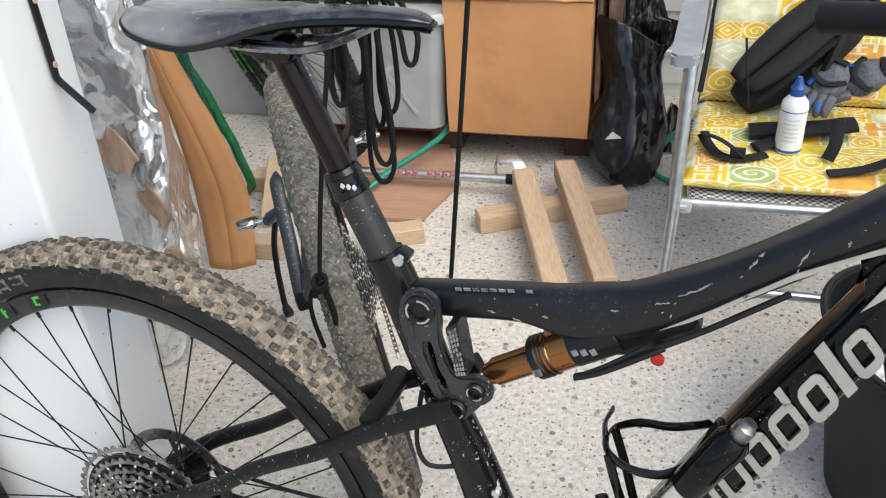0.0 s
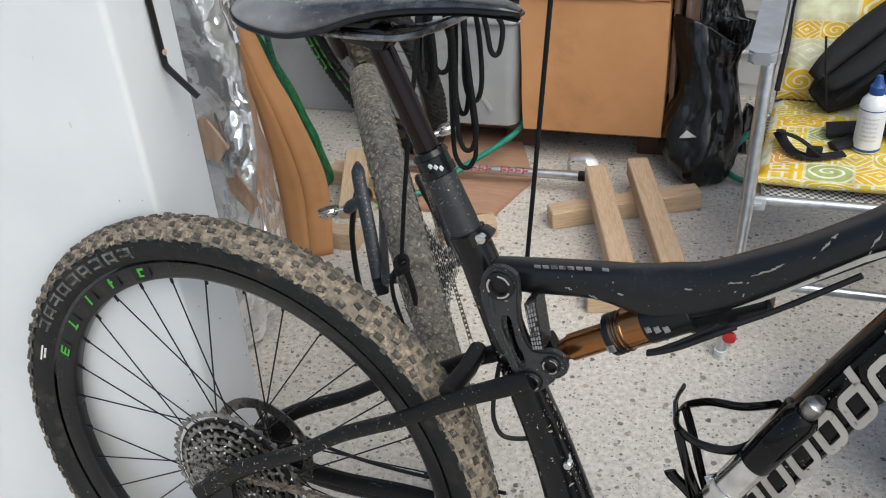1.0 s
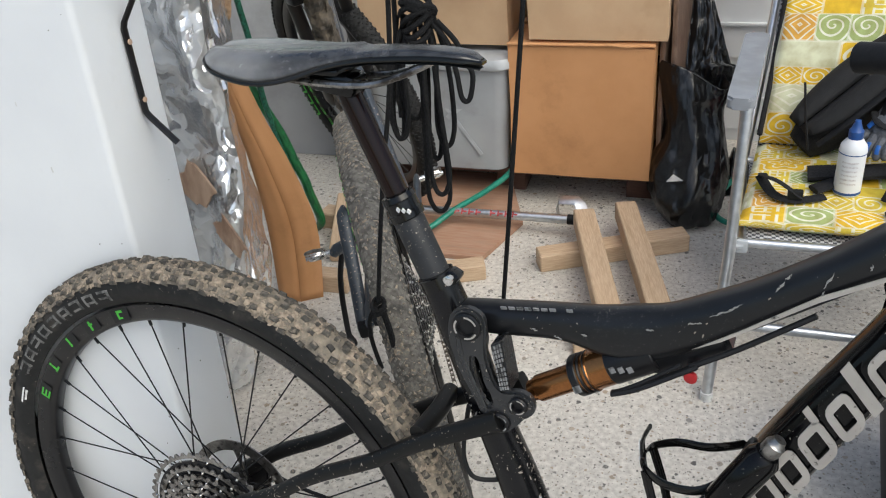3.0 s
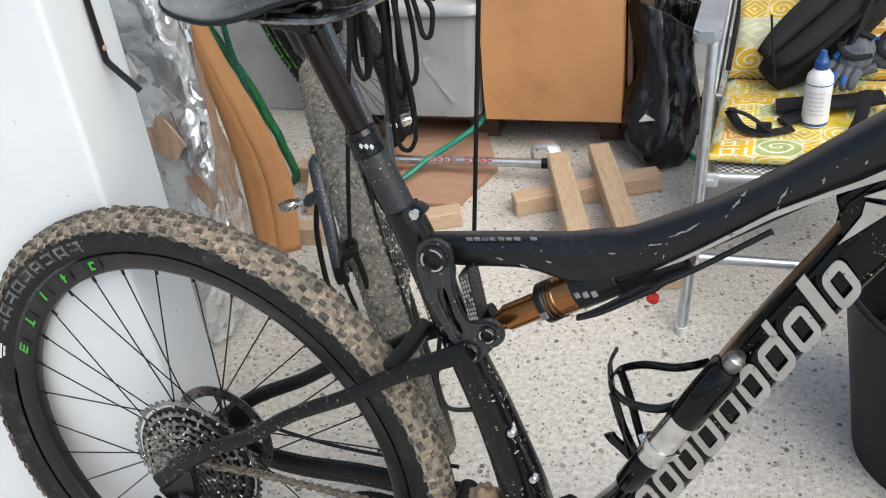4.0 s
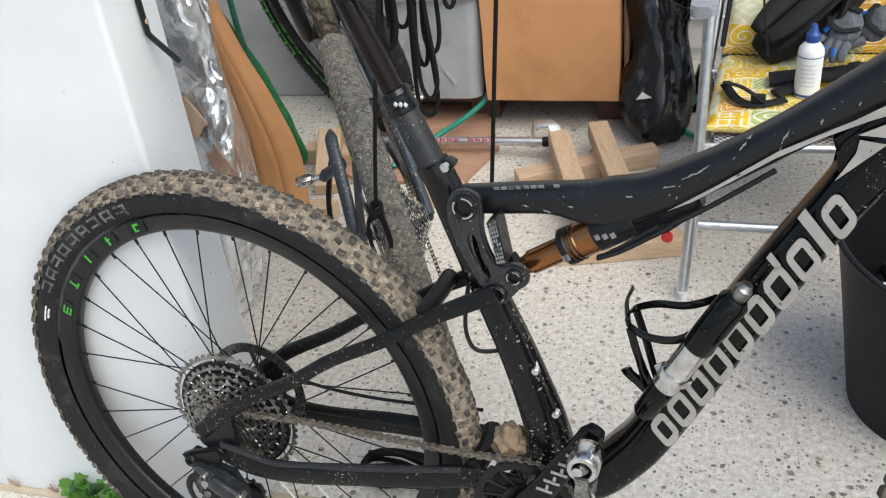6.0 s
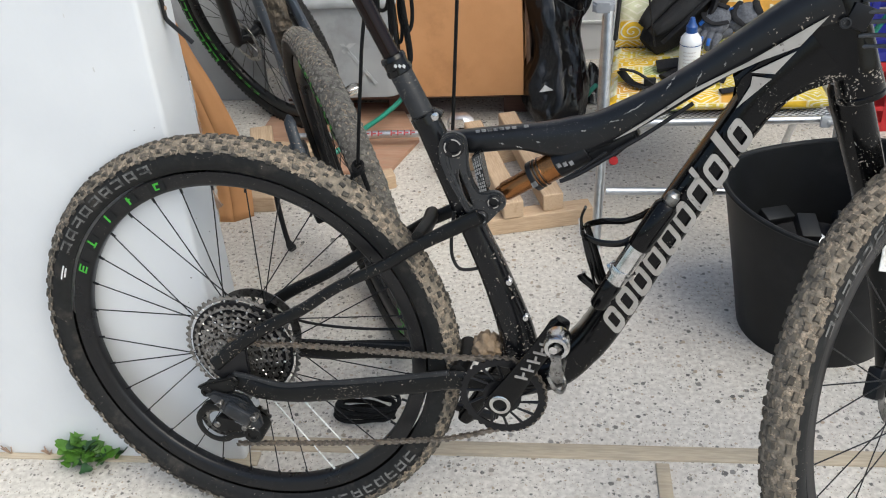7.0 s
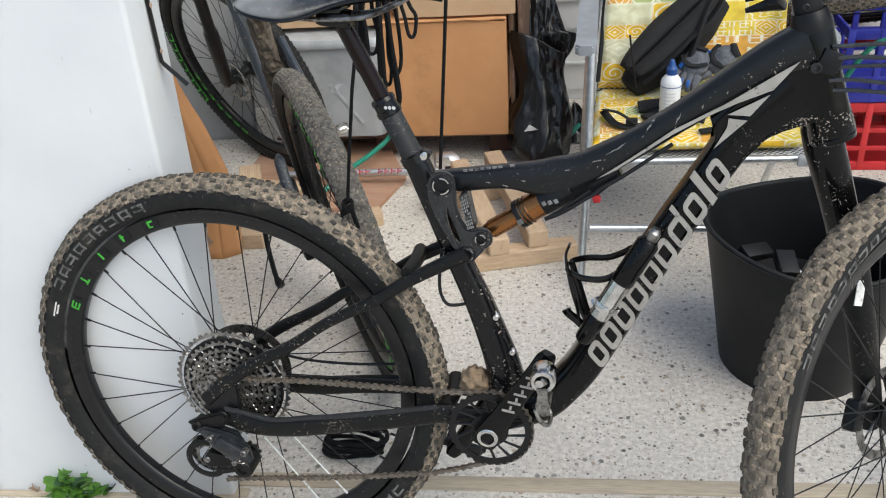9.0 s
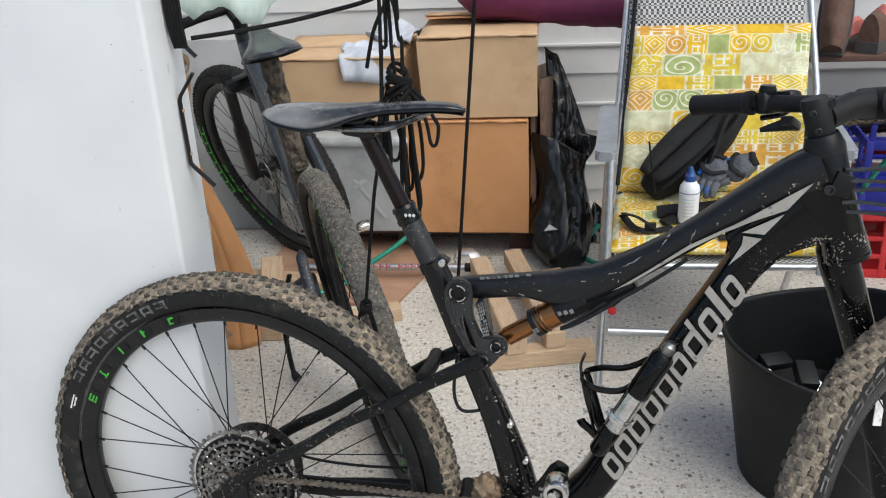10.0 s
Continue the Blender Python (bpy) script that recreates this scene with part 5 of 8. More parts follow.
def saddle(parent, x0, x1, z, m_top, width=0.068):
    """Race saddle: wings that droop behind, a long thin nose; x0 tail, x1 tip."""
    L = (x1 - x0) / 0.30
    # along the saddle: (distance, half width, height of the middle, height of the rim)
    rows = [(0.0, 0.010, -0.010, -0.012), (0.012, 0.036, -0.008, -0.014), (0.035, 0.056, -0.006, -0.019), (0.065, 0.063, -0.005, -0.024), (0.092, 0.061, -0.005, -0.026), (0.120, 0.050, -0.004, -0.022), (0.150, 0.036, -0.002, -0.012),
            (0.180, 0.027, 0.001, -0.006), (0.215, 0.021, 0.004, -0.003), (0.255, 0.0180, 0.005, -0.001), (0.285, 0.015, 0.003, -0.002), (0.300, 0.006, -0.003, -0.005)]
    A = curve([(a * L, w, 0) for a, w, c, e in rows], 5)
    C = curve([(c, e, 0) for a, w, c, e in rows], 5)
    n = len(A) - 1

    def at(i, j):
        k = round(i * n)
        q = (j - 0.5) * 2
        w, zc, ze = A[k].y, C[k].x, C[k].y
        bulge = 0.003 * math.sin(math.pi * min(1.0, abs(q) * 1.6)) * (w > 0.03)
        return Vector((x0 + A[k].x, w * math.sin(q * math.pi / 2) if abs(q) < 1 else w * q, z + zc + bulge - (zc - ze) * abs(q) ** 2.4))
    bm = B()
    grid(bm, n, 20, at)
    top = part("saddle", bm, m_top, parent, "worn black saddle, grey tail scuffed and painted with sky sheen", angle=80)
    so = top.modifiers.new("thickness", "SOLIDIFY")
    so.thickness, so.offset = 0.005, -1
    bm = B()
    rim = [at(k / n, 0.0) + Vector((0, 0, -0.002)) for k in range(n + 1)] + [at(k / n, 1.0) + Vector((0, 0, -0.002)) for k in range(n, -1, -1)]
    tube(bm, rim, 0.0026, 8, closed=True)
    part("saddle_edge", bm, M_gloss_clean, top, "shiny rim of the saddle")
    bm = B()                                # stiff shell under the cover
    grid(bm, n, 8, lambda i, j: (at(i, 0.5 + (j - 0.5) * 0.86) + Vector((0, 0, -0.009))))
    part("saddle_shell", bm, M_bin, top)
    bm = B()
    xm = x0 + (x1 - x0) * 0.5
    for s in (-1, 1):
        tube(bm, curve([(x0 + 0.05, s * 0.028, z - 0.014), (x0 + 0.09, s * 0.024, z - 0.030), (xm + 0.03, s * 0.022, z - 0.032), (xm + 0.075, s * 0.018, z - 0.020), (x1 - 0.04, s * 0.008, z - 0.004)], 5), 0.0037, 8)
    part("saddle_rail", bm, M_steel, top)
    return top


saddle(bike, 0.088, 0.386, 1.0125, M_saddle_worn_sheen)

# crank, ring, chain
BBX, BBZ = 0.4476, 0.3445
ring_c = Matrix.Translation((BBX, -0.056, BBZ))
bm = B()
n = 136
for r0, r1 in ((0.056, 0.0655),):
    out = []
    for k in range(n):
        a = k * math.tau / n
        out.append(r1 + (0.003 if k % 4 in (1, 2) else 0))
    V = [[bm.verts.new(ring_c @ Vector((rr * math.cos(k * math.tau / n), d, rr * math.sin(k * math.tau / n)))) for k, rr in enumerate(lst)] for d in (-0.0016, 0.0016) for lst in (out, [r0] * n)]
    for k in range(n):
        j = (k + 1) % n
        bm.faces.new((V[0][k], V[0][j], V[1][j], V[1][k]))
        bm.faces.new((V[2][k], V[3][k], V[3][j], V[2][j]))
        bm.faces.new((V[0][k], V[2][k], V[2][j], V[0][j]))
        bm.faces.new((V[1][k], V[1][j], V[3][j], V[3][k]))
for k in range(14):
    a = k * math.tau / 14
    w = (0.0035, 0.0018)
    tube(bm, [ring_c @ Vector((0.022 * math.cos(a), 0, 0.022 * math.sin(a))), ring_c @ Vector((0.058 * math.cos(a + 0.35), 0, 0.058 * math.sin(a + 0.35)))], (0.0015, 0.0026), 6, side=(0, 1, 0))
lathe(bm, [(0.015, -0.002), (0.03, -0.002), (0.03, 0.002), (0.015, 0.002)], 32, ring_c @ UPX, closed=True)
part("chainring", bm, M_black, bike, "black chainring with slender arms", smooth=False)
ca = math.atan2(0.158, 0.0935)


def crank_arm(s, ang):
    d = Vector((math.cos(ang), 0, math.sin(ang)))
    o = Vector((BBX, 0, BBZ))
    bm = B()
    rows = [(-0.02, 0.020), (-0.012, 0.0215), (0.01, 0.0205), (0.05, 0.0175), (0.10, 0.0155), (0.15, 0.0145), (0.175, 0.0155), (0.187, 0.011)]
    oval(bm, [(o + d * l + Vector((0, s * (0.070 + 0.10 * max(0, l) * 0.6), 0)))[:] for l, h in rows], [(h, 0.0085) for l, h in rows], 16)
    arm = part("crank_arm", bm, M_gloss, bike, "black crank arm with silver print")
    bm = B()
    lathe(bm, [(0.0165, 0), (0.0165, 0.011), (0.0135, 0.0125), (0.011, 0.0125), (0.010, 0.003), (0, 0.003)], 28, Matrix.Translation(o + Vector((0, s * 0.069, 0))) @ (UPX if s < 0 else pose(0, 0, 0, -90, 0, 0)))
    part("crank_bolt", bm, M_chrome, arm, "bright rim of the crank bolt")
    return arm, o + d * 0.17 + Vector((0, s * 0.082, 0)), d


armR, pedR, dR = crank_arm(-1, ca)
bm = B()
nn = Vector((-dR.z, 0, dR.x))
for k in range(5):
    l = 0.066 + 0.0185 * k
    c = Vector((BBX, 0, BBZ)) + dR * l + Vector((0, -(0.0795 + 0.06 * l), 0))
    mm = Matrix((dR, nn, dR.cross(nn))).transposed().to_4x4()
    box(bm, c, (0.0038, 0.020, 0.0014), mm @ pose(0, 0, 0, 0, 0, 20))
    box(bm, c + dR * 0.007, (0.007, 0.0036, 0.0014), mm @ pose(0, 0, 0, 0, 0, 20))
part("print", bm, M_silver, armR, "plain silver bars of the maker's print")


def clip_pedal(parent, c, s, tilt):
    bm = B()
    tube(bm, [c, c + Vector((0, s * 0.02, 0)), c + Vector((0, s * 0.06, 0))], [0.0075, 0.0065, 0.005], 14)
    ped = part("pedal", bm, M_chrome, parent, "scuffed metal clipless pedal")
    m = Matrix.Translation(c + Vector((0, s * 0.038, 0))) @ pose(0, 0, 0, 0, tilt, 0)
    bm = B()
    box(bm, m @ Vector((0, 0, 0)), (0.03, 0.034, 0.018), m.to_3x3().to_4x4(), bevel=0.006)
    box(bm, m @ Vector((0.028, 0, 0.0)), (0.034, 0.030, 0.007), m.to_3x3().to_4x4(), bevel=0.003)
    box(bm, m @ Vector((-0.028, 0, 0.0)), (0.032, 0.030, 0.007), m.to_3x3().to_4x4(), bevel=0.003)
    part("pedal_body", bm, M_chrome, ped)
    for e in (-1, 1):
        bm = B()
        pts = [m @ Vector(p) for p in ((e * 0.02, -0.016, 0.006), (e * 0.044, -0.014, 0.010), (e * 0.05, 0, 0.012), (e * 0.044, 0.014, 0.010), (e * 0.02, 0.016, 0.006))]
        tube(bm, curve(pts, 4), 0.0032, 8)
        part("pedal_clip", bm, M_steel, ped)
    return ped


# clipless pedal hanging from the near crank: eye, two cheeks, spring box and jaw
pc = pedR + Vector((0.004, -0.036, 0.0))
bm = B()
tube(bm, [pedR, pedR + Vector((0, -0.012, 0)), pedR + Vector((0, -0.058, 0))], [0.0075, 0.0065, 0.006], 14)
ped = part("pedal", bm, M_chrome, armR, "scuffed metal clipless pedal hanging down")
bm = B()
lathe(bm, [(0.0115, 0.0), (0.0165, 0.0), (0.0185, 0.004), (0.0185, 0.032), (0.0165, 0.036), (0.0115, 0.036)], 28, Matrix.Translation(pc + Vector((0, 0.018, 0))) @ UPX, closed=True)
part("pedal_eye", bm, M_chrome, ped)
bm = B()
box(bm, pc + Vector((0, -0.016, 0.0)), (0.012, 0.006, 0.012), pose(0, 0, 0, 0, 45, 0), bevel=0.002)
part("axle_nut", bm, M_steel, ped)
for y in (-0.015, 0.015):
    bm = B()
    slab(bm, [(-0.009, -0.010), (0.009, -0.010), (0.006, -0.022), (0.012, -0.036), (0.010, -0.054), (0.002, -0.058), (-0.009, -0.050), (-0.010, -0.036), (-0.005, -0.022)], 0.005, Matrix.Translation(pc + Vector((0, y, 0))) @ UPX, bevel=0.0015)
    part("cheek", bm, M_steel, ped)
bm = B()
lathe(bm, [(0.0, 0), (0.0075, 0), (0.0085, 0.004), (0.0085, 0.026), (0.0075, 0.030), (0.0, 0.030)], 18, Matrix.Translation(pc + Vector((0.002, 0.014, -0.036))) @ UPX)
part("spring", bm, M_steel, ped)
bm = B()
tube(bm, curve([pc + Vector(p) for p in ((-0.010, -0.018, -0.046), (-0.002, -0.020, -0.064), (0.008, -0.014, -0.074), (0.010, 0.010, -0.074), (0.002, 0.018, -0.060))], 4), 0.0034, 8)
part("pedal_clip", bm, M_steel, ped)
armL, pedL, _ = crank_arm(1, ca + math.pi)
# black flat pedal on the far side
bm = B()
m = Matrix.Translation(pedL + Vector((0, 0.055, 0))) @ pose(0, 0, 0, 0, 12, 0)
r3 = m.to_3x3().to_4x4()
for y in (-0.045, 0.045):
    box(bm, m @ Vector((0, y, 0)), (0.10, 0.012, 0.016), r3, bevel=0.004)
for x in (-0.048, -0.016, 0.016, 0.048):
    box(bm, m @ Vector((x, 0, 0)), (0.012, 0.09, 0.014), r3, bevel=0.003)
part("pedal", bm, M_black, armL, "black platform pedal")

bm = B()
up = [(-0.005, 0.402), (0.0557, 0.3990), (0.1172, 0.4035), (0.2158, 0.4050), (0.3116, 0.4045), (0.3866, 0.4065), (0.436, 0.4105)]
arc = [(BBX + 0.0665 * math.cos(radians(a)), BBZ + 0.0665 * math.sin(radians(a))) for a in range(95, -96, -9)]
low = [(0.3992, 0.2600), (0.3501, 0.2440), (0.2493, 0.2250), (0.1451, 0.2085), (0.0376, 0.1954), (-0.0296, 0.1850)]
chain_run(bm, up + arc + low, -0.0515)
tagged(part("chain", bm, M_chain, bike, "rusty mud-dusted chain", smooth=False))

# rear derailleur
bm = B()
slab(bm, [(-0.064, 0.322), (-0.045, 0.333), (0.0, 0.348), (0.012, 0.340), (0.004, 0.324), (-0.022, 0.312), (-0.048, 0.311)], 0.012, Matrix.Translation((0, -0.072, 0)) @ UPX, bevel=0.003)
der = part("derailleur", bm, M_dirtyblack, bike, "muddy black rear derailleur")
for y, th, o in ((-0.092, 0.010, [(-0.046, 0.314), (-0.030, 0.322), (0.012, 0.312), (0.045, 0.292), (0.049, 0.264), (0.034, 0.246), (0.014, 0.250), (-0.012, 0.280)]), (-0.074, 0.008, [(-0.030, 0.318), (0.020, 0.306), (0.040, 0.262), (0.022, 0.246), (-0.008, 0.276)])):
    bm = B()
    slab(bm, o, th, Matrix.Translation((0, y + th, 0)) @ UPX, bevel=0.003)
    part("derailleur_plate", bm, M_derail, der)
bm = B()
box(bm, (0.012, -0.096, 0.288), (0.050, 0.014, 0.026), pose(0, 0, 0, 0, 30, 0), bevel=0.006)
part("derailleur_motor", bm, M_derail, der, "dark moulded derailleur body")
for x, z, r, y0, ln in ((0.029, 0.243, 0.0175, -0.056, 0.038), (-0.046, 0.318, 0.010, -0.062, 0.026), (0.0, 0.338, 0.011, -0.06, 0.02), (0.040, 0.285, 0.006, -0.09, 0.014), (-0.018, 0.306, 0.0055, -0.09, 0.012), (0.020, 0.262, 0.005, -0.09, 0.012)):
    bm = B()
    lathe(bm, [(r, 0), (r, ln * 0.9), (r * 0.85, ln), (r * 0.5, ln), (r * 0.45, ln - 0.003), (0, ln - 0.003)], 20, Matrix.Translation((x, y0, z)) @ UPX)
    part("knuckle", bm, M_dirtyblack if r > 0.009 else M_steel, der)
bm = B()
tube(bm, [(0.002 + 0.0065 * math.cos(t) + 0.0011 * t, -0.088 + 0.0065 * math.sin(t), 0.270 - 0.0005 * t) for t in [k * 0.5 for k in range(60)]], 0.0011, 6)
part("spring", bm, M_steel, der, "small steel spring")
for y in (-0.057, -0.039):
    bm = B()
    ring = [(-0.054 + 0.034 * math.cos(radians(a)), 0.230 + 0.034 * math.sin(radians(a))) for a in range(75, 330, 15)]
    tube(bm, [(p.x, y, p.y) for p in curve([(x, z, 0) for x, z in ring + [(0.006, 0.216), (0.034, 0.232)]], 2)], (0.0012, 0.006), 8, side=(0, 1, 0))
    slab(bm, [(-0.066, 0.226), (-0.050, 0.214), (0.0, 0.224), (0.036, 0.232), (0.036, 0.252), (0.015, 0.256), (-0.010, 0.240), (-0.050, 0.246)], 0.002, Matrix.Translation((0, y, 0)) @ UPX, bevel=0.0006)
    part("derailleur_cage", bm, M_dirtyblack, der)
for x, z, t in ((-0.054, 0.230, 13), (0.022, 0.246, 11)):
    bm = B()
    cog(bm, t, 0.0, 0.003, 0.006)
    jw = part("jockey_wheel", bm, M_steel, der, smooth=False)
    jw.location = (x, -0.048, z)
    bm = B()
    lathe(bm, [(0.0065, 0), (0.0065, 0.010), (0.0045, 0.012), (0, 0.012)], 14, Matrix.Translation((x, -0.050, z)) @ UPX)
    part("cage_bolt", bm, M_steel, der)

# cable loop behind the seat tube, bottle bolts and a cake of mud above the bottom bracket
bm = B()
tube(bm, curve([(0.375, -0.020, 0.64), (0.369, -0.022, 0.59), (0.371, -0.022, 0.562), (0.382, -0.020, 0.545), (0.408, -0.012, 0.545), (0.425, 0.0, 0.552)], 6), 0.0027, 8)
part("cable", bm, M_strap, bike)
for x, z in ((0.449, 0.527), (0.470, 0.462)):
    bm = B()
    lathe(bm, [(0.006, 0), (0.006, 0.002), (0.0045, 0.004), (0, 0.0042)], 16, Matrix.Translation((x, -0.008, z)) @ pose(0, 0, 0, 60, 0, 40))
    part("bottle_bolt", bm, M_chrome, bike, "bright bolt head")
bm = B()
bmesh.ops.create_icosphere(bm, subdivisions=4, radius=1)
for v in bm.verts:
    q = 1 + 0.35 * noise.noise(v.co * 2.3) + 0.16 * noise.noise(v.co * 6) + 0.06 * noise.noise(v.co * 15)
    v.co = Vector((0.417 + 0.022 * v.co.x * q, -0.012 + 0.022 * v.co.y * q, 0.404 + 0.024 * v.co.z * q))
part("mud_cake", bm, M_carcass_dry, bike, "crumbly cake of dried mud", angle=80)

# cables along the frame
for pts in ([(0.02, 0.06, 0.40), (0.08, 0.07, 0.37), (0.20, 0.062, 0.372), (0.36, 0.045, 0.40)],):
    bm = B()
    tube(bm, curve(pts, 6), 0.0026, 8)
    part("cable", bm, M_strap, bike)

# bottle cage with tool and gas canister on the down tube
bm = B()
tube(bm, curve([(0.600, 0, 0.478), (0.5835, 0, 0.5145), (0.5755, 0, 0.545), (0.5655, 0, 0.5813), (0.5590, 0, 0.6190), (0.5590, 0, 0.634), (0.5640, 0, 0.6480)], 5), (0.0022, 0.0062), 10, side=(1, 0, 0))
cage = part("bottle_cage", bm, M_gloss_clean, bike, "black plastic bottle cage")
for s in (-1, 1):
    bm = B()
    tube(bm, curve([(0.5600, s * 0.002, 0.6130), (0.5660, s * 0.020, 0.6110), (0.5880, s * 0.036, 0.6105), (0.6180, s * 0.037, 0.6120), (0.6400, s * 0.030, 0.6240), (0.6560, s * 0.018, 0.6400)], 6), (0.0020, 0.0052), 10, side=(0, 1, 0))
    part("hoop", bm, M_gloss_clean, cage)
    bm = B()
    tube(bm, curve([(0.566, s * 0.020, 0.608), (0.578, s * 0.022, 0.570), (0.592, s * 0.014, 0.530), (0.606, s * 0.006, 0.500)], 5), (0.0018, 0.0048), 8, side=(0, 1, 0))
    part("stay", bm, M_gloss_clean, cage)
bm = B()
tube(bm, curve([(0.5600, 0, 0.5385), (0.5640, 0, 0.5320), (0.5760, 0, 0.5220), (0.5880, 0, 0.5100)], 5), (0.0022, 0.0070), 8, side=(0, 1, 0))
part("hook", bm, M_gloss_clean, cage)
bm = B()
tube(bm, [(0.598, 0, 0.475), (0.668, 0, 0.655)], (0.003, 0.010), 8, side=(0.93, 0, -0.36))
part("mount_plate", bm, M_gloss_clean, cage)
bm = B()
box(bm, (0.5565, -0.001, 0.6165), (0.0012, 0.0070, 0.026), pose(0, 0, 0, 0, -6, 0))
part("print", bm, M_white_print, cage)
G0, G1 = Vector((0.6105, -0.049, 0.556)), Vector((0.6865, -0.049, 0.699))
gv = G1 - G0
bm = B()
tube(bm, [G0 + gv * f for f in (0.0, 0.02, 0.42, 0.44)], [0.013, 0.0155, 0.0155, 0.013], 24)
can = part("gas_canister", bm, M_chrome, bike, "silver gas canister strapped to the down tube")
bm = B()
tube(bm, [G0 + gv * f for f in (0.40, 0.43, 0.84, 0.88)], [0.015, 0.0168, 0.0165, 0.012], 24)
part("inflator_sleeve", bm, M_gloss, can)
bm = B()
tube(bm, [G0 + gv * f for f in (0.87, 0.90, 0.96, 0.97, 1.0)], [0.008, 0.0095, 0.0095, 0.0075, 0.006], 20)
part("inflator_cap", bm, M_steel, can)
bm = B()
tube(bm, curve([G0 + gv * 0.13 + Vector((-0.0165, 0, 0.008)), G0 + gv * 0.13 + Vector((0, -0.017, 0)), G0 + gv * 0.13 + Vector((0.017, 0, -0.008)), G0 + gv * 0.13 + Vector((0.0, 0.017, 0))], 6, True), (0.0012, 0.006), 6, closed=True, side=(0, 1, 0))
part("strap", bm, M_chrome, can, "clear strap round the canister")
bm = B()
tube(bm, [G0 + gv * f + Vector((0, 0.002, 0)) for f in (-0.30, -0.27, -0.02, 0.02)], [0.010, 0.0135, 0.0145, 0.0125], 20)
part("tool_holder", bm, M_gloss, can)

# fork, front wheel and bar, steered away from the camera
STEER = 48.0
FK0, FK1 = Vector((0.872, 0, 0.982)), Vector((0.912, 0, 0.836))
hd = (FK1 - FK0).normalized()
PIV = FK0
turn = Matrix.Translation(PIV) @ Matrix.Rotation(radians(-STEER), 4, hd) @ Matrix.Translation(-PIV)
fo = hd.cross(Vector((0, 1, 0)))
if fo.x < 0:
    fo = -fo
crown = FK1 + hd * 0.022 + fo * 0.010
axle = FK1 + hd * 0.500 + fo * 0.052
bm = B()
box(bm, turn @ (crown + Vector((0, 0.034, 0)) + hd * 0.002), (0.024, 0.050, 0.022), turn.to_3x3().to_4x4() @ pose(0, 0, 0, 0, 15, 0), bevel=0.012)
fork = part("fork", bm, M_gloss, bike, "black suspension fork crown splashed with mud")
o = Vector((0, 0.054, 0)) + fo * 0.018


def leg_at(l):
    """The single leg's axis: it bows forward between crown and axle."""
    return turn @ (crown + o + fo * (0.006 + 0.024 * math.sin(math.pi * min(1.0, max(0.0, l / 0.52)))) + hd * l)


bm = B()
rows = [(-0.014, 0.021), (-0.006, 0.0255), (0.02, 0.0275), (0.06, 0.0265), (0.20, 0.0245), (0.21, 0.022)]
tube(bm, [leg_at(l) for l, r in rows], [r for l, r in rows], 24)
upper = part("fork_leg_upper", bm, M_gloss, fork)
spatter(upper, 70, 0.0003, 0.0012, 83, lambda p, q: q.y < 0.0 and q.x < 0.5, 4.0)
bm = B()
rows = [(0.195, 0.021), (0.2, 0.0245), (0.24, 0.0235), (0.32, 0.022), (0.40, 0.0215), (0.465, 0.021), (0.50, 0.014)]
tube(bm, [leg_at(l) for l, r in rows], [r for l, r in rows], 24)
part("fork_leg", bm, M_dirtyblack, fork)
bm = B()
box(bm, turn @ (crown + Vector((0, 0.0335, 0)) + hd * 0.255 + fo * 0.026), (0.020, 0.0016, 0.038), turn.to_3x3().to_4x4() @ pose(0, 0, 0, 0, 15, 0))
part("sticker", bm, M_white_print, fork, "small white printed sticker")
fw = Matrix.Translation(turn @ axle) @ turn.to_3x3().to_4x4()
front = wheel(bike, "front_wheel", fw, 5.0, FRONT_ROWS, 66, seed=8, mud="thick")
disc(front, 0.035, 0.076)
bm = B()
box(bm, turn @ (axle + Vector((0, 0.045, 0)) - fo * 0.06 - hd * 0.03), (0.026, 0.024, 0.05), turn.to_3x3().to_4x4() @ pose(0, 0, 0, 0, 20, 0), bevel=0.006)
part("brake_caliper", bm, M_black, fork)
bm = B()
tube(bm, [turn @ (axle + Vector((0, y, 0))) for y in (-0.04, -0.036, 0.066, 0.07)], [0.008, 0.011, 0.011, 0.008], 16)
part("axle", bm, M_chrome, fork)

# stem and bar
hd = (HT1 - HT0).normalized()
PIV = HT0
fo = Vector((-hd.z, 0, hd.x))
turn = Matrix.Translation(PIV) @ Matrix.Rotation(radians(-40.0), 4, hd) @ Matrix.Translation(-PIV)
bm = B()
top = HT0 - hd * 0.012
tube(bm, [HT0 + hd * 0.004, HT0 - hd * 0.006, HT0 - hd * 0.016, HT0 - hd * 0.022], [0.0262, 0.0262, 0.023, 0.021], 28, side=(0, 1, 0))
part("headset_cap", bm, M_black, bike)
st0 = HT0 - hd * 0.040
bm = B()
tube(bm, [HT0 - hd * l for l in (0.02, 0.024, 0.066, 0.07)], [0.0165, 0.0178, 0.0178, 0.016], 24, side=(0, 1, 0))
bc = st0 + fo * 0.110 - Vector((0, 0, 0.013))
tube(bm, [turn @ (st0 + fo * 0.012), turn @ (st0 + fo * 0.06), turn @ bc], [(0.018, 0.018), (0.0175, 0.017), (0.020, 0.020)], 20)
tube(bm, [turn @ (bc + Vector((0, y, 0))) for y in (-0.028, -0.026, 0.026, 0.028)], [0.019, 0.0215, 0.0215, 0.019], 20)
stem = part("stem", bm, M_strap, bike, "matt black stem")
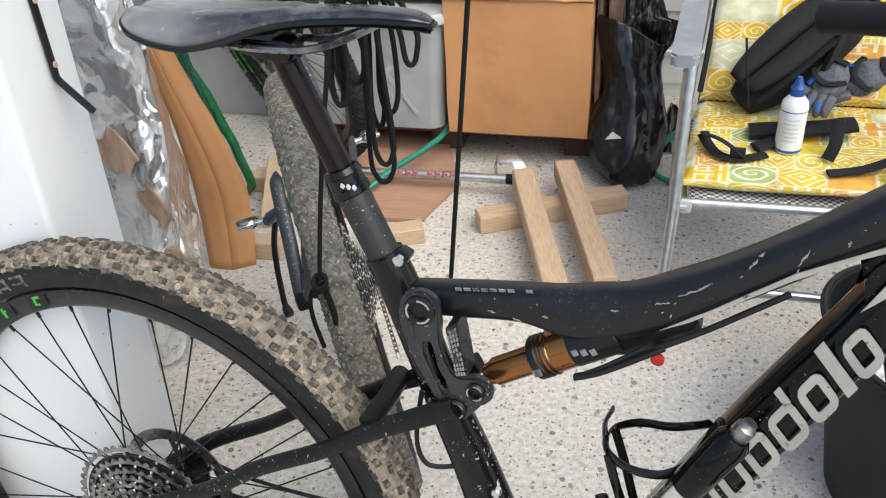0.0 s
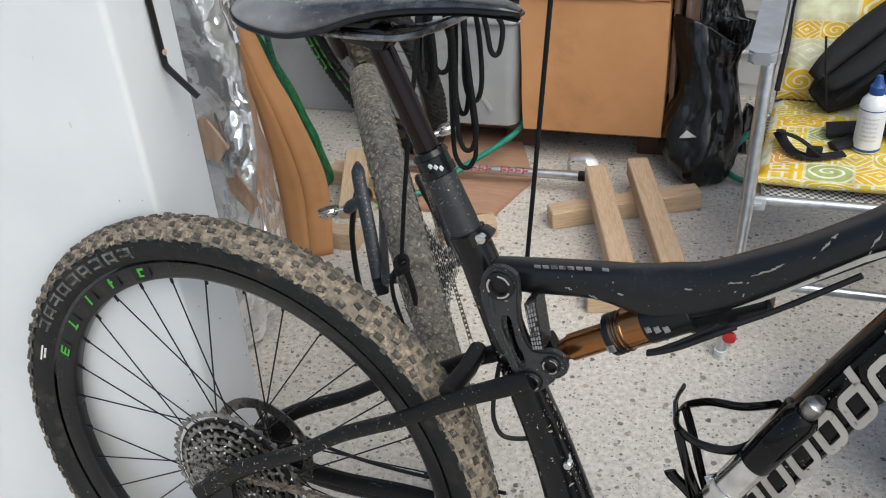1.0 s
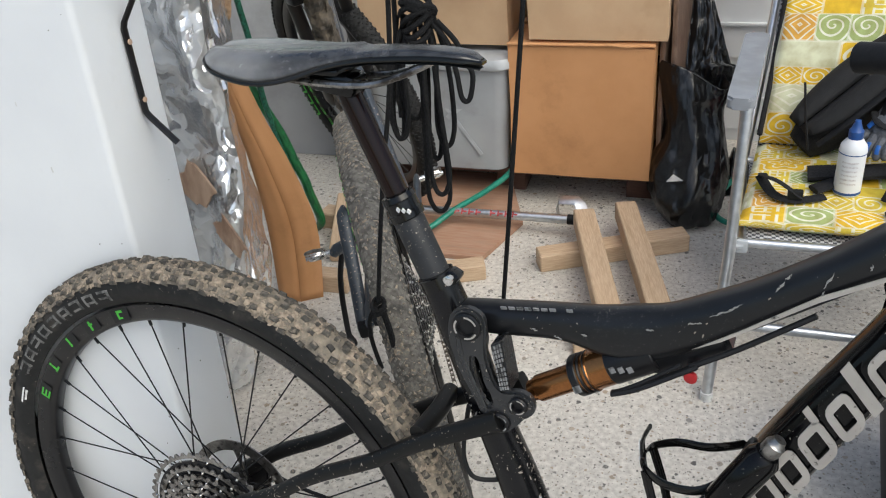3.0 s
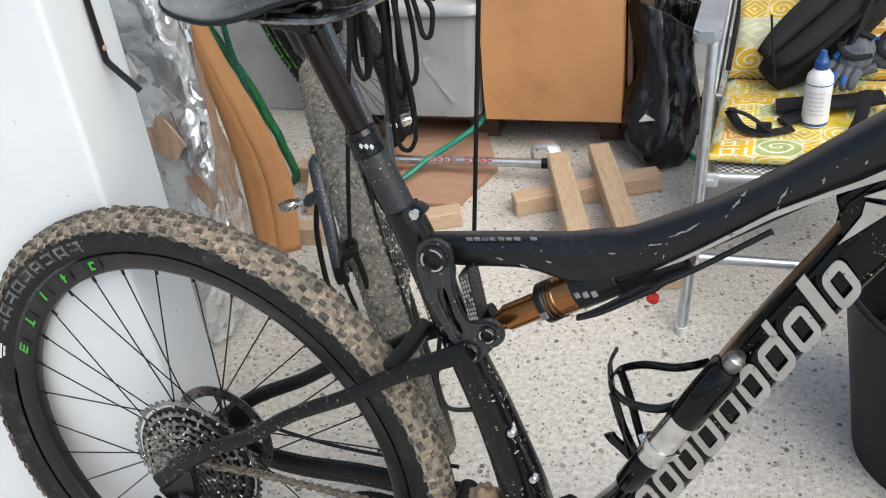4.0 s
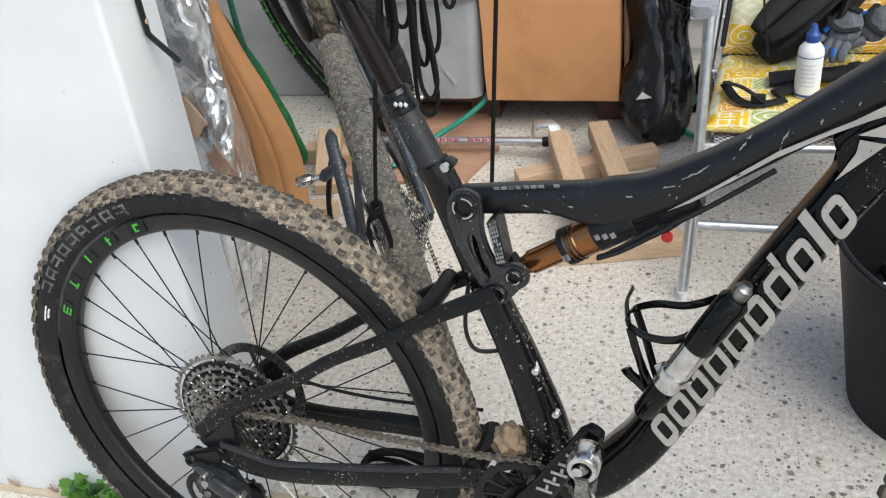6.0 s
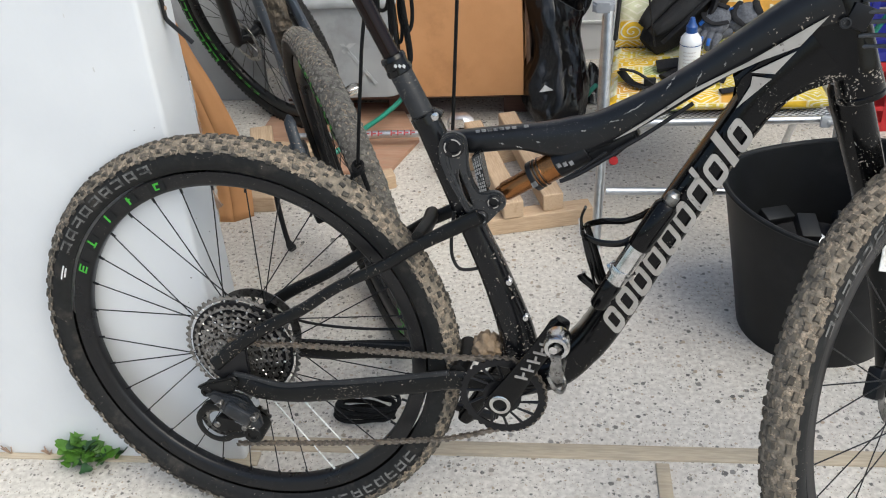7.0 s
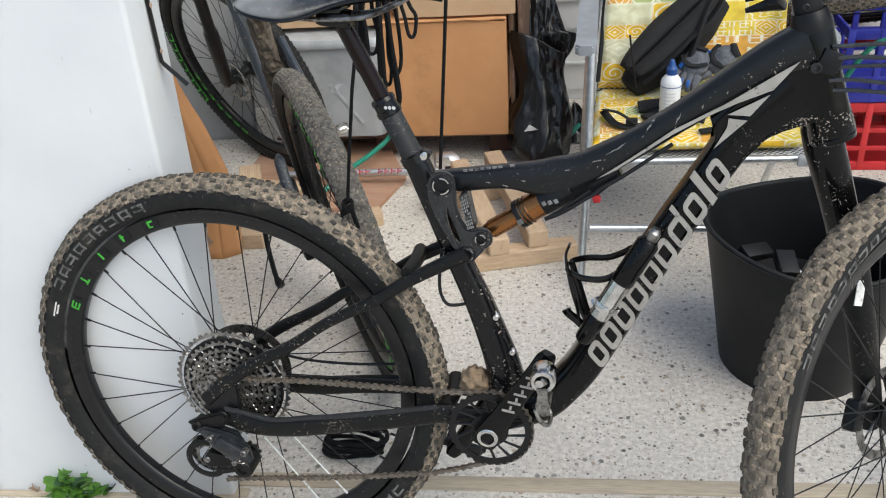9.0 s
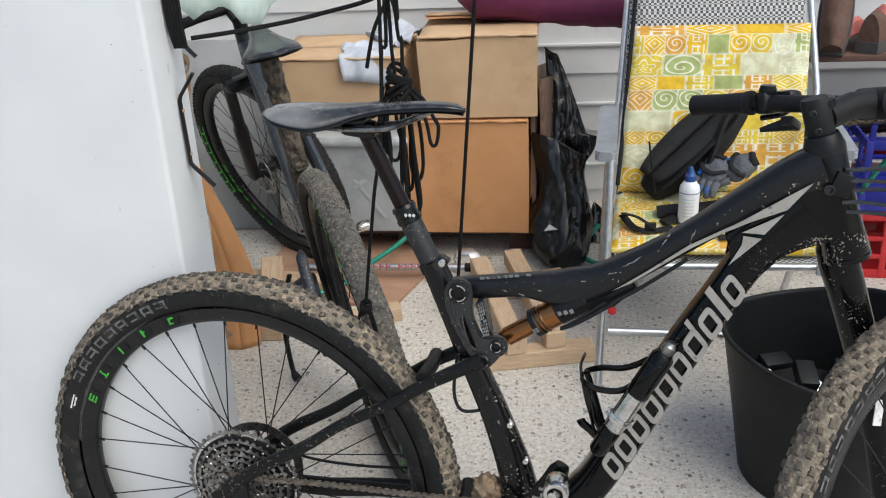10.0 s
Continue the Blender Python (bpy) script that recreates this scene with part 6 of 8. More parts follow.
bar = [turn @ (bc + Vector((dx, y, z))) for y, dx, z in ((-0.29, -0.052, 0.012), (-0.21, -0.030, 0.011), (-0.10, -0.004, 0.004), (-0.03, 0, 0), (0.03, 0, 0), (0.10, -0.004, 0.004), (0.21, -0.030, 0.011), (0.29, -0.052, 0.012))]
bm = B()
tube(bm, curve(bar, 4), 0.0125, 18)
hb = part("handlebar", bm, M_strap, bike, "matt black handlebar")
for s in (-1, 1):
    e, g = turn @ (bc + Vector((-0.057, s * 0.296, 0.012))), turn @ (bc + Vector((-0.030, s * 0.195, 0.011)))
    gv2 = g - e
    bm = B()
    tube(bm, [e + gv2 * f for f in (0, 0.02, 0.5, 0.9, 0.92, 1.0)], [0.014, 0.0168, 0.0158, 0.0168, 0.0185, 0.0185], 22)
    part("grip", bm, M_strap, hb, "ribbed black rubber grip")
    bm = B()
    c0 = turn @ (bc + Vector((-0.022, s * 0.175, 0.010)))
    rot = turn.to_3x3().to_4x4()
    box(bm, c0, (0.03, 0.022, 0.034), rot, bevel=0.006)
    box(bm, c0 + turn.to_3x3() @ Vector((0.022, s * -0.012, 0.006)), (0.026, 0.05, 0.022), rot, bevel=0.007)
    lathe(bm, [(0.012, 0), (0.013, 0.004), (0.011, 0.012)], 16, Matrix.Translation(c0 + Vector((0, 0, 0.014))))
    part("brake_lever_clamp", bm, M_black, hb)
    bm = B()
    tube(bm, [turn @ p for p in curve([bc + Vector((0.004, s * 0.155, -0.002)), bc + Vector((0.018, s * 0.185, -0.008)), bc + Vector((0.010, s * 0.220, -0.012))], 5)], (0.0045, 0.003), 8)
    part("brake_lever", bm, M_gloss_clean, hb)
    bm = B()
    c1 = turn @ (bc + Vector((-0.015, s * 0.135, -0.022)))
    box(bm, c1, (0.034, 0.02, 0.014), rot @ pose(0, 0, 0, 0, 20, 20), bevel=0.004)
    tube(bm, [c1, c1 + turn.to_3x3() @ Vector((-0.03, s * 0.03, -0.008))], (0.011, 0.0035), 8)
    part("shift_lever", bm, M_black, hb)
bm = B()
lathe(bm, [(0.0165, 0), (0.0185, 0.003), (0.0185, 0.012), (0.016, 0.015), (0.0, 0.015)], 24, Matrix.Translation(turn @ (st0 + Vector((0.004, 0, 0.014)))) @ pose(0, 0, 0, 0, -15, 0))
part("stem_cap", bm, M_black, stem)
for dz, dy in ((-0.010, -0.0175), (0.012, -0.0175)):
    bm = B()
    lathe(bm, [(0.0045, 0), (0.0045, 0.006), (0.003, 0.007), (0.0025, 0.004), (0, 0.004)], 12, Matrix.Translation(st0 + Vector((-0.006 - dz * 0.4, dy, dz))) @ UPX)
    part("stem_bolt", bm, M_post, stem)
# hoses from the bar to the frame: they swing out in front of the head tube
for k, (z, y, up) in enumerate(((0.944, -0.026, 0.055), (0.930, -0.030, 0.040), (0.918, -0.027, 0.062), (0.902, -0.031, 0.030), (0.888, -0.027, 0.046))):
    far = turn @ (bc + Vector((0.03, 0.12 - 0.05 * k, -0.005)))
    bm = B()
    tube(bm, curve([Vector((0.886, y + 0.006, z)), Vector((0.912, y - 0.006, z + 0.004)), Vector((1.00, y - 0.04 - 0.006 * k, z + up * 0.4)), Vector((1.12 + 0.012 * k, y + 0.01, z + up)), Vector((1.17, 0.07, 1.02 + 0.01 * k)), far], 8), 0.0027, 8)
    part("hose", bm, M_hosegrey, bike, "grey-black brake or gear hose")
bm = B()
box(bm, (0.884, -0.0275, 0.925), (0.026, 0.004, 0.030), pose(0, 0, 0, 0, 20, 0), bevel=0.0015)
part("cable_port", bm, M_black, bike)
bm = B()
lathe(bm, [(0.0070, 0), (0.0070, 0.002), (0.0050, 0.0025), (0.0045, 0.0008), (0.0, 0.0008)], 18, Matrix.Translation((0.868, -0.0285, 0.9185)) @ UPX)
part("port_bolt", bm, M_post, bike)

# ---- things in the garage ----
def carton(name, label, u0, u1, v0, v1, z0, z1, material, flaps=0.0, tilt=0.0, sag=0.004, seed=1, tape=True):
    """A cardboard box with soft edges, taped seam and loose top flaps."""
    rnd = random.Random(seed)
    w, d, h = u1 - u0, v1 - v0, z1 - z0
    ob = thing(name, label, "box", ROOM @ pose((u0 + u1) / 2, (v0 + v1) / 2, z0, 0, 0, tilt))
    bm = B()
    box(bm, (0, 0, h / 2), (w, d, h))
    bmesh.ops.subdivide_edges(bm, edges=bm.edges[:], cuts=9, use_grid_fill=True)
    for v in bm.verts:
        q = noise.noise(v.co * 5 + Vector((seed * 3.1, 0, 0)))
        nrm = Vector((v.co.x / w * 2, v.co.y / d * 2, (v.co.z - h / 2) / h * 2))
        if abs(nrm.y) > 0.99:
            v.co.y += sag * q
        if abs(nrm.x) > 0.99:
            v.co.x += sag * q
        if nrm.z > 0.99:
            v.co.z += sag * 1.5 * (q - 0.3)
        v.co.x *= 1 + 0.01 * (v.co.z / h - 0.5)
    part("body", bm, material, ob)
    bm = B()
    for s in (-1, 1):
        grid(bm, 10, 4, lambda i, j: Vector(((i - 0.5) * w * 0.99, s * (d / 2 - j * (d / 2 - 0.004)), h + 0.005 + flaps * (1 - j) * 0 + flaps * j * (0.5 + 0.5 * s) + 0.003 * noise.noise(Vector((i * 4, j * 3, seed))))))
    fl = part("flap", bm, material, ob)
    fl.modifiers.new("thickness", "SOLIDIFY").thickness = 0.004
    bm = B()
    box(bm, (0, 0, h + 0.011 + flaps * 0.5), (w * 0.98, 0.05, 0.0006))
    if tape:
        part("tape", bm, M_tape, ob, "strip of brown packing tape")
    else:
        bm.free()
    # bent rim along the top front edge
    bm = B()
    tube(bm, [Vector(((i / 16 - 0.5) * w * 1.005, -d / 2 - 0.002 + 0.003 * noise.noise(Vector((i * 0.7, seed, 0))), h + 0.004 + 0.004 * noise.noise(Vector((i * 0.5, 0, seed))))) for i in range(17)], 0.004, 8)
    part("rim", bm, material, ob)
    return ob


# low pallet under the boxes
pal = thing("pallet", "low dark wooden pallet under the boxes", "pallet", ROOM)
for v in (1.70, 1.85, 2.0):
    bm = B()
    box(bm, (0.05, v, 0.095), (0.86, 0.09, 0.02), bevel=0.002)
    part("board", bm, M_darkwood, pal)
for u in (-0.33, 0.0, 0.395):
    for v in (1.76, 2.0):
        bm = B()
        box(bm, (u, v, 0.0425), (0.09, 0.09, 0.085), bevel=0.003)
        part("block", bm, M_darkwood, pal)
carton("cardboard_box", "brown cardboard box with a bulging front on a low pallet", 0.030, 0.424, 1.62, 2.02, 0.106, 0.492, M_kraft, 0.0, 0, 0.006, 1)
carton("cardboard_box", "paler cardboard box with lifted flaps on a brown box", 0.080, 0.449, 1.63, 2.03, 0.506, 0.762, M_kraft_pale, 0.03, 1.5, 0.008, 2)
carton("cardboard_box", "pale beige carton behind the clear tub", -0.42, 0.02, 1.68, 2.04, 0.470, 0.688, M_kraft_pale, 0.0, 0, 0.005, 4, False)

# clear storage tub with a grey lid
tub = thing("storage_tub", "cloudy plastic storage tub with grey lid", "storage tub", ROOM @ pose(-0.19, 1.80, 0.106))


def rounded_rect(w, d, r, n=5):
    out = []
    for cx, cy, a0 in ((w / 2 - r, d / 2 - r, 0), (-w / 2 + r, d / 2 - r, 90), (-w / 2 + r, -d / 2 + r, 180), (w / 2 - r, -d / 2 + r, 270)):
        for k in range(n + 1):
            a = radians(a0 + 90 * k / n)
            out.append((cx + r * math.cos(a), cy + r * math.sin(a)))
    return out


def loft(bm, rings, cap=True):
    R = [[bm.verts.new(p) for p in ring] for ring in rings]
    k = len(R[0])
    for A, C in zip(R, R[1:]):
        for i in range(k):
            bm.faces.new((A[i], A[(i + 1) % k], C[(i + 1) % k], C[i]))
    if cap:
        bm.faces.new(R[0][::-1])
        bm.faces.new(R[-1])
    return bm


bm = B()
loft(bm, [[(x, y, z) for x, y in rounded_rect(0.40 + 0.035 * z / 0.32, 0.34 + 0.03 * z / 0.32, 0.04)] for z in (0, 0.02, 0.10, 0.20, 0.30, 0.318)])
part("body", bm, M_tub, tub)
bm = B()
loft(bm, [[(x, y, z) for x, y in rounded_rect(w, w - 0.06, 0.045)] for z, w in ((0.315, 0.455), (0.319, 0.46), (0.335, 0.46), (0.345, 0.45), (0.346, 0.42))])
part("lid", bm, M_lid, tub, "grey plastic lid")
bm = B()
for k, (x, z, w, h, an) in enumerate(((-0.05, 0.12, 0.012, 0.20, 20), (0.06, 0.15, 0.010, 0.24, -35), (0.10, 0.22, 0.014, 0.18, 50), (-0.10, 0.2, 0.010, 0.16, -60))):
    box(bm, (x, -0.178, z), (w, 0.002, h), pose(0, 0, 0, 0, an, 0))
part("crease", bm, M_lid, tub, "creased wrapping seen through the side")

# cloths on the carton
def cloth(name, label, m, w, d, material, amp, seed, drop=0.0, cut=22):
    bm = B()
    def at(i, j):
        x, y = (i - 0.5) * w, (j - 0.5) * d
        q = noise.noise(Vector((x * 14, y * 14, seed))) + 0.5 * noise.noise(Vector((x * 33, y * 33, seed + 5)))
        e = 1 + 0.25 * noise.noise(Vector((i * 3, j * 3, seed + 9)))
        return Vector((x * e, y * e, amp * (0.7 + q) - drop * max(0, 0.25 - j) * 4 * max(0, 0.25 - j) * 4))
    grid(bm, cut, cut, at)
    ob = solo(name, bm, material, label, "cloth", m, angle=80)
    so = ob.modifiers.new("thickness", "SOLIDIFY")
    so.thickness = 0.003
    return ob


cloth("cloth", "crumpled pale blue-white cloth on a carton", ROOM @ pose(-0.10, 1.75, 0.695, 0, 0, 10), 0.17, 0.17, M_cloth, 0.018, 2, 0.09)
cloth("cloth", "pale lilac cloth heaped against a cardboard box", ROOM @ pose(-0.02, 1.90, 0.70, 0, 0, -20), 0.17, 0.16, M_cloth, 0.05, 7, 0.02)

# timber
def plank(name, label, a, b, w, h, seed=1):
    """A sawn plank from a to b (room, its lower edge's middle)."""
    a, b = Vector(a), Vector(b)
    d = b - a
    bm = B()
    L = d.length
    box(bm, (L / 2, 0, h / 2), (L, w, h), bevel=0.003, seg=1)
    x = d.normalized()
    y = Vector((0, 0, 1)).cross(x).normalized()
    mm = Matrix((x, y, x.cross(y))).transposed().to_4x4()
    return solo(name, bm, M_wood, label, "plank", ROOM @ Matrix.Translation(a) @ mm, group="loose timber on the floor")


plank("plank", "short pine plank lying across the floor", (0.175, 1.285, 0.0), (0.540, 1.458, 0.0), 0.055, 0.05)
plank("plank", "short pine plank lying on the floor", (0.325, 0.955, 0.0), (0.62, 1.025, 0.0), 0.052, 0.05)
plank("plank", "pine plank resting across two others", (0.268, 1.445, 0.0505), (0.415, 0.945, 0.0505), 0.056, 0.05)
plank("plank", "pine plank resting across two others", (0.372, 1.505, 0.0505), (0.520, 0.985, 0.0505), 0.056, 0.05)
plank("plank", "pine offcut lying beside a brown board", (-0.10, 1.165, 0.0), (0.045, 1.225, 0.0), 0.05, 0.045)
plank("plank", "pine offcut leaning among the clutter", (-0.44, 1.09, 0.0), (-0.285, 1.095, 0.0), 0.05, 0.05)
plank("plank", "pine offcut lying in the corner", (-0.50, 1.42, 0.0), (-0.22, 1.38, 0.0), 0.06, 0.05)
plank("plank", "tilted pine offcut on another", (-0.36, 1.22, 0.0), (-0.42, 1.45, 0.06), 0.07, 0.04)
bm = B()
slab(bm, [(-0.46, 1.80), (-0.02, 1.79), (0.085, 1.50), (0.02, 1.285), (-0.30, 1.29), (-0.48, 1.42)], 0.014, Matrix(), bevel=0.002)
solo("board", bm, M_ply, "thin red-brown fibreboard lying on the floor", "board", ROOM)

# roof-rack style bar of a stand
st = thing("stand_bar", "silver tube of a work stand with red print on the floor", "stand", ROOM)
bm = B()
tube(bm, [(-0.32, 1.452, 0.052), (0.232, 1.464, 0.052)], 0.0125, 20)
part("tube", bm, M_alu, st)
bm = B()
for k in range(9):
    if k != 4:
        box(bm, (-0.10 + k * 0.021, 1.4565 - 0.0085 + k * 0.0005, 0.0605), (0.0045, 0.017, 0.0010), pose(0, 0, 0, 43, 0, 1.2))
        box(bm, (-0.092 + k * 0.021, 1.4565 - 0.0085 + k * 0.0005, 0.0605), (0.0110, 0.005, 0.0010), pose(0, 0, 0, 43, 0, 1.2))
part("print", bm, M_redprint, st, "red maker's print, plain bars")
bm = B()
tube(bm, [(0.22, 1.464, 0.052), (0.222, 1.464, 0.052), (0.245, 1.4645, 0.052), (0.247, 1.4645, 0.052)], [0.0127, 0.0145, 0.0145, 0.0127], 18)
part("collar", bm, M_strap, st)
bm = B()
tube(bm, [(0.185, 1.535, 0.004), (0.178, 1.535, 0.055), (0.186, 1.533, 0.074), (0.235, 1.528, 0.078), (0.246, 1.52, 0.070), (0.290, 1.44, 0.012)], (0.0022, 0.017), 10)
part("hook", bm, M_alu, st, "bent grey metal hook end")

# black bin liner with framed boards
bag = thing("bin_bag", "shiny crumpled black bin liner holding framed boards against the wall", "bag", ROOM @ pose(0.53, 1.70, 0))


def wrinkle(p, a=1.0):
    h = 0.0
    for f, w in ((9, 0.5), (21, 0.3), (47, 0.2)):
        h += w * (1 - 2.2 * abs(noise.noise(Vector((p.x * f * 1.6, p.y * f * 1.6, p.z * f * 0.55 + f)))))
    return h * a


bm = B()
rows = [(0.0, 0.055, 0.09, 0.010, -0.05), (0.015, 0.075, 0.115, 0.008, -0.045), (0.05, 0.090, 0.135, 0.0, -0.04), (0.10, 0.098, 0.135, -0.006, -0.03), (0.16, 0.095, 0.12, -0.006, -0.01), (0.22, 0.080, 0.10, 0.0, 0.01),
        (0.28, 0.074, 0.085, -0.006, 0.03), (0.33, 0.080, 0.08, -0.012, 0.04), (0.37, 0.088, 0.075, -0.014, 0.05), (0.40, 0.092, 0.07, -0.016, 0.06)]
Z = curve([(z, a, c) for z, a, c, dx, dy in rows], 4)
O = curve([(dx, dy, 0) for z, a, c, dx, dy in rows], 4)
rings = []
for P, Q in zip(Z, O):
    z, a, c = P
    ring = []
    for k in range(72):
        t = k * math.tau / 72
        d = Vector((math.cos(t), math.sin(t), 0))
        w = 1 + 0.20 * wrinkle(Vector((d.x * 0.1, d.y * 0.1, z)))
        slope = 0.05 * min(1, max(0, z - 0.28) / 0.12) * (-d.x) + 0.01 * math.sin(3 * t)
        ring.append((Q.x + a * w * d.x, Q.y + c * w * d.y, max(0.002, z + (slope if z > 0.28 else 0))))
    rings.append(ring)
loft(bm, rings, cap=False)
bb = part("bag", bm, M_bag, bag, "crumpled liner", angle=40)
bb.modifiers.new("thickness", "SOLIDIFY").thickness = 0.002
# the liner's far side stands up to a peak against the wall
bm = B()


def veil(i, j):
    z = 0.27 + (0.395 - 0.02 * i) * j
    left, right = -0.025 - 0.035 * j, 0.125 * (1 - j) ** 0.85 - 0.020 * j
    if j < 0.3:
        right = 0.055 + (0.125 - 0.055) * math.sin(j / 0.3 * math.pi / 2) - 0.025 * j
    x = left + (right - left) * i
    p = Vector((x, 0.1, z))
    return Vector((x, 0.02 + 0.17 * j + 0.022 * wrinkle(p) + 0.03 * i * (1 - j), z + 0.008 * noise.noise(p * 30)))


grid(bm, 34, 44, veil)
vl = part("bag_flap", bm, M_bag, bag, "raised side of the liner", angle=40)
vl.modifiers.new("thickness", "SOLIDIFY").thickness = 0.002
for dx, hh, dy, wd in ((-0.070, 0.60, 0.10, 0.22), (-0.045, 0.57, 0.06, 0.16)):
    bm = B()
    box(bm, (dx, dy, hh / 2 + 0.02), (0.014, wd, hh), pose(0, 0, 0, -9, -3, -12), bevel=0.002)
    part("framed_board", bm, M_frameboard, bag, "brown framed board, edge on")
bm = B()
slab(bm, [(0, 0), (0.045, 0.004), (0.018, 0.022)], 0.001, pose(-0.055, -0.162, 0.150, 80, 0, 4))
part("label", bm, M_white_print, bag, "torn white label")
# slack liner on the floor beside it
bm = B()
grid(bm, 30, 30, lambda i, j: Vector(((i - 0.5) * 0.17, (j - 0.5) * 0.16, 0.002 + max(0, 0.085 * math.exp(-((i - 0.45) ** 2 + (j - 0.5) ** 2) * 9) * (1 + 0.7 * wrinkle(Vector((i * 0.17, j * 0.16, 0)))) - 0.01))))
solo("bin_bag", bm, M_bag, "slack black plastic bag on the floor by the wall", "bag", ROOM @ pose(0.66, 1.84, 0), angle=40)

# ---- folding garden chair ----
ch = thing("folding_chair", "folding aluminium garden chair with woven grey mesh and flowered cushion", "chair", ROOM)
for s, u in ((0, 0.640), (1, 1.195)):
    bm = B()
    tube(bm, [(u - 0.014 + s * 0.0, 0.842, 0.012), (u + 0.004, 0.93, 0.30), (u + 0.012, 1.0, 0.595)], 0.0115, 16)
    part("leg", bm, M_alu, ch)
    bm = B()
    tube(bm, [(u - 0.014, 0.842, 0.0), (u - 0.0138, 0.8425, 0.02)], 0.0135, 16)
    part("foot", bm, M_white_print, ch, "white plastic foot cap")
    bm = B()
    tube(bm, [(u + 0.016, 1.42, 0.012), (u + 0.012, 1.22, 0.31), (u + 0.010, 1.05, 0.56)], 0.0105, 14)
    part("leg", bm, M_alu, ch)
    bm = B()
    a = u - 0.0 if s == 0 else u + 0.01
    slab(bm, rounded_rect(0.052, 0.40, 0.012), 0.024, pose(a + 0.012, 1.185, 0.590, 0, 0, -4), bevel=0.005)
    part("armrest", bm, M_armrest, ch, "grey plastic armrest")
    bm = B()
    tube(bm, [(u + 0.02, 0.965, 0.315), (u + 0.022, 1.33, 0.325), (u + 0.060, 1.50, 0.62), (u + 0.085 - 0.06 * s, 1.62, 0.95), (u + 0.09 - 0.065 * s, 1.645, 1.02)], 0.0105, 14)
    part("frame_rail", bm, M_alu, ch)
    bm = B()
    box(bm, (u + 0.026 - 0.05 * s, 0.945, 0.318), (0.026, 0.012, 0.03), bevel=0.005)
    tube(bm, [(u - 0.005, 0.945, 0.318), (u + 0.03 - 0.05 * s, 0.945, 0.318)], 0.009, 10)
    part("joint", bm, M_lid, ch, "grey plastic joint")
for a, c in (((0.652, 0.90, 0.158), (1.19, 0.90, 0.150)), ((0.66, 0.965, 0.315), (1.20, 0.965, 0.315)), ((0.66, 1.33, 0.325), (1.20, 1.33, 0.325)), ((0.73, 1.645, 1.02), (1.22, 1.645, 1.02))):
    bm = B()
    tube(bm, [a, c], (0.011, 0.008) if a[2] < 0.2 else 0.010, 14)
    part("crossbar", bm, M_alu, ch)
bm = B()
grid(bm, 10, 10, lambda i, j: Vector((0.675 + 0.51 * i, 0.965 + 0.365 * j, 0.326 - 0.012 * math.sin(math.pi * i))))
ms = part("seat_mesh", bm, M_mesh, ch, "grey woven mesh seat")
ms.modifiers.new("thickness", "SOLIDIFY").thickness = 0.003
bm = B()
grid(bm, 10, 14, lambda i, j: Vector((0.690 + 0.045 * j + (0.51 - 0.03 * j) * i, 1.36 + 0.28 * j, 0.34 + 0.68 * j)))
ms = part("back_mesh", bm, M_mesh, ch, "grey woven mesh back")
ms.modifiers.new("thickness", "SOLIDIFY").thickness = 0.003
bm = B()
tube(bm, curve([(0.690, 1.31, 0.40), (0.706, 1.40, 0.52), (0.722, 1.48, 0.70), (0.735, 1.535, 0.85), (0.742, 1.57, 0.95)], 5), 0.006, 8)
part("edging_cord", bm, M_fabric, ch, "black edging cord")

# cushion in two pads
cu = thing("chair_cushion", "yellow, orange and green patchwork cushion lying on the folding chair", "cushion", ROOM)


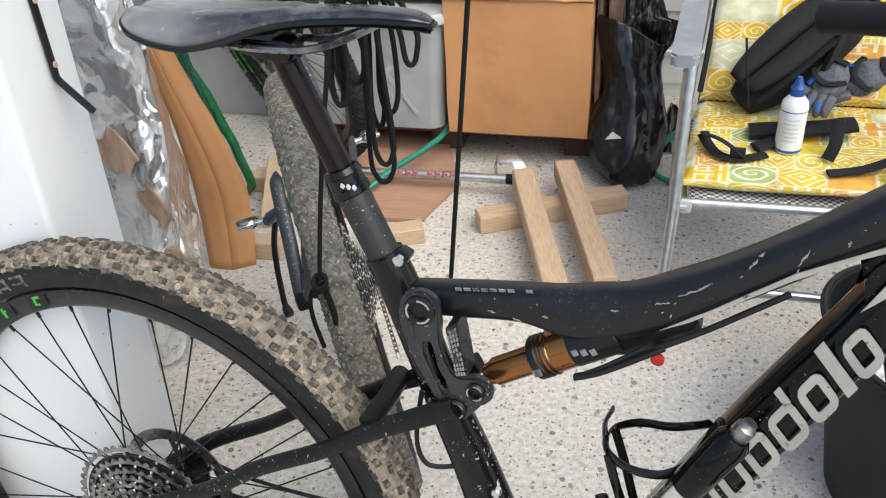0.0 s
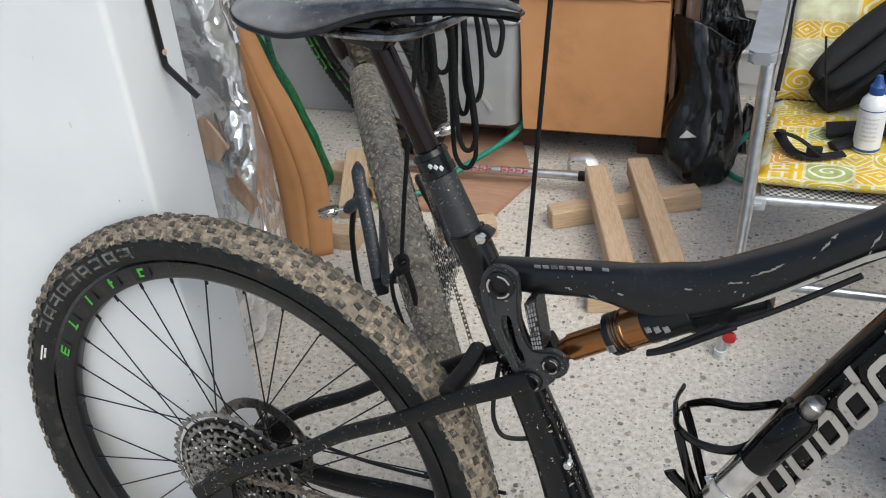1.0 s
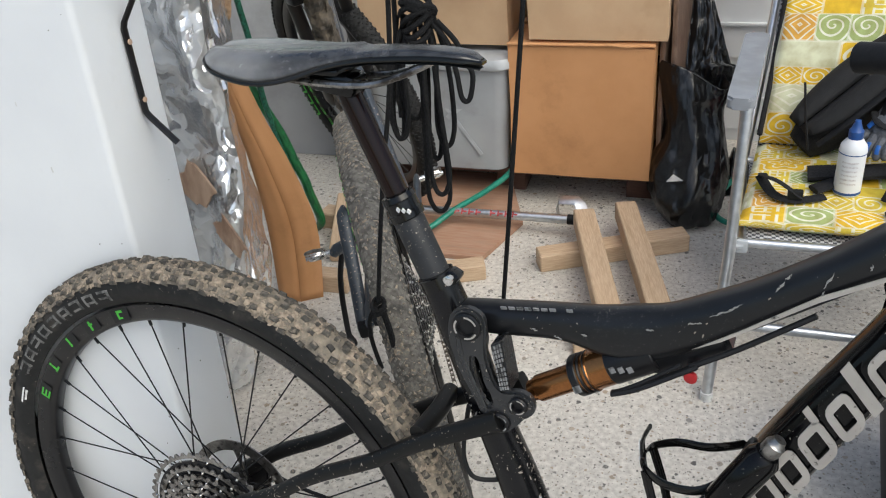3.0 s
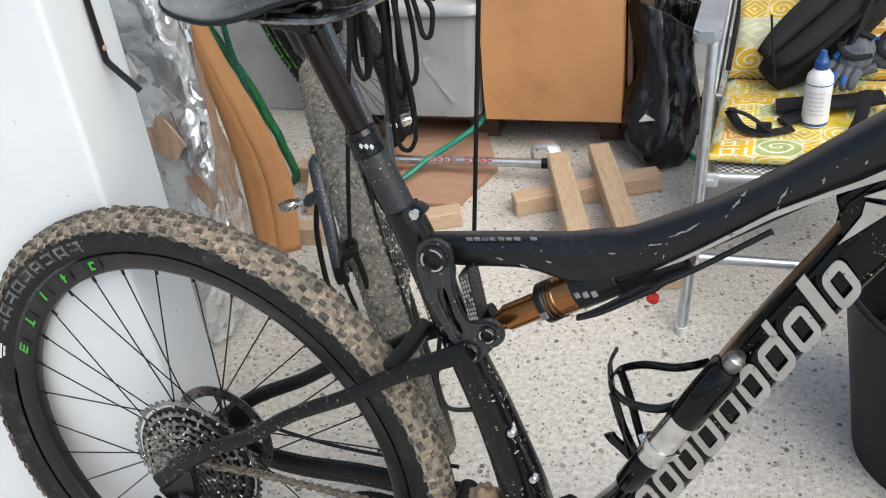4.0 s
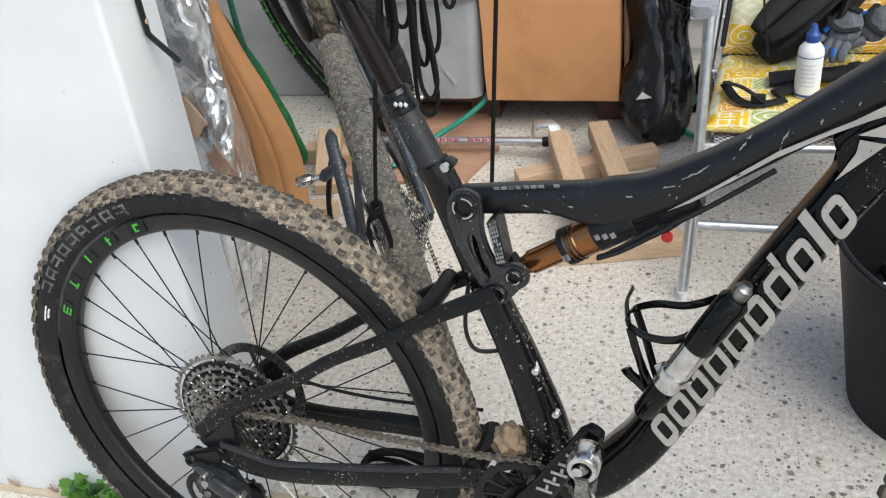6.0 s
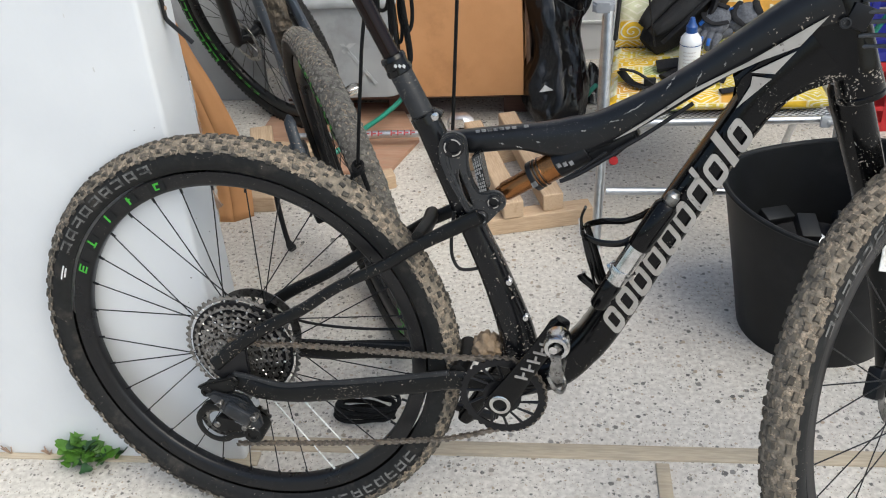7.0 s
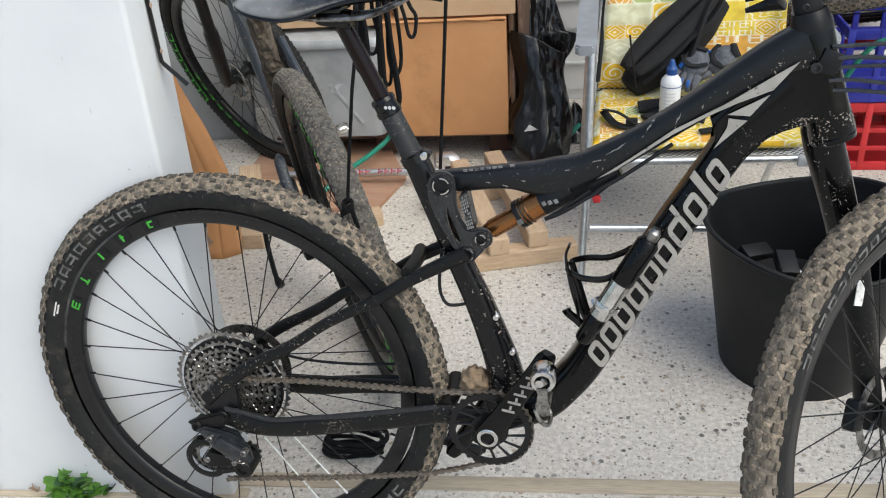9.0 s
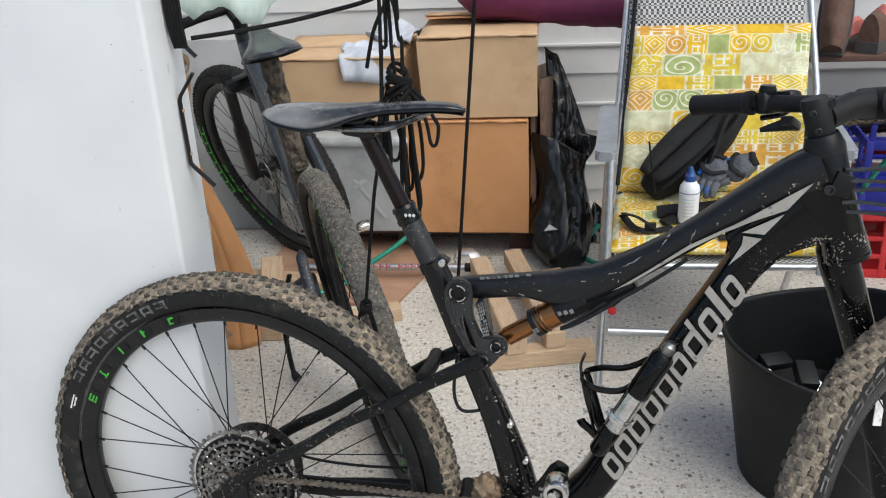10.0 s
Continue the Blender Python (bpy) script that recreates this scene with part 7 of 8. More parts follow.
def pad(name, p00, p10, p01, p11, th, n_u=28, n_v=24, uvo=(0, 0)):
    """A soft slab over four corners, thickest in the middle, with rounded rim."""
    P = [Vector(p) for p in (p00, p10, p01, p11)]
    nrm = (P[1] - P[0]).cross(P[2] - P[0]).normalized()
    def mid(i, j):
        return P[0].lerp(P[1], i).lerp(P[2].lerp(P[3], i), j)
    bm = B()
    uvl = bm.loops.layers.uv.new("UVMap")
    W, H = (P[1] - P[0]).length, (P[2] - P[0]).length
    rings = {}
    def prof(i):
        e = min(i, 1 - i) * 14
        return math.sqrt(max(0.0, 1 - (1 - min(1, e)) ** 2))
    vs = {}
    for s in (1, -1):
        for a in range(n_u + 1):
            for c in range(n_v + 1):
                i, j = a / n_u, c / n_v
                ii, jj = i, j
                h = th / 2 * (0.25 + 0.75 * min(prof(i), prof(j))) + 0.004 * noise.noise(Vector((i * 4, j * 4, th * 50)))
                vs[s, a, c] = bm.verts.new(mid(ii, jj) + nrm * h * s)
    def face(keys, uvk):
        f = bm.faces.new([vs[k] for k in keys])
        for lp, (x, y) in zip(f.loops, uvk):
            lp[uvl].uv = (x, y)
    for a in range(n_u):
        for c in range(n_v):
            q = [(a, c), (a + 1, c), (a + 1, c + 1), (a, c + 1)]
            for s in (1, -1):
                kk = q if s > 0 else q[::-1]
                face([(s, *k) for k in kk], [(uvo[0] + k[0] / n_u * W, uvo[1] + k[1] / n_v * H) for k in kk])
    edge = [(a, 0) for a in range(n_u)] + [(n_u, c) for c in range(n_v)] + [(a, n_v) for a in range(n_u, 0, -1)] + [(0, c) for c in range(n_v, 0, -1)]
    for k in range(len(edge)):
        A, C = edge[k], edge[(k + 1) % len(edge)]
        ua = [(uvo[0] + A[0] / n_u * W, uvo[1] + A[1] / n_v * H - 0.02), (uvo[0] + C[0] / n_u * W, uvo[1] + C[1] / n_v * H - 0.02), (uvo[0] + C[0] / n_u * W, uvo[1] + C[1] / n_v * H), (uvo[0] + A[0] / n_u * W, uvo[1] + A[1] / n_v * H)]
        face([(-1, *A), (-1, *C), (1, *C), (1, *A)], ua)
    return part(name, bm, M_patch, cu, angle=70)


pad("seat_pad", (0.655, 0.985, 0.346), (1.185, 0.985, 0.346), (0.690, 1.345, 0.352), (1.195, 1.345, 0.352), 0.036, uvo=(0.93, 0.31))
pad("back_pad", (0.692, 1.33, 0.372), (1.20, 1.33, 0.372), (0.732, 1.535, 0.803), (1.226, 1.535, 0.800), 0.034, uvo=(0.37, 0.61))

# rucksack, gloves and bottle on the chair
rs = thing("rucksack", "black rucksack with padded mesh back lying on the cushion", "rucksack", ROOM)
RA, RB = Vector((0.772, 1.262, 0.440)), Vector((1.010, 1.368, 0.640))        # its long axis
ru = (RB - RA).normalized()
rn = Vector((-0.45, -0.62, 0.64)).normalized()                             # the padded back faces the room
rn = (rn - ru * rn.dot(ru)).normalized()
rw = ru.cross(rn)


def rs_at(a, b, c):
    return RA + ru * a + rw * b + rn * c


bm = B()
rings = []
for k in range(18):
    f = k / 17
    w = 0.066 * max(0.02, math.sin(math.pi * (0.07 + 0.86 * f))) ** 0.45
    h = 0.06 * max(0.02, math.sin(math.pi * (0.07 + 0.86 * f))) ** 0.5
    ring = []
    for q in range(28):
        t = q * math.tau / 28
        m = 1 + 0.10 * noise.noise(Vector((f * 6, math.cos(t) * 2, math.sin(t) * 2)))
        ring.append(rs_at(-0.02 + 0.34 * f, w * math.copysign(abs(math.cos(t)) ** 0.7, math.cos(t)) * m, -0.055 + h * math.sin(t) * m))
    rings.append(ring)
loft(bm, rings)
part("body", bm, M_fabric, rs, angle=60)
for sgn, nm in ((-1, "back_panel"), (1, "back_panel")):
    bm = B()
    grid(bm, 20, 8, lambda i, j: rs_at(0.0 + 0.30 * i, sgn * (0.004 + 0.056 * j * max(0.0, math.sin(math.pi * (0.08 + 0.84 * i))) ** 0.45), 0.006 + 0.014 * math.sin(math.pi * min(1, max(0, j))) ** 0.6 * math.sin(math.pi * i) ** 0.3))
    bp_ = part(nm, bm, M_netting, rs, "padded black mesh back panel", angle=70)
    bp_.modifiers.new("thickness", "SOLIDIFY").thickness = 0.004
bm = B()
tube(bm, curve([rs_at(0.0, 0.058, 0.0), rs_at(0.08, 0.067, 0.012), rs_at(0.16, 0.068, 0.016), rs_at(0.25, 0.062, 0.012), rs_at(0.31, 0.036, 0.0)], 6), (0.0045, 0.012), 10)
part("piping", bm, M_strap, rs)
for pts, r in (([(0.786, 1.205, 0.420), (0.776, 1.215, 0.48), (0.766, 1.235, 0.556)], (0.0025, 0.013)), ([(0.70, 1.14, 0.385), (0.700, 1.09, 0.405), (0.730, 1.06, 0.408), (0.775, 1.05, 0.380)], (0.003, 0.010)), ([(0.695, 1.13, 0.384), (0.72, 1.07, 0.376), (0.76, 1.05, 0.374), (0.82, 1.07, 0.376)], (0.003, 0.012)), ([(0.80, 1.10, 0.375), (0.83, 1.12, 0.380), (0.87, 1.15, 0.382)], (0.007, 0.018)),
               ([(0.935, 1.07, 0.372), (0.948, 1.09, 0.40), (0.955, 1.14, 0.43)], (0.003, 0.014)), ([(0.79, 1.17, 0.378), (0.84, 1.17, 0.384), (0.92, 1.18, 0.386), (1.00, 1.19, 0.395)], (0.012, 0.030)), ([(0.90, 1.23, 0.42), (0.935, 1.255, 0.50), (0.965, 1.29, 0.58), (1.00, 1.33, 0.64)], (0.010, 0.026)), ([(0.93, 1.015, 0.372), (1.00, 1.03, 0.378), (1.08, 1.06, 0.40)], (0.004, 0.014)), ([(1.04, 1.0, 0.375), (1.055, 1.02, 0.41), (1.07, 1.08, 0.46)], (0.005, 0.016))):
    bm = B()
    tube(bm, curve(pts, 6), r, 10)
    part("strap", bm, M_fabric, rs)
bm = B()
box(bm, (0.762, 1.052, 0.386), (0.03, 0.012, 0.022), bevel=0.003)
part("buckle", bm, M_strap, rs)


def glove(c, yaw, seed, size=1.0):
    """A limp glove: a creased palm, fingers that hang down, black trim and blue tabs."""
    rnd = random.Random(seed)
    M = Matrix.Translation(c) @ Matrix((rw, ru, rn)).transposed().to_4x4() @ pose(0, 0, 0, 0, 0, yaw) @ Matrix.Scale(size, 4)
    bm = B()
    bmesh.ops.create_icosphere(bm, subdivisions=4, radius=1)
    for v in bm.verts:
        q = v.co.copy()
        fold = 0.16 * noise.noise(q * 2.2 + Vector((seed, 0, 0))) + 0.07 * noise.noise(Vector((q.x * 7, q.y * 3, seed)))
        v.co = M @ Vector((0.036 * q.x * (1 + fold), 0.046 * q.y * (1 + fold), 0.020 * q.z * (1 + 2 * fold)))
    gl = solo("cycling_glove", bm, M_greyfabric, "grey and blue cycling glove lying on a rucksack", "glove", ROOM, group="pair of gloves", angle=80)
    for q in range(4):
        x = -0.027 + 0.018 * q
        bend = rnd.uniform(-0.010, 0.010)
        L = 0.046 - 0.007 * abs(q - 1.4)
        line = curve([Vector((x, -0.034, 0.002)), Vector((x * 1.2 + bend * 0.5, -0.038 - L * 0.6, 0.006)), Vector((x * 1.3 + bend, -0.038 - L, -0.006))], 4)
        bm = B()
        tube(bm, [M @ v for v in line], [0.0105, 0.0105, 0.0100, 0.0105, 0.0100, 0.0095, 0.0090, 0.0080, 0.0050], 10)
        part("finger", bm, M_greyfabric, gl)
        if q in (1, 2):
            bm = B()
            tube(bm, [M @ (v + Vector((0.002, 0, 0.0095))) for v in line[3:7]], (0.0022, 0.0045), 8)
            part("blue_trim", bm, M_blue, gl, "bright blue finger trim")
    for pts, r, m_, nm in (([(-0.038, 0.010, 0.008), (-0.016, -0.012, 0.0205), (0.010, -0.016, 0.0205), (0.036, 0.004, 0.009)], (0.003, 0.008), M_fabric, "palm_band"), ([(-0.024, 0.042, 0.002), (-0.006, 0.040, 0.012), (0.018, 0.040, 0.008)], (0.006, 0.010), M_fabric, "cuff"), ([(-0.030, -0.026, 0.012), (-0.022, -0.010, 0.017)], (0.004, 0.009), M_blue, "blue_tab")):
        bm = B()
        tube(bm, curve([M @ Vector(v) for v in pts], 4), r, 10)
        part(nm, bm, m_, gl, "blue pull tab" if nm == "blue_tab" else "")


glove(Vector((0.940, 1.225, 0.475)), 20, 1)
glove(Vector((1.008, 1.235, 0.480)), -25, 2, 1.05)
bt = thing("squeeze_bottle", "small white squeeze bottle with blue cap on the cushion", "bottle", ROOM @ pose(0.864, 1.115, 0.367) @ Matrix.Diagonal((0.92, 0.92, 0.72, 1)))
bm = B()
lathe(bm, [(0.0, 0), (0.026, 0), (0.029, 0.004), (0.029, 0.025), (0.0285, 0.08), (0.029, 0.135), (0.027, 0.150), (0.018, 0.165), (0.013, 0.172), (0.013, 0.178)], 32)
part("body", bm, M_bottle, bt)
bm = B()
lathe(bm, [(0.0152, 0.170), (0.0155, 0.192), (0.012, 0.197), (0.008, 0.212), (0.006, 0.222), (0, 0.223)], 28)
part("cap", bm, M_cap, bt, "dark blue screw cap")
bm = B()
lathe(bm, [(0.0294, 0.006), (0.0294, 0.014)], 32, cap=False)
lathe(bm, [(0.0294, 0.128), (0.0294, 0.131)], 32, cap=False)
part("label_band", bm, M_cap, bt, "thin blue label band")
bm = B()
for k in range(6):
    a = radians(-100)
    grid(bm, 8, 1, lambda i, j: Vector((0.0295 * math.cos(a - 0.6 + 1.2 * i), 0.0295 * math.sin(a - 0.6 + 1.2 * i), 0.040 + 0.013 * k + 0.005 * j)))
part("print", bm, mat("pale_print", (0.45, 0.42, 0.45), 0.5, scale=300, col2=(0.7, 0.7, 0.7)), bt, "fine unreadable print")

# ---- bin ----
bn = thing("flexible_bin", "black rubber trug with odds and ends inside", "bin", ROOM @ pose(1.100, 0.578, 0))
bm = B()
def trug(r_add, z0, z1):
    rings = []
    for k in range(11):
        f = k / 10
        z = z0 + (z1 - z0) * f
        ring = []
        for q in range(56):
            t = q * math.tau / 56
            r = (0.162 + 0.050 * f + r_add) * (1 + 0.05 * f * math.cos(2 * t + 0.5))
            dz = 0.018 * f * math.cos(2 * t - 0.9) - 0.034 * f * max(0.0, math.cos(t - 4.1)) ** 1.5
            ring.append((r * math.cos(t), r * math.sin(t), z + dz))
        rings.append(ring)
    return rings
loft(bm, trug(0, 0.0, 0.36) + trug(-0.006, 0.012, 0.358)[::-1])
part("tub", bm, M_bin, bn)
bm = B()
tube(bm, trug(0.001, 0, 0.36)[-1], 0.006, 8, closed=True)
part("rim", bm, M_bin, bn)
for k in range(14):
    rnd = random.Random(k)
    bm = B()
    box(bm, (0, 0, 0), (rnd.uniform(0.03, 0.11), rnd.uniform(0.02, 0.06), rnd.uniform(0.012, 0.03)), bevel=0.004)
    col = M_alu if k in (3, 9) else (M_red if k == 6 else (M_white_print if k == 7 else M_bin))
    solo("bin_item", bm, col, "small dark part lying in the trug", "clutter", ROOM @ pose(1.06 + rnd.uniform(-0.09, 0.11), 0.58 + rnd.uniform(-0.09, 0.12), 0.17 + 0.006 * k, rnd.uniform(-30, 30), rnd.uniform(-30, 30), rnd.uniform(0, 180)), group="odds and ends in the trug")
bm = B()
lathe(bm, [(0.0, 0.0), (0.14, 0.0), (0.15, 0.14), (0.12, 0.165), (0.0, 0.17)], 32)
solo("bin_filling", bm, M_fabric, "dark cloth heap filling the trug", "cloth", ROOM @ pose(1.09, 0.60, 0.013))

# ---- crates ----
def crate(m, material, label):
    cr = thing("crate", label, "crate", m, group="stacked crates")
    w, d, h = 0.36, 0.28, 0.225
    for s in (-1, 1):
        for k, z in enumerate((0.015, 0.075, 0.135, 0.21)):
            hh = 0.03 if k in (0, 3) else 0.016
            bm = B()
            box(bm, (0, s * d / 2, z), (w, 0.008, hh), bevel=0.002)
            part("rail", bm, material, cr)
            bm = B()
            box(bm, (s * w / 2, 0, z), (0.008, d, hh), bevel=0.002)
            part("rail", bm, material, cr)
        for x in (-0.176, -0.088, 0.0, 0.088, 0.176):
            bm = B()
            box(bm, (x, s * d / 2, h / 2), (0.02, 0.011, h), bevel=0.002)
            part("upright", bm, material, cr)
        for y in (-0.07, 0.07):
            bm = B()
            box(bm, (s * w / 2, y, h / 2), (0.011, 0.02, h), bevel=0.002)
            part("upright", bm, material, cr)
    bm = B()
    box(bm, (0, 0, 0.006), (w, d, 0.008))
    part("base", bm, material, cr)
    return cr


crate(ROOM @ pose(1.62, 1.66, 0, 0, 0, -3), M_crate_r, "red plastic crate standing on the floor")
crate(ROOM @ pose(1.615, 1.66, 0.228, 0, 0, -2), M_crate_b, "blue plastic crate stacked on a red one")
crate(ROOM @ pose(1.61, 1.97, 0.0, 0, 0, 1), M_crate_r, "red plastic crate against the wall")
# spare tyre on the crates, with shoes
ty = thing("spare_wheel", "spare bicycle wheel with knobbly tyre lying on the crates", "wheel", ROOM @ pose(1.60, 1.62, 0.50, 68, 6, 25))
wheel(ty, "rim", Matrix(), 0, TRAIL_ROWS, 96, seed=11)


def shoe(m, label):
    sh = thing("shoe", label, "shoe", m, group="pair of trainers")
    def foot(f, t, s=1.0):
        w = 0.044 * math.sin(math.pi * (0.16 + 0.74 * f)) ** 0.5
        h = (0.085 - 0.045 * f) if f > 0.3 else 0.09
        return Vector((0.27 * f, w * math.cos(t) * s, 0.03 + max(0, math.sin(t)) * h * s))
    bm = B()
    loft(bm, [[foot(0.02 + 0.96 * k / 14, q * math.tau / 20) for q in range(20)] for k in range(15)])
    part("upper", bm, M_shoe, sh, angle=60)
    bm = B()
    loft(bm, [[Vector((0.27 * f - 0.004, 0.05 * math.sin(math.pi * (0.14 + 0.76 * f)) ** 0.5 * c, z)) for c, z in ((-1, 0.0), (-1.04, 0.015), (-0.98, 0.034), (0.98, 0.034), (1.04, 0.015), (1, 0.0))] for f in [k / 12 for k in range(13)]])
    part("sole", bm, M_sole, sh, "dark rubber sole")
    return sh


bm = B()
box(bm, (1.50, 1.93, 0.635), (0.60, 0.30, 0.02), bevel=0.003)
sv2 = solo("shelf_board", bm, M_darkwood, "dark shelf board on the crates", "shelf", ROOM)
for u in (1.23, 1.77):
    bm = B()
    box(bm, (u, 1.95, 0.31), (0.03, 0.26, 0.62), bevel=0.003)
    part("shelf_leg", bm, M_darkwood, sv2)
shoe(ROOM @ pose(1.36, 1.78, 0.645, 0, -64, 75), "brown suede trainer leaning upright on the shelf")
shoe(ROOM @ pose(1.47, 1.80, 0.646, 0, 0, 60), "brown suede trainer on the shelf")
cloth("cloth", "salmon-coloured cloth on the shelf", ROOM @ pose(1.55, 1.95, 0.66), 0.26, 0.18, M_pink, 0.06, 4)

# purple bag lying on the boxes
bm = B()
rings = []
for k in range(20):
    f = k / 19
    r = 0.085 * min(1, math.sin(math.pi * (0.06 + 0.88 * f)) * 2.2)
    c = Vector((0.19 + 0.60 * f, 1.86, 0.865 - 0.055 * f))
    rings.append([c + Vector((0, 1.2 * r * math.cos(t) * (1 + 0.1 * noise.noise(Vector((f * 6, math.cos(t) * 2, 1)))), r * math.sin(t) * (1 + 0.12 * noise.noise(Vector((f * 9, math.sin(t) * 2, 4)))))) for t in [q * math.tau / 24 for q in range(24)]])
loft(bm, rings)
solo("kit_bag", bm, M_purple, "long purple fabric bag resting on a cardboard box and chair", "bag", ROOM, angle=70)

# ---- by the white wall ----
def cleat(z0, label):
    """A flat bar bent out at both ends, screwed to the wall's end face."""
    bm = B()
    u = -0.090 + 0.023 * z0 + 0.003
    pts = [(u + 0.034, 0.188, z0 - 0.093), (u + 0.004, 0.186, z0 - 0.058), (u + 0.001, 0.185, z0 - 0.052), (u + 0.001, 0.185, z0 + 0.052), (u + 0.004, 0.185, z0 + 0.060), (u + 0.030, 0.184, z0 + 0.095)]
    tube(bm, pts, (0.0055, 0.0028), 10, side=(0, 1, 0))
    ob = solo("rope_cleat", bm, M_black, label, "hook", ROOM, group="cleats on the wall's end")
    for dz in (-0.036, 0.036):
        bm = B()
        lathe(bm, [(0.0035, 0), (0.0035, 0.0015), (0, 0.002)], 12, pose(u + 0.0038, 0.185, z0 + dz, 0, 90, 0))
        part("screw", bm, M_brick, ob, "rusty screw head")


cleat(0.937, "bent black metal cleat screwed to the white wall")
cleat(1.150, "bent black metal cleat holding a cord on the white wall")
# cord wound on the upper cleat
bm = B()
for k in range(5):
    tube(bm, curve([(-0.055 + 0.004 * k, 0.185, 1.072), (-0.058 + 0.005 * k, 0.18, 1.12), (-0.056 + 0.005 * k, 0.182, 1.25), (-0.05 + 0.004 * k, 0.19, 1.40)], 6), 0.0036, 8)
solo("wound_cord", bm, M_rope, "black cord wound on the upper cleat", "cord", ROOM)

# foil insulation behind the wall
FOIL = [(0.02, -0.387, 0.646, -0.352, 0.668), (0.12, -0.339, 0.654, -0.314, 0.714), (0.22, -0.299, 0.661, -0.321, 0.784), (0.32, -0.293, 0.669, -0.345, 0.846), (0.42, -0.281, 0.676, -0.372, 0.876), (0.5, -0.264, 0.682, -0.396, 0.9), (0.58, -0.267, 0.689, -0.425, 0.924), (0.65, -0.271, 0.694, -0.429, 0.932), (0.72, -0.279, 0.699, -0.391, 0.936), (0.8, -0.295, 0.705, -0.388, 0.94), (0.9, -0.289, 0.713, -0.389, 0.945), (1, -0.289, 0.72, -0.389, 0.95), (1.15, -0.289, 0.731, -0.389, 0.95), (1.5, -0.289, 0.758, -0.389, 0.95)]          # height, then the fold and the torn edge


def crumple(p):
    """Flat facets between sharp creases, at two sizes."""
    h, a = 0.0, 0.022
    for f in (1.7, 4.3):
        d = noise.voronoi(p * f + Vector((f, 3.1, 0)))[0]
        h += a * (d[1] - d[0]) * 0.8 + 0.5 * a * noise.noise(p * f * 1.3)
        a *= 0.42
    return h


def foil_row(z):
    for a, b in zip(FOIL, FOIL[1:]):
        if z <= b[0]:
            f = (z - a[0]) / (b[0] - a[0])
            return [p + (q - p) * f for p, q in zip(a, b)]
    return list(FOIL[-1])


def foil(i, j):
    z = 0.02 + 1.48 * j
    z_, fx, fy, ex, ey = foil_row(z)
    left = Vector((-0.66, 0.615 + 0.08 * z, z))
    fold, edge = Vector((fx, fy - 0.012, z)), Vector((ex + 0.010 * noise.noise(Vector((z * 17, 0, 4))), ey, z))
    if i < 0.70:
        p = left.lerp(fold, i / 0.70)
    else:
        p = fold.lerp(edge, (i - 0.70) / 0.30)
    soft = math.exp(-((i - 0.70) / 0.05) ** 2)
    p += Vector((-0.012, 0.014, 0)) * soft + Vector((0.004, -0.020, 0)) * math.exp(-((i - 0.63) / 0.045) ** 2)
    q = Vector((i * 0.42, z * 0.9, 1.5))
    b = crumple(q * 3.0) * (1.0 if i < 0.66 else 0.5)
    s = 0.003 * noise.noise(q * 60)
    return p + Vector((-0.2 * b, -1.0 * b + s, s))


bm = B()
grid(bm, 90, 230, foil)
fo2 = solo("foil_insulation", bm, M_foil, "crinkled torn foil insulation sheet hanging behind the white wall", "insulation", ROOM, angle=24)
fo2.modifiers.new("thickness", "SOLIDIFY").thickness = 0.003
rnd = random.Random(9)
# torn places that bare the fibre: centre, half length, half width, slope
for x, z, w, h, tw in ((-0.352, 0.530, 0.048, 0.029, -52), (-0.298, 0.424, 0.046, 0.019, -55), (-0.272, 0.312, 0.034, 0.022, -60), (-0.33, 0.93, 0.03, 0.02, 40)):
    bm = B()
    n = 20
    o = []
    for k in range(n):
        a = k * math.tau / n
        r = 0.95 + 0.45 * noise.noise(Vector((math.cos(a) * 1.8, math.sin(a) * 1.8, x * 50))) + rnd.uniform(-0.10, 0.10)
        o.append((w * r * math.copysign(abs(math.cos(a)) ** 0.45, math.cos(a)), h * r * math.copysign(abs(math.sin(a)) ** 0.45, math.sin(a))))
    y = 0.600 + 0.085 * z
    slab(bm, o, 0.006, pose(x, y, z, 85, 0, 0) @ pose(0, 0, 0, 0, 0, tw), bevel=0.002)
    part("torn_patch", bm, M_backing, fo2, "torn patch baring brown fibre")
for k in range(26):                       # fibre tufts hanging from the torn edge
    bm = B()
    z = 0.80 + 0.012 * k + rnd.uniform(-0.01, 0.01)
    z_, fx, fy, ex, ey = foil_row(z)
    p = Vector((ex + rnd.uniform(-0.012, 0.010), ey - 0.012, z))
    tube(bm, curve([p, p + Vector((rnd.uniform(-0.006, 0.012), 0.0, -0.02)), p + Vector((rnd.uniform(-0.01, 0.02), -0.004, -0.045 - rnd.uniform(0, 0.03)))], 4), [0.006, 0.0085, 0.009, 0.008, 0.006, 0.004, 0.003, 0.002, 0.001][:9], 7)
    part("fibre_tuft", bm, M_tuft, fo2)

# folded strip of tan card leaning in the corner
L = [(-0.463, 0.960, 0.658), (-0.452, 0.980, 0.507), (-0.448, 1.000, 0.388), (-0.449, 1.020, 0.220), (-0.455, 1.020, 0.000)]
Rr = [(-0.450, 0.962, 0.666), (-0.426, 0.982, 0.513), (-0.405, 1.002, 0.391), (-0.386, 1.022, 0.214), (-0.395, 1.017, 0.000)]
Bk = [(-0.439, 1.000, 0.673), (-0.404, 1.020, 0.517), (-0.369, 1.040, 0.393), (-0.335, 1.060, 0.209), (-0.345, 1.050, 0.000)]
cd = thing("folded_card", "folded strip of tan cardboard leaning in the corner", "cardboard", ROOM)
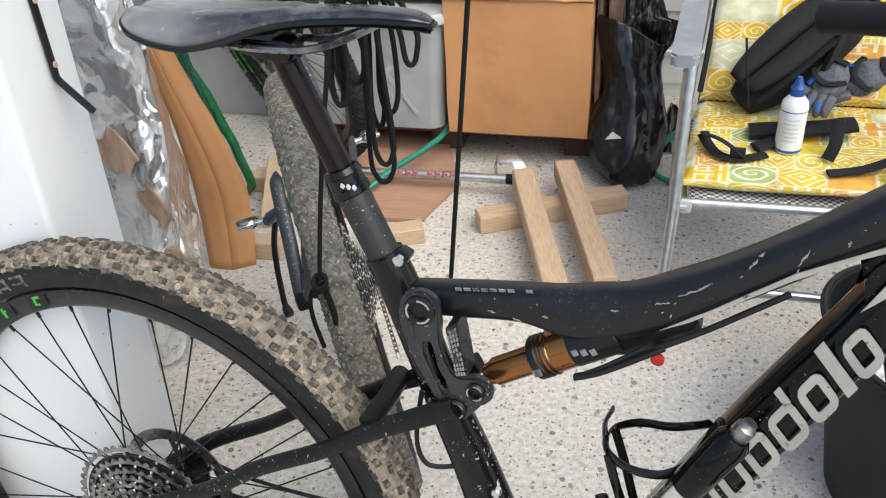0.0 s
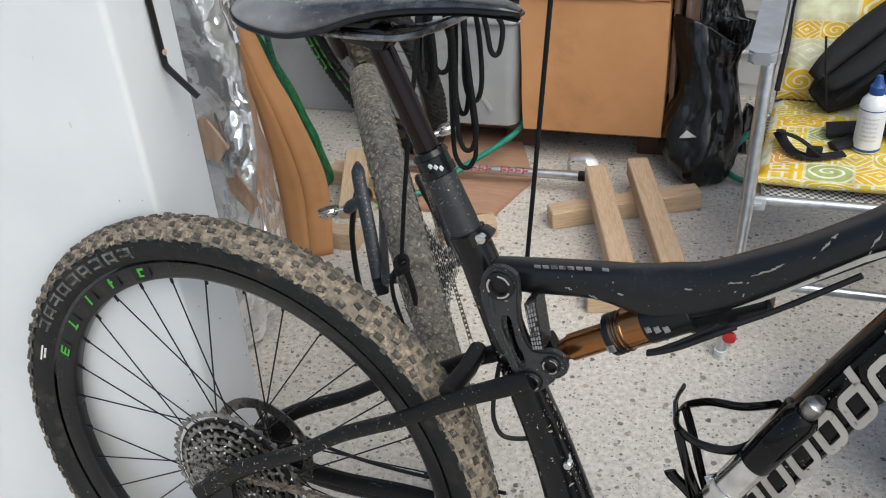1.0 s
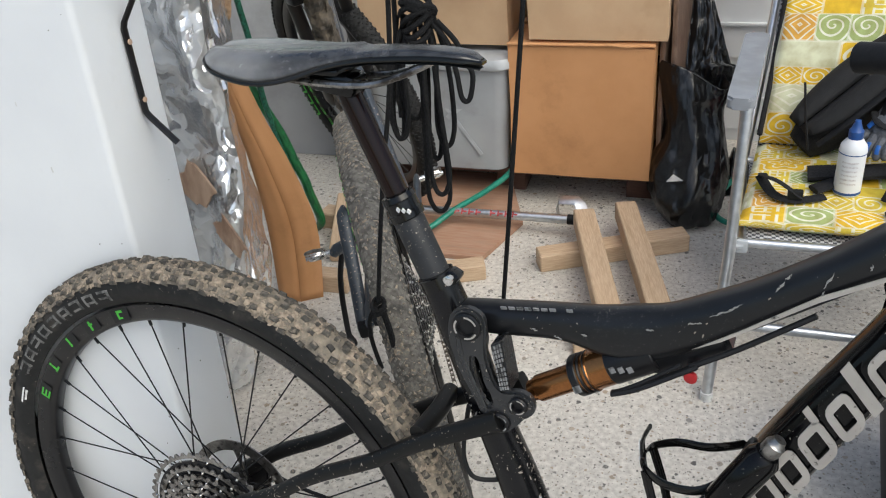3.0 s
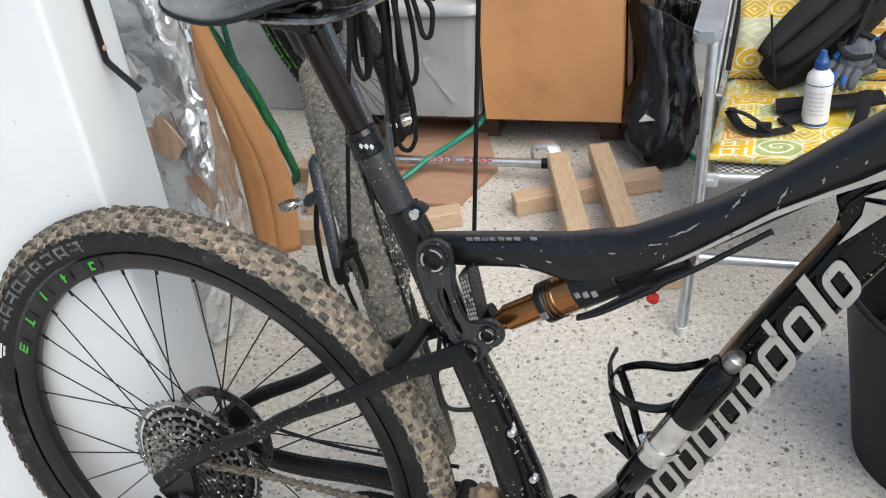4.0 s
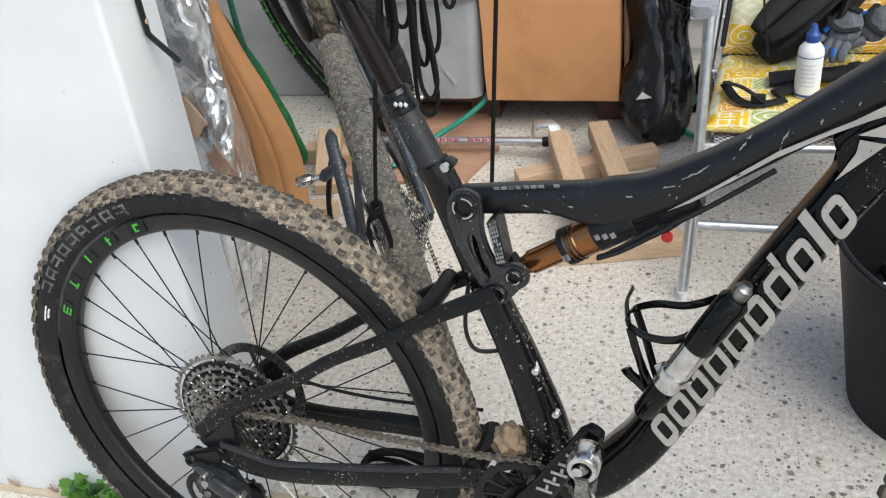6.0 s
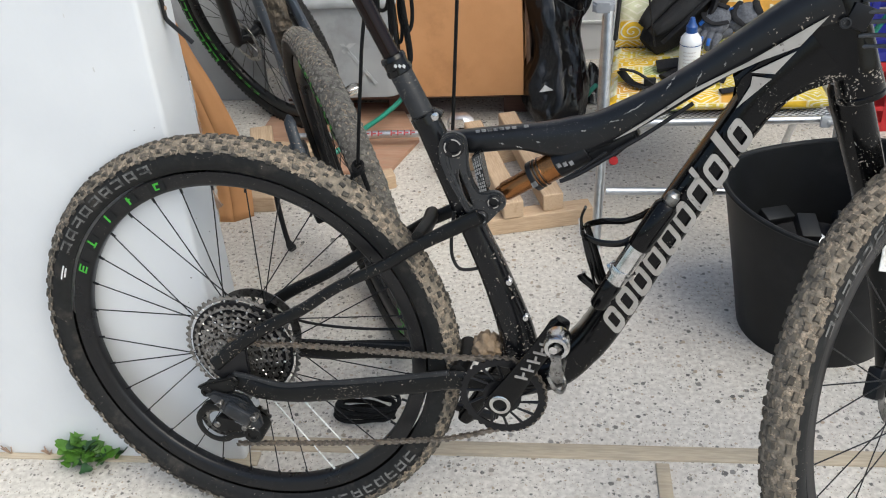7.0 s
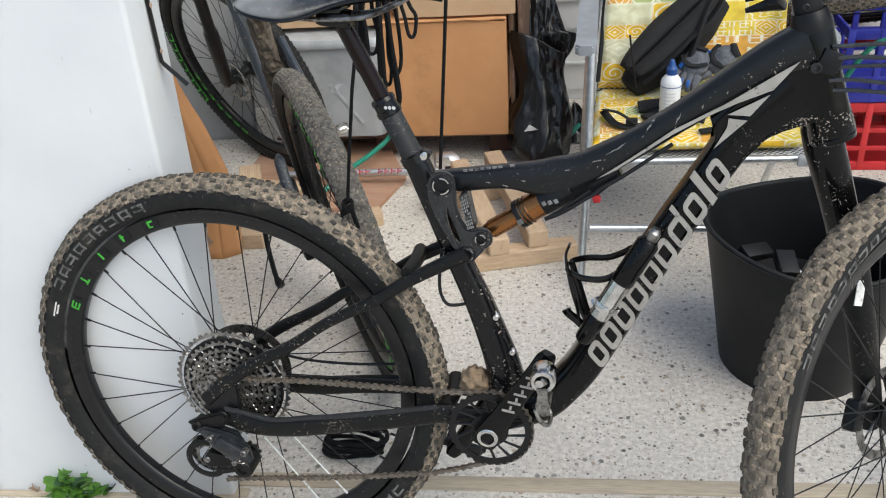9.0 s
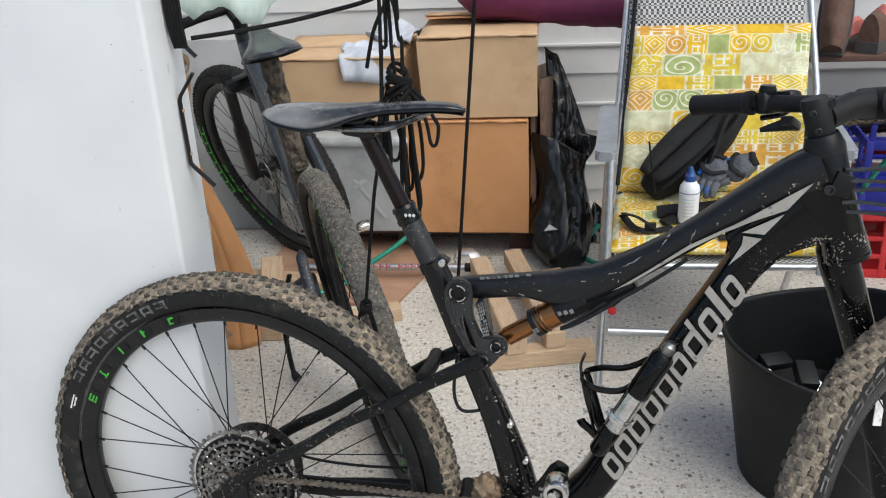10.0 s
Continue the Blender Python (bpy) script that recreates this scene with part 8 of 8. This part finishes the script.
for A, C, nm in ((L, Rr, "side_face"), (Rr, Bk, "front_face")):
    bm = B()
    P = [curve(A, 6), curve(C, 6)]
    grid(bm, len(P[0]) - 1, 3, lambda i, j: P[0][round(i * (len(P[0]) - 1))].lerp(P[1][round(i * (len(P[0]) - 1))], j))
    face = part(nm, bm, M_kraft, cd, angle=25).modifiers.new("thickness", "SOLIDIFY")
    face.thickness, face.offset = 0.004, 0.0

# grey board leaning behind, with green hose
bm = B()
box(bm, (-0.80, 1.905, 0.355), (0.56, 0.02, 0.71), pose(0, 0, 0, -5, 0, 0), bevel=0.003)
solo("panel", bm, M_greyboard, "plain grey board leaning against the wall", "board", ROOM)


def hose(pts, r, material, label):
    bm = B()
    tube(bm, curve(pts, 8), r, 10)
    solo("garden_hose", bm, material, label, "hose", ROOM, group="garden hose")


hose([(-0.60, 1.30, 1.00), (-0.59, 1.30, 0.80), (-0.58, 1.30, 0.69), (-0.566, 1.30, 0.575), (-0.559, 1.30, 0.433), (-0.53, 1.30, 0.29), (-0.49, 1.28, 0.17), (-0.47, 1.24, 0.06), (-0.46, 1.20, 0.012)], 0.008, M_hose, "dark green hose hanging beside the folded card")
hose([(-0.635, 1.31, 0.555), (-0.615, 1.31, 0.505), (-0.597, 1.31, 0.466), (-0.575, 1.31, 0.422), (-0.531, 1.31, 0.333), (-0.503, 1.31, 0.249), (-0.483, 1.31, 0.197), (-0.475, 1.31, 0.157), (-0.47, 1.34, 0.06), (-0.50, 1.37, 0.014)], 0.0125, M_hose3, "bright green hose hugging the folded card's edge")
hose([(-0.30, 1.28, 0.03), (-0.18, 1.36, 0.03), (-0.10, 1.46, 0.06), (-0.03, 1.58, 0.07), (0.02, 1.66, 0.10), (0.045, 1.70, 0.20)], 0.0085, M_hose2, "ribbed teal garden hose curling past the tub")
hose([(0.66, 1.70, 0.10), (0.62, 1.66, 0.07), (0.60, 1.62, 0.03), (0.66, 1.58, 0.012), (0.80, 1.62, 0.012)], 0.008, M_hose2, "ribbed teal garden hose on the floor by the bag")
hose([(1.42, 1.50, 0.30), (1.46, 1.47, 0.40), (1.50, 1.46, 0.44), (1.60, 1.46, 0.45)], 0.008, M_hose2, "ribbed teal garden hose draped over the crates")

# cords
def cord(pts, label, r=0.0048, n=10, name="cord"):
    bm = B()
    tube(bm, curve(pts, n), r, 10)
    return solo(name, bm, M_rope, label, "cord", ROOM, group="black cords hanging from the beam")


cord([(0.500, 0.30, 2.36), (0.441, 0.313, 1.6), (0.403, 0.314, 1.20), (0.384, 0.313, 1.0), (0.365, 0.311, 0.80), (0.346, 0.308, 0.60), (0.341, 0.308, 0.55)], "black cord hanging straight down behind the frame", 0.0031)
cord([(0.285, 0.24, 2.36), (0.268, 0.235, 1.5), (0.252, 0.226, 1.0), (0.223, 0.223, 0.80), (0.207, 0.223, 0.70), (0.193, 0.226, 0.61)], "thin black cord with a knotted end", 0.0030)
bm = B()
for k in range(4):
    c = Vector((0.192, 0.226, 0.603 - 0.005 * k))
    tube(bm, [c + Vector((0.0085 * math.cos(t + k), 0.008 * math.sin(t + k), 0.006 * math.sin(t + k * 1.7))) for t in [q * math.tau / 14 for q in range(14)]], 0.0031, 8, closed=True)
tube(bm, curve([(0.188, 0.226, 0.598), (0.176, 0.226, 0.575), (0.174, 0.228, 0.540), (0.182, 0.230, 0.490)], 8), 0.0032, 8)
tube(bm, curve([(0.196, 0.226, 0.598), (0.203, 0.228, 0.560), (0.207, 0.230, 0.510), (0.205, 0.232, 0.460)], 8), 0.0044, 8)
solo("knot", bm, M_rope, "knot with two loose ends in a thin black cord", "knot", ROOM)
# coiled bundle
bundle = thing("cord_bundle", "coiled black cord hanging as a tied bundle of loops", "cord", ROOM @ pose(0.272, 0.259, 0))
rnd = random.Random(4)
# each loop: middle, lowest point, half width, depth, and where it leaves the knot
loops = ((0.006, 0.731, 0.0135, 0.006, 0.010), (0.014, 0.762, 0.0110, -0.006, 0.012), (0.020, 0.820, 0.0100, 0.012, 0.014), (-0.029, 0.838, 0.0100, -0.012, -0.014), (-0.015, 0.858, 0.0120, 0.004, -0.008), (-0.040, 0.826, 0.0060, 0.012, -0.022), (0.053, 0.886, 0.0085, -0.004, 0.020), (0.004, 0.800, 0.0070, 0.016, 0.004))
for x, zb, w, y, x1 in loops:
    bm = B()
    zt = 0.975 + rnd.uniform(-0.008, 0.010)
    j1, j2 = rnd.uniform(-0.003, 0.003), rnd.uniform(-0.003, 0.003)
    xa, xb = x + (x1 - x) * 0.35, x + (x1 - x) * 0.12
    tube(bm, curve([(x1 - 0.004, y * 0.5, zt), (xa - w * 0.5 + j1, y, (zt * 3 + zb) / 4), (xb - w * 0.8 + j2, y, (zt + zb) / 2), (x - w, y, zb + 0.032), (x - w * 0.6, y, zb + 0.007), (x, y + 0.002, zb), (x + w * 0.6, y + 0.004, zb + 0.007), (x + w, y + 0.005, zb + 0.032), (xb + w * 0.8 + j1, y + 0.005, (zt + zb) / 2), (xa + w * 0.5 + j2, y + 0.003, (zt * 3 + zb) / 4), (x1 + 0.004, y * 0.5, zt)], 7), 0.0031, 10)
    part("loop", bm, M_rope, bundle)
for k in range(9):                        # turns of the knot, slanting over one another
    bm = B()
    c = Vector((0.002, 0, 0.972 + 0.0045 * k))
    rr = 0.020 - 0.0016 * abs(k - 4)
    tube(bm, [c + Vector((rr * math.cos(t), 0.017 * math.sin(t), 0.012 * math.sin(t + 0.7 * k))) for t in [q * math.tau / 18 for q in range(18)]], 0.0034, 8, closed=True)
    part("wrap", bm, M_rope, bundle, "turn of cord round the bundle's neck")
for pts in ([(-0.004, 0, 1.005), (-0.006, 0, 1.05), (-0.006, 0.0, 1.11), (-0.008, 0.0, 1.6), (-0.006, 0.02, 2.36)], [(0.008, 0, 1.005), (0.010, 0.004, 1.06), (0.004, 0.0, 1.11), (-0.002, 0.0, 1.6), (0.006, 0.02, 2.36)], [(-0.033, 0.004, 0.86), (-0.029, 0.004, 0.96), (-0.022, 0.0, 1.047), (-0.012, 0.0, 1.10), (-0.010, 0.0, 1.6)], [(-0.046, -0.01, 1.019), (-0.040, -0.008, 1.045), (-0.030, -0.004, 1.08), (-0.012, 0.0, 1.115)]):
    bm = B()
    tube(bm, curve(pts, 6), 0.0031, 8)
    part("hanging_cord", bm, M_rope, bundle)
cord([(-0.035, 0.20, 1.083), (0.05, 0.24, 1.087), (0.15, 0.275, 1.10), (0.262, 0.255, 1.135), (0.28, 0.25, 1.20), (0.268, 0.24, 2.36)], "black cord running from the cleat to the bundle", 0.0036)

# loose end of a cord lying in loops on the floor
bm = B()
rnd = random.Random(17)
path = []
for k in range(46):
    t = k * 0.62
    r = 0.034 + 0.030 * noise.noise(Vector((k * 0.31, 2.0, 0)))
    path.append((0.137 + (r + 0.014) * math.cos(t) * 1.15 + 0.018 * noise.noise(Vector((k * 0.2, 0, 5))), 0.232 + r * math.sin(t) * 0.9, 0.006 + 0.0012 * k + 0.010 * abs(noise.noise(Vector((k * 0.45, 9, 0))))))
tube(bm, curve(path, 4), 0.0048, 8)
solo("coiled_cord", bm, M_rope, "black cord lying in loose loops on the concrete floor", "cord", ROOM, group="black cords hanging from the beam")

# weed at the wall's foot
wd = thing("weed", "small bright green weed growing at the wall's foot", "plant", ROOM @ pose(-0.415, 0.112, 0))
rnd = random.Random(12)
leaf_m = []
for k in range(3):
    bm = B()
    n = 12
    rim = []
    for q in range(n):
        a = q * math.tau / n
        r = 0.012 * (1 + 0.22 * math.cos(3 * a + k)) 
        rim.append(bm.verts.new((r * math.cos(a) + 0.012, r * math.sin(a), 0.003 * math.cos(2 * a))))
    c = bm.verts.new((0.012, 0, -0.002))
    for q in range(n):
        bm.faces.new((c, rim[q], rim[(q + 1) % n]))
    leaf_m.append(mesh_of(bm, M_leaf if k < 2 else M_leaf_dark))
for k in range(70):
    a = rnd.uniform(0, math.tau)
    r = rnd.uniform(0.0, 0.052)
    lf = new("leaf", leaf_m[k % 3])
    lf.parent = wd
    lf.matrix_local = pose(r * math.cos(a) * 1.15, -abs(r * math.sin(a)) * 0.7 - 0.006, 0.012 + 0.055 * rnd.random() * (1 - r / 0.07), rnd.uniform(-25, 45), rnd.uniform(-40, 10), math.degrees(a) + rnd.uniform(-40, 40)) @ Matrix.Scale(rnd.uniform(0.7, 1.25), 4)
for k in range(12):
    a = rnd.uniform(0, math.tau)
    bm = B()
    tube(bm, [(0, -0.008, 0.0), (0.02 * math.cos(a), -0.012 - 0.012 * abs(math.sin(a)), 0.03), (0.04 * math.cos(a), -0.014 - 0.025 * abs(math.sin(a)), 0.05)], 0.0009, 5)
    part("stem", bm, M_leaf, wd)
for u in (-0.595, -0.51):
    bm = B()
    for k in range(9):
        a = rnd.uniform(0.6, 2.5)
        tube(bm, [(0, 0, 0), (0.010 * math.cos(a), -0.004, 0.012), (0.018 * math.cos(a), -0.006, rnd.uniform(0.012, 0.03))], 0.0012, 5)
    solo("dry_weed", bm, M_backing, "dry brown weed stalks at the wall's foot", "plant", ROOM @ pose(u, 0.108, 0.002), group="dry weeds")

# ---- the second bicycle, seen from behind ----
from_bike2 = pose(0.088, 0.570, 0, -8.7, 0, 122.5)
inv2 = from_bike2.inverted()
b2 = thing("bicycle", "muddy dark trail bike with green rim print leaning behind the first", "bicycle", pose(0.088, 0.570, 0, -8.7, 0, 122.5))
r2 = wheel(b2, "rear_wheel", pose(0, 0, 0.37), 0, RACE_ROWS, 150, seed=21, mud=False)
M_tube = speckle("dusty_blue_black", (0.034, 0.044, 0.058), 0.4, MUD, 0.09, 220)
M_caked = mat("caked_mud", (0.15, 0.118, 0.085), 0.95, col2=(0.045, 0.038, 0.030), scale=60, bump=0.8, bscale=120)
for a in (150, 158, 166, 174, 182, 190, 198, 206, 214, 222, 230, 238):
    bm = B()
    band(bm, 0.2965, 0.314, radians(a), radians(a + 1.6), 0.0156, 2)
    band(bm, 0.2965, 0.301, radians(a - 1), radians(a + 5), 0.0158, 3)
    band(bm, 0.309, 0.314, radians(a + 1), radians(a + 5), 0.0158, 3)
    part("lettering", bm, M_green, r2, "green plain bar of the rim's print")
disc(r2, 0.042)
cassette(r2)
for rows, m_, nm in (([(0.31, 0, 0.80), (0.35, 0, 0.62), (0.40, 0, 0.36)], M_caked, "seat_tube"), ([(0.33, 0, 0.72), (0.55, 0, 0.76), (0.78, 0, 0.86)], M_tube, "top_tube"), ([(0.40, 0, 0.35), (0.60, 0, 0.58), (0.80, 0, 0.82)], M_tube, "down_tube"), ([(0.775, 0, 0.90), (0.825, 0, 0.77)], M_tube, "head_tube"), ([(0.300, 0, 0.66), (0.305, 0, 0.74), (0.285, 0, 0.85), (0.262, 0, 0.955)], M_caked, "seat_post")):
    bm = B()
    r = 0.021 if nm != "seat_post" else 0.022
    tube(bm, curve(rows, 6), r, 16)
    if m_ is M_caked:
        bmesh.ops.subdivide_edges(bm, edges=bm.edges[:], cuts=2, use_grid_fill=True)
        for v in bm.verts:
            v.co += Vector((v.co.x, v.co.y * 4, 0)).normalized() * (0.016 * noise.noise(v.co * 55) + 0.008 * noise.noise(v.co * 130))
    part(nm, bm, m_, b2, "seat post caked in mud" if nm == "seat_post" else "")
for s in (-1, 1):
    if s < 0:
        bm = B()
        tube(bm, curve([(0, s * 0.066, 0.37), (0.12, s * 0.06, 0.50), (0.31, s * 0.035, 0.72)], 6), (0.015, 0.011), 12)
        part("seat_stay", bm, M_tube, b2)
    bm = B()
    tube(bm, curve([(0, s * 0.066, 0.37), (0.15, s * 0.06, 0.345), (0.36, s * 0.04, 0.345)], 6), (0.014, 0.008), 12)
    part("chain_stay", bm, M_tube, b2)
    bm = B()
    bbp = Vector((0.355, s * 0.07, 0.345))
    ped = inv2 @ (ROOM @ Vector((-0.153, 0.703, 0.353) if s > 0 else (0.008, 0.997, 0.403))) - Vector((0, s * 0.038, 0))
    tube(bm, [bbp, bbp.lerp(ped, 0.5), ped, ped + (ped - bbp).normalized() * 0.012], [(0.016, 0.009), (0.014, 0.008), (0.014, 0.008), (0.008, 0.005)], 12)
    arm = part("crank_arm", bm, M_tube, b2)
    clip_pedal(arm, ped, s, 30)
bm = B()
tube(bm, [inv2 @ (ROOM @ p) for p in curve([Vector((0.006, 0.548, 0.318)), Vector((-0.026, 0.605, 0.400)), Vector((-0.053, 0.650, 0.465)), Vector((-0.066, 0.680, 0.490))], 5)], [(0.009, 0.013)] * 13 + [(0.0075, 0.010), (0.005, 0.006), (0.002, 0.003)], 14)
stay = part("stay_cover", bm, M_tube, b2, "scuffed blue-grey stay")
bm = B()
c = inv2 @ (ROOM @ Vector((0.010, 0.545, 0.312)))
box(bm, c, (0.034, 0.026, 0.030), bevel=0.006)
part("stay_end", bm, M_black, stay)
bm = B()
chain_run(bm, [(0.0, 0.42), (0.2, 0.41), (0.36, 0.415), (0.42, 0.38), (0.43, 0.345), (0.40, 0.29), (0.36, 0.275), (0.1, 0.22), (-0.03, 0.20)], -0.05)
part("chain", bm, M_chain, b2, smooth=False)
bm = B()
cog(bm, 34, 0.0)
ck = part("chainring", bm, M_black, b2, smooth=False)
ck.matrix_local = Matrix.Translation((0.355, -0.05, 0.345))
saddle(b2, 0.12, 0.395, 0.985, M_saddle)
bm = B()
tube(bm, [inv2 @ Vector(p) for p in curve([(-0.282, 0.895, 0.30), (-0.308, 0.877, 0.17), (-0.285, 0.838, 0.05), (-0.262, 0.818, 0.02)], 5)], [0.007] * 12 + [0.011, 0.012, 0.012, 0.010], 10)
ks = part("kick_stand", bm, M_black, b2)
for a in (98, 104, 110, 116, 122, 127, 166, 172, 178, 184, 190, 196):     # printed sidewall, plain green bars
    bm = B()
    band_on_tyre(bm, 0.3415, 0.0282, radians(a), radians(a + 1.2), 66, 112, 1)
    band_on_tyre(bm, 0.3415, 0.0282, radians(a + 1.2), radians(a + 4.2), 66 + 6 * (a % 4), 74 + 6 * (a % 4), 1)
    band_on_tyre(bm, 0.3415, 0.0282, radians(a + 1.2), radians(a + 4.2), 102, 110, 1)
    part("lettering", bm, M_green, r2, "green plain bar of the tyre's print")
# fork, front wheel and bar
FRONT2 = inv2 @ pose(-0.601, 1.529, 0.358, -15.7, 0, 148.4)
T2 = Matrix.Translation((0.80, 0, 0.83)) @ pose(0, 0, 0, 0, 0, 22) @ Matrix.Translation((-0.80, 0, -0.83))
bm = B()
box(bm, T2 @ Vector((0.835, 0, 0.755)), (0.05, 0.15, 0.036), T2.to_3x3().to_4x4(), bevel=0.01)
fk = part("fork", bm, M_black, b2)
for s in (-1, 1):
    bm = B()
    top, low = T2 @ Vector((0.845, s * 0.064, 0.775)), FRONT2 @ Vector((0, s * 0.066, 0))
    tube(bm, [top, top.lerp(low, 0.42), top.lerp(low, 0.45), top.lerp(low, 0.95), low], [0.017, 0.017, 0.022, 0.020, 0.013], 16)
    part("fork_leg", bm, M_black, fk)
f2 = wheel(b2, "front_wheel", FRONT2, 0, RACE_ROWS, 128, seed=22, mud="clean")
disc(f2, 0.042)
for a in range(330, 374, 7):
    bm = B()
    band_on_tyre(bm, 0.3415, 0.0275, radians(a), radians(a + 1.3), 80, 126, 1)
    band_on_tyre(bm, 0.3415, 0.0275, radians(a + 1.3), radians(a + 6.2), 80, 88, 1)
    band_on_tyre(bm, 0.3415, 0.0275, radians(a + 1.3), radians(a + 6.2), 118, 126, 1)
    part("lettering", bm, M_green, f2, "green plain bar of the tyre's print")
for a in (296, 304, 312, 320, 328, 336, 344):
    bm = B()
    band(bm, 0.2965, 0.314, radians(a), radians(a + 1.6), 0.0156, 2)
    band(bm, 0.2965, 0.301, radians(a - 1), radians(a + 5), 0.0158, 3)
    band(bm, 0.309, 0.314, radians(a + 1), radians(a + 5), 0.0158, 3)
    part("lettering", bm, M_green, f2, "green plain bar of the rim's print")
bm = B()
tube(bm, [(0.77, 0, 0.90), (0.76, 0, 0.93), T2 @ Vector((0.82, 0, 0.95))], 0.019, 14)
part("stem", bm, M_black, b2)
bm = B()
tube(bm, [T2 @ Vector((0.80 + dx, y, 0.955 + z)) for y, dx, z in ((-0.36, -0.05, 0.01), (-0.1, 0.02, 0.005), (0, 0.03, 0), (0.1, 0.02, 0.005), (0.36, -0.05, 0.01))], 0.0135, 14)
part("handlebar", bm, M_strap, b2)
# towel over the bar and saddle
cloth("towel", "pale green towel draped over the second bicycle", ROOM @ pose(-0.30, 0.93, 1.085, -14, 6, 20), 0.34, 0.30, M_greencloth, 0.05, 6, 0.14, 26)
# prints whose strokes are too small to pick apart
for ob in scene.objects:
    if ob.type == "MESH" and ob.name.split(".")[0] in ("print", "bolt_print", "label_band"):
        tagged(ob, kind="stuff")
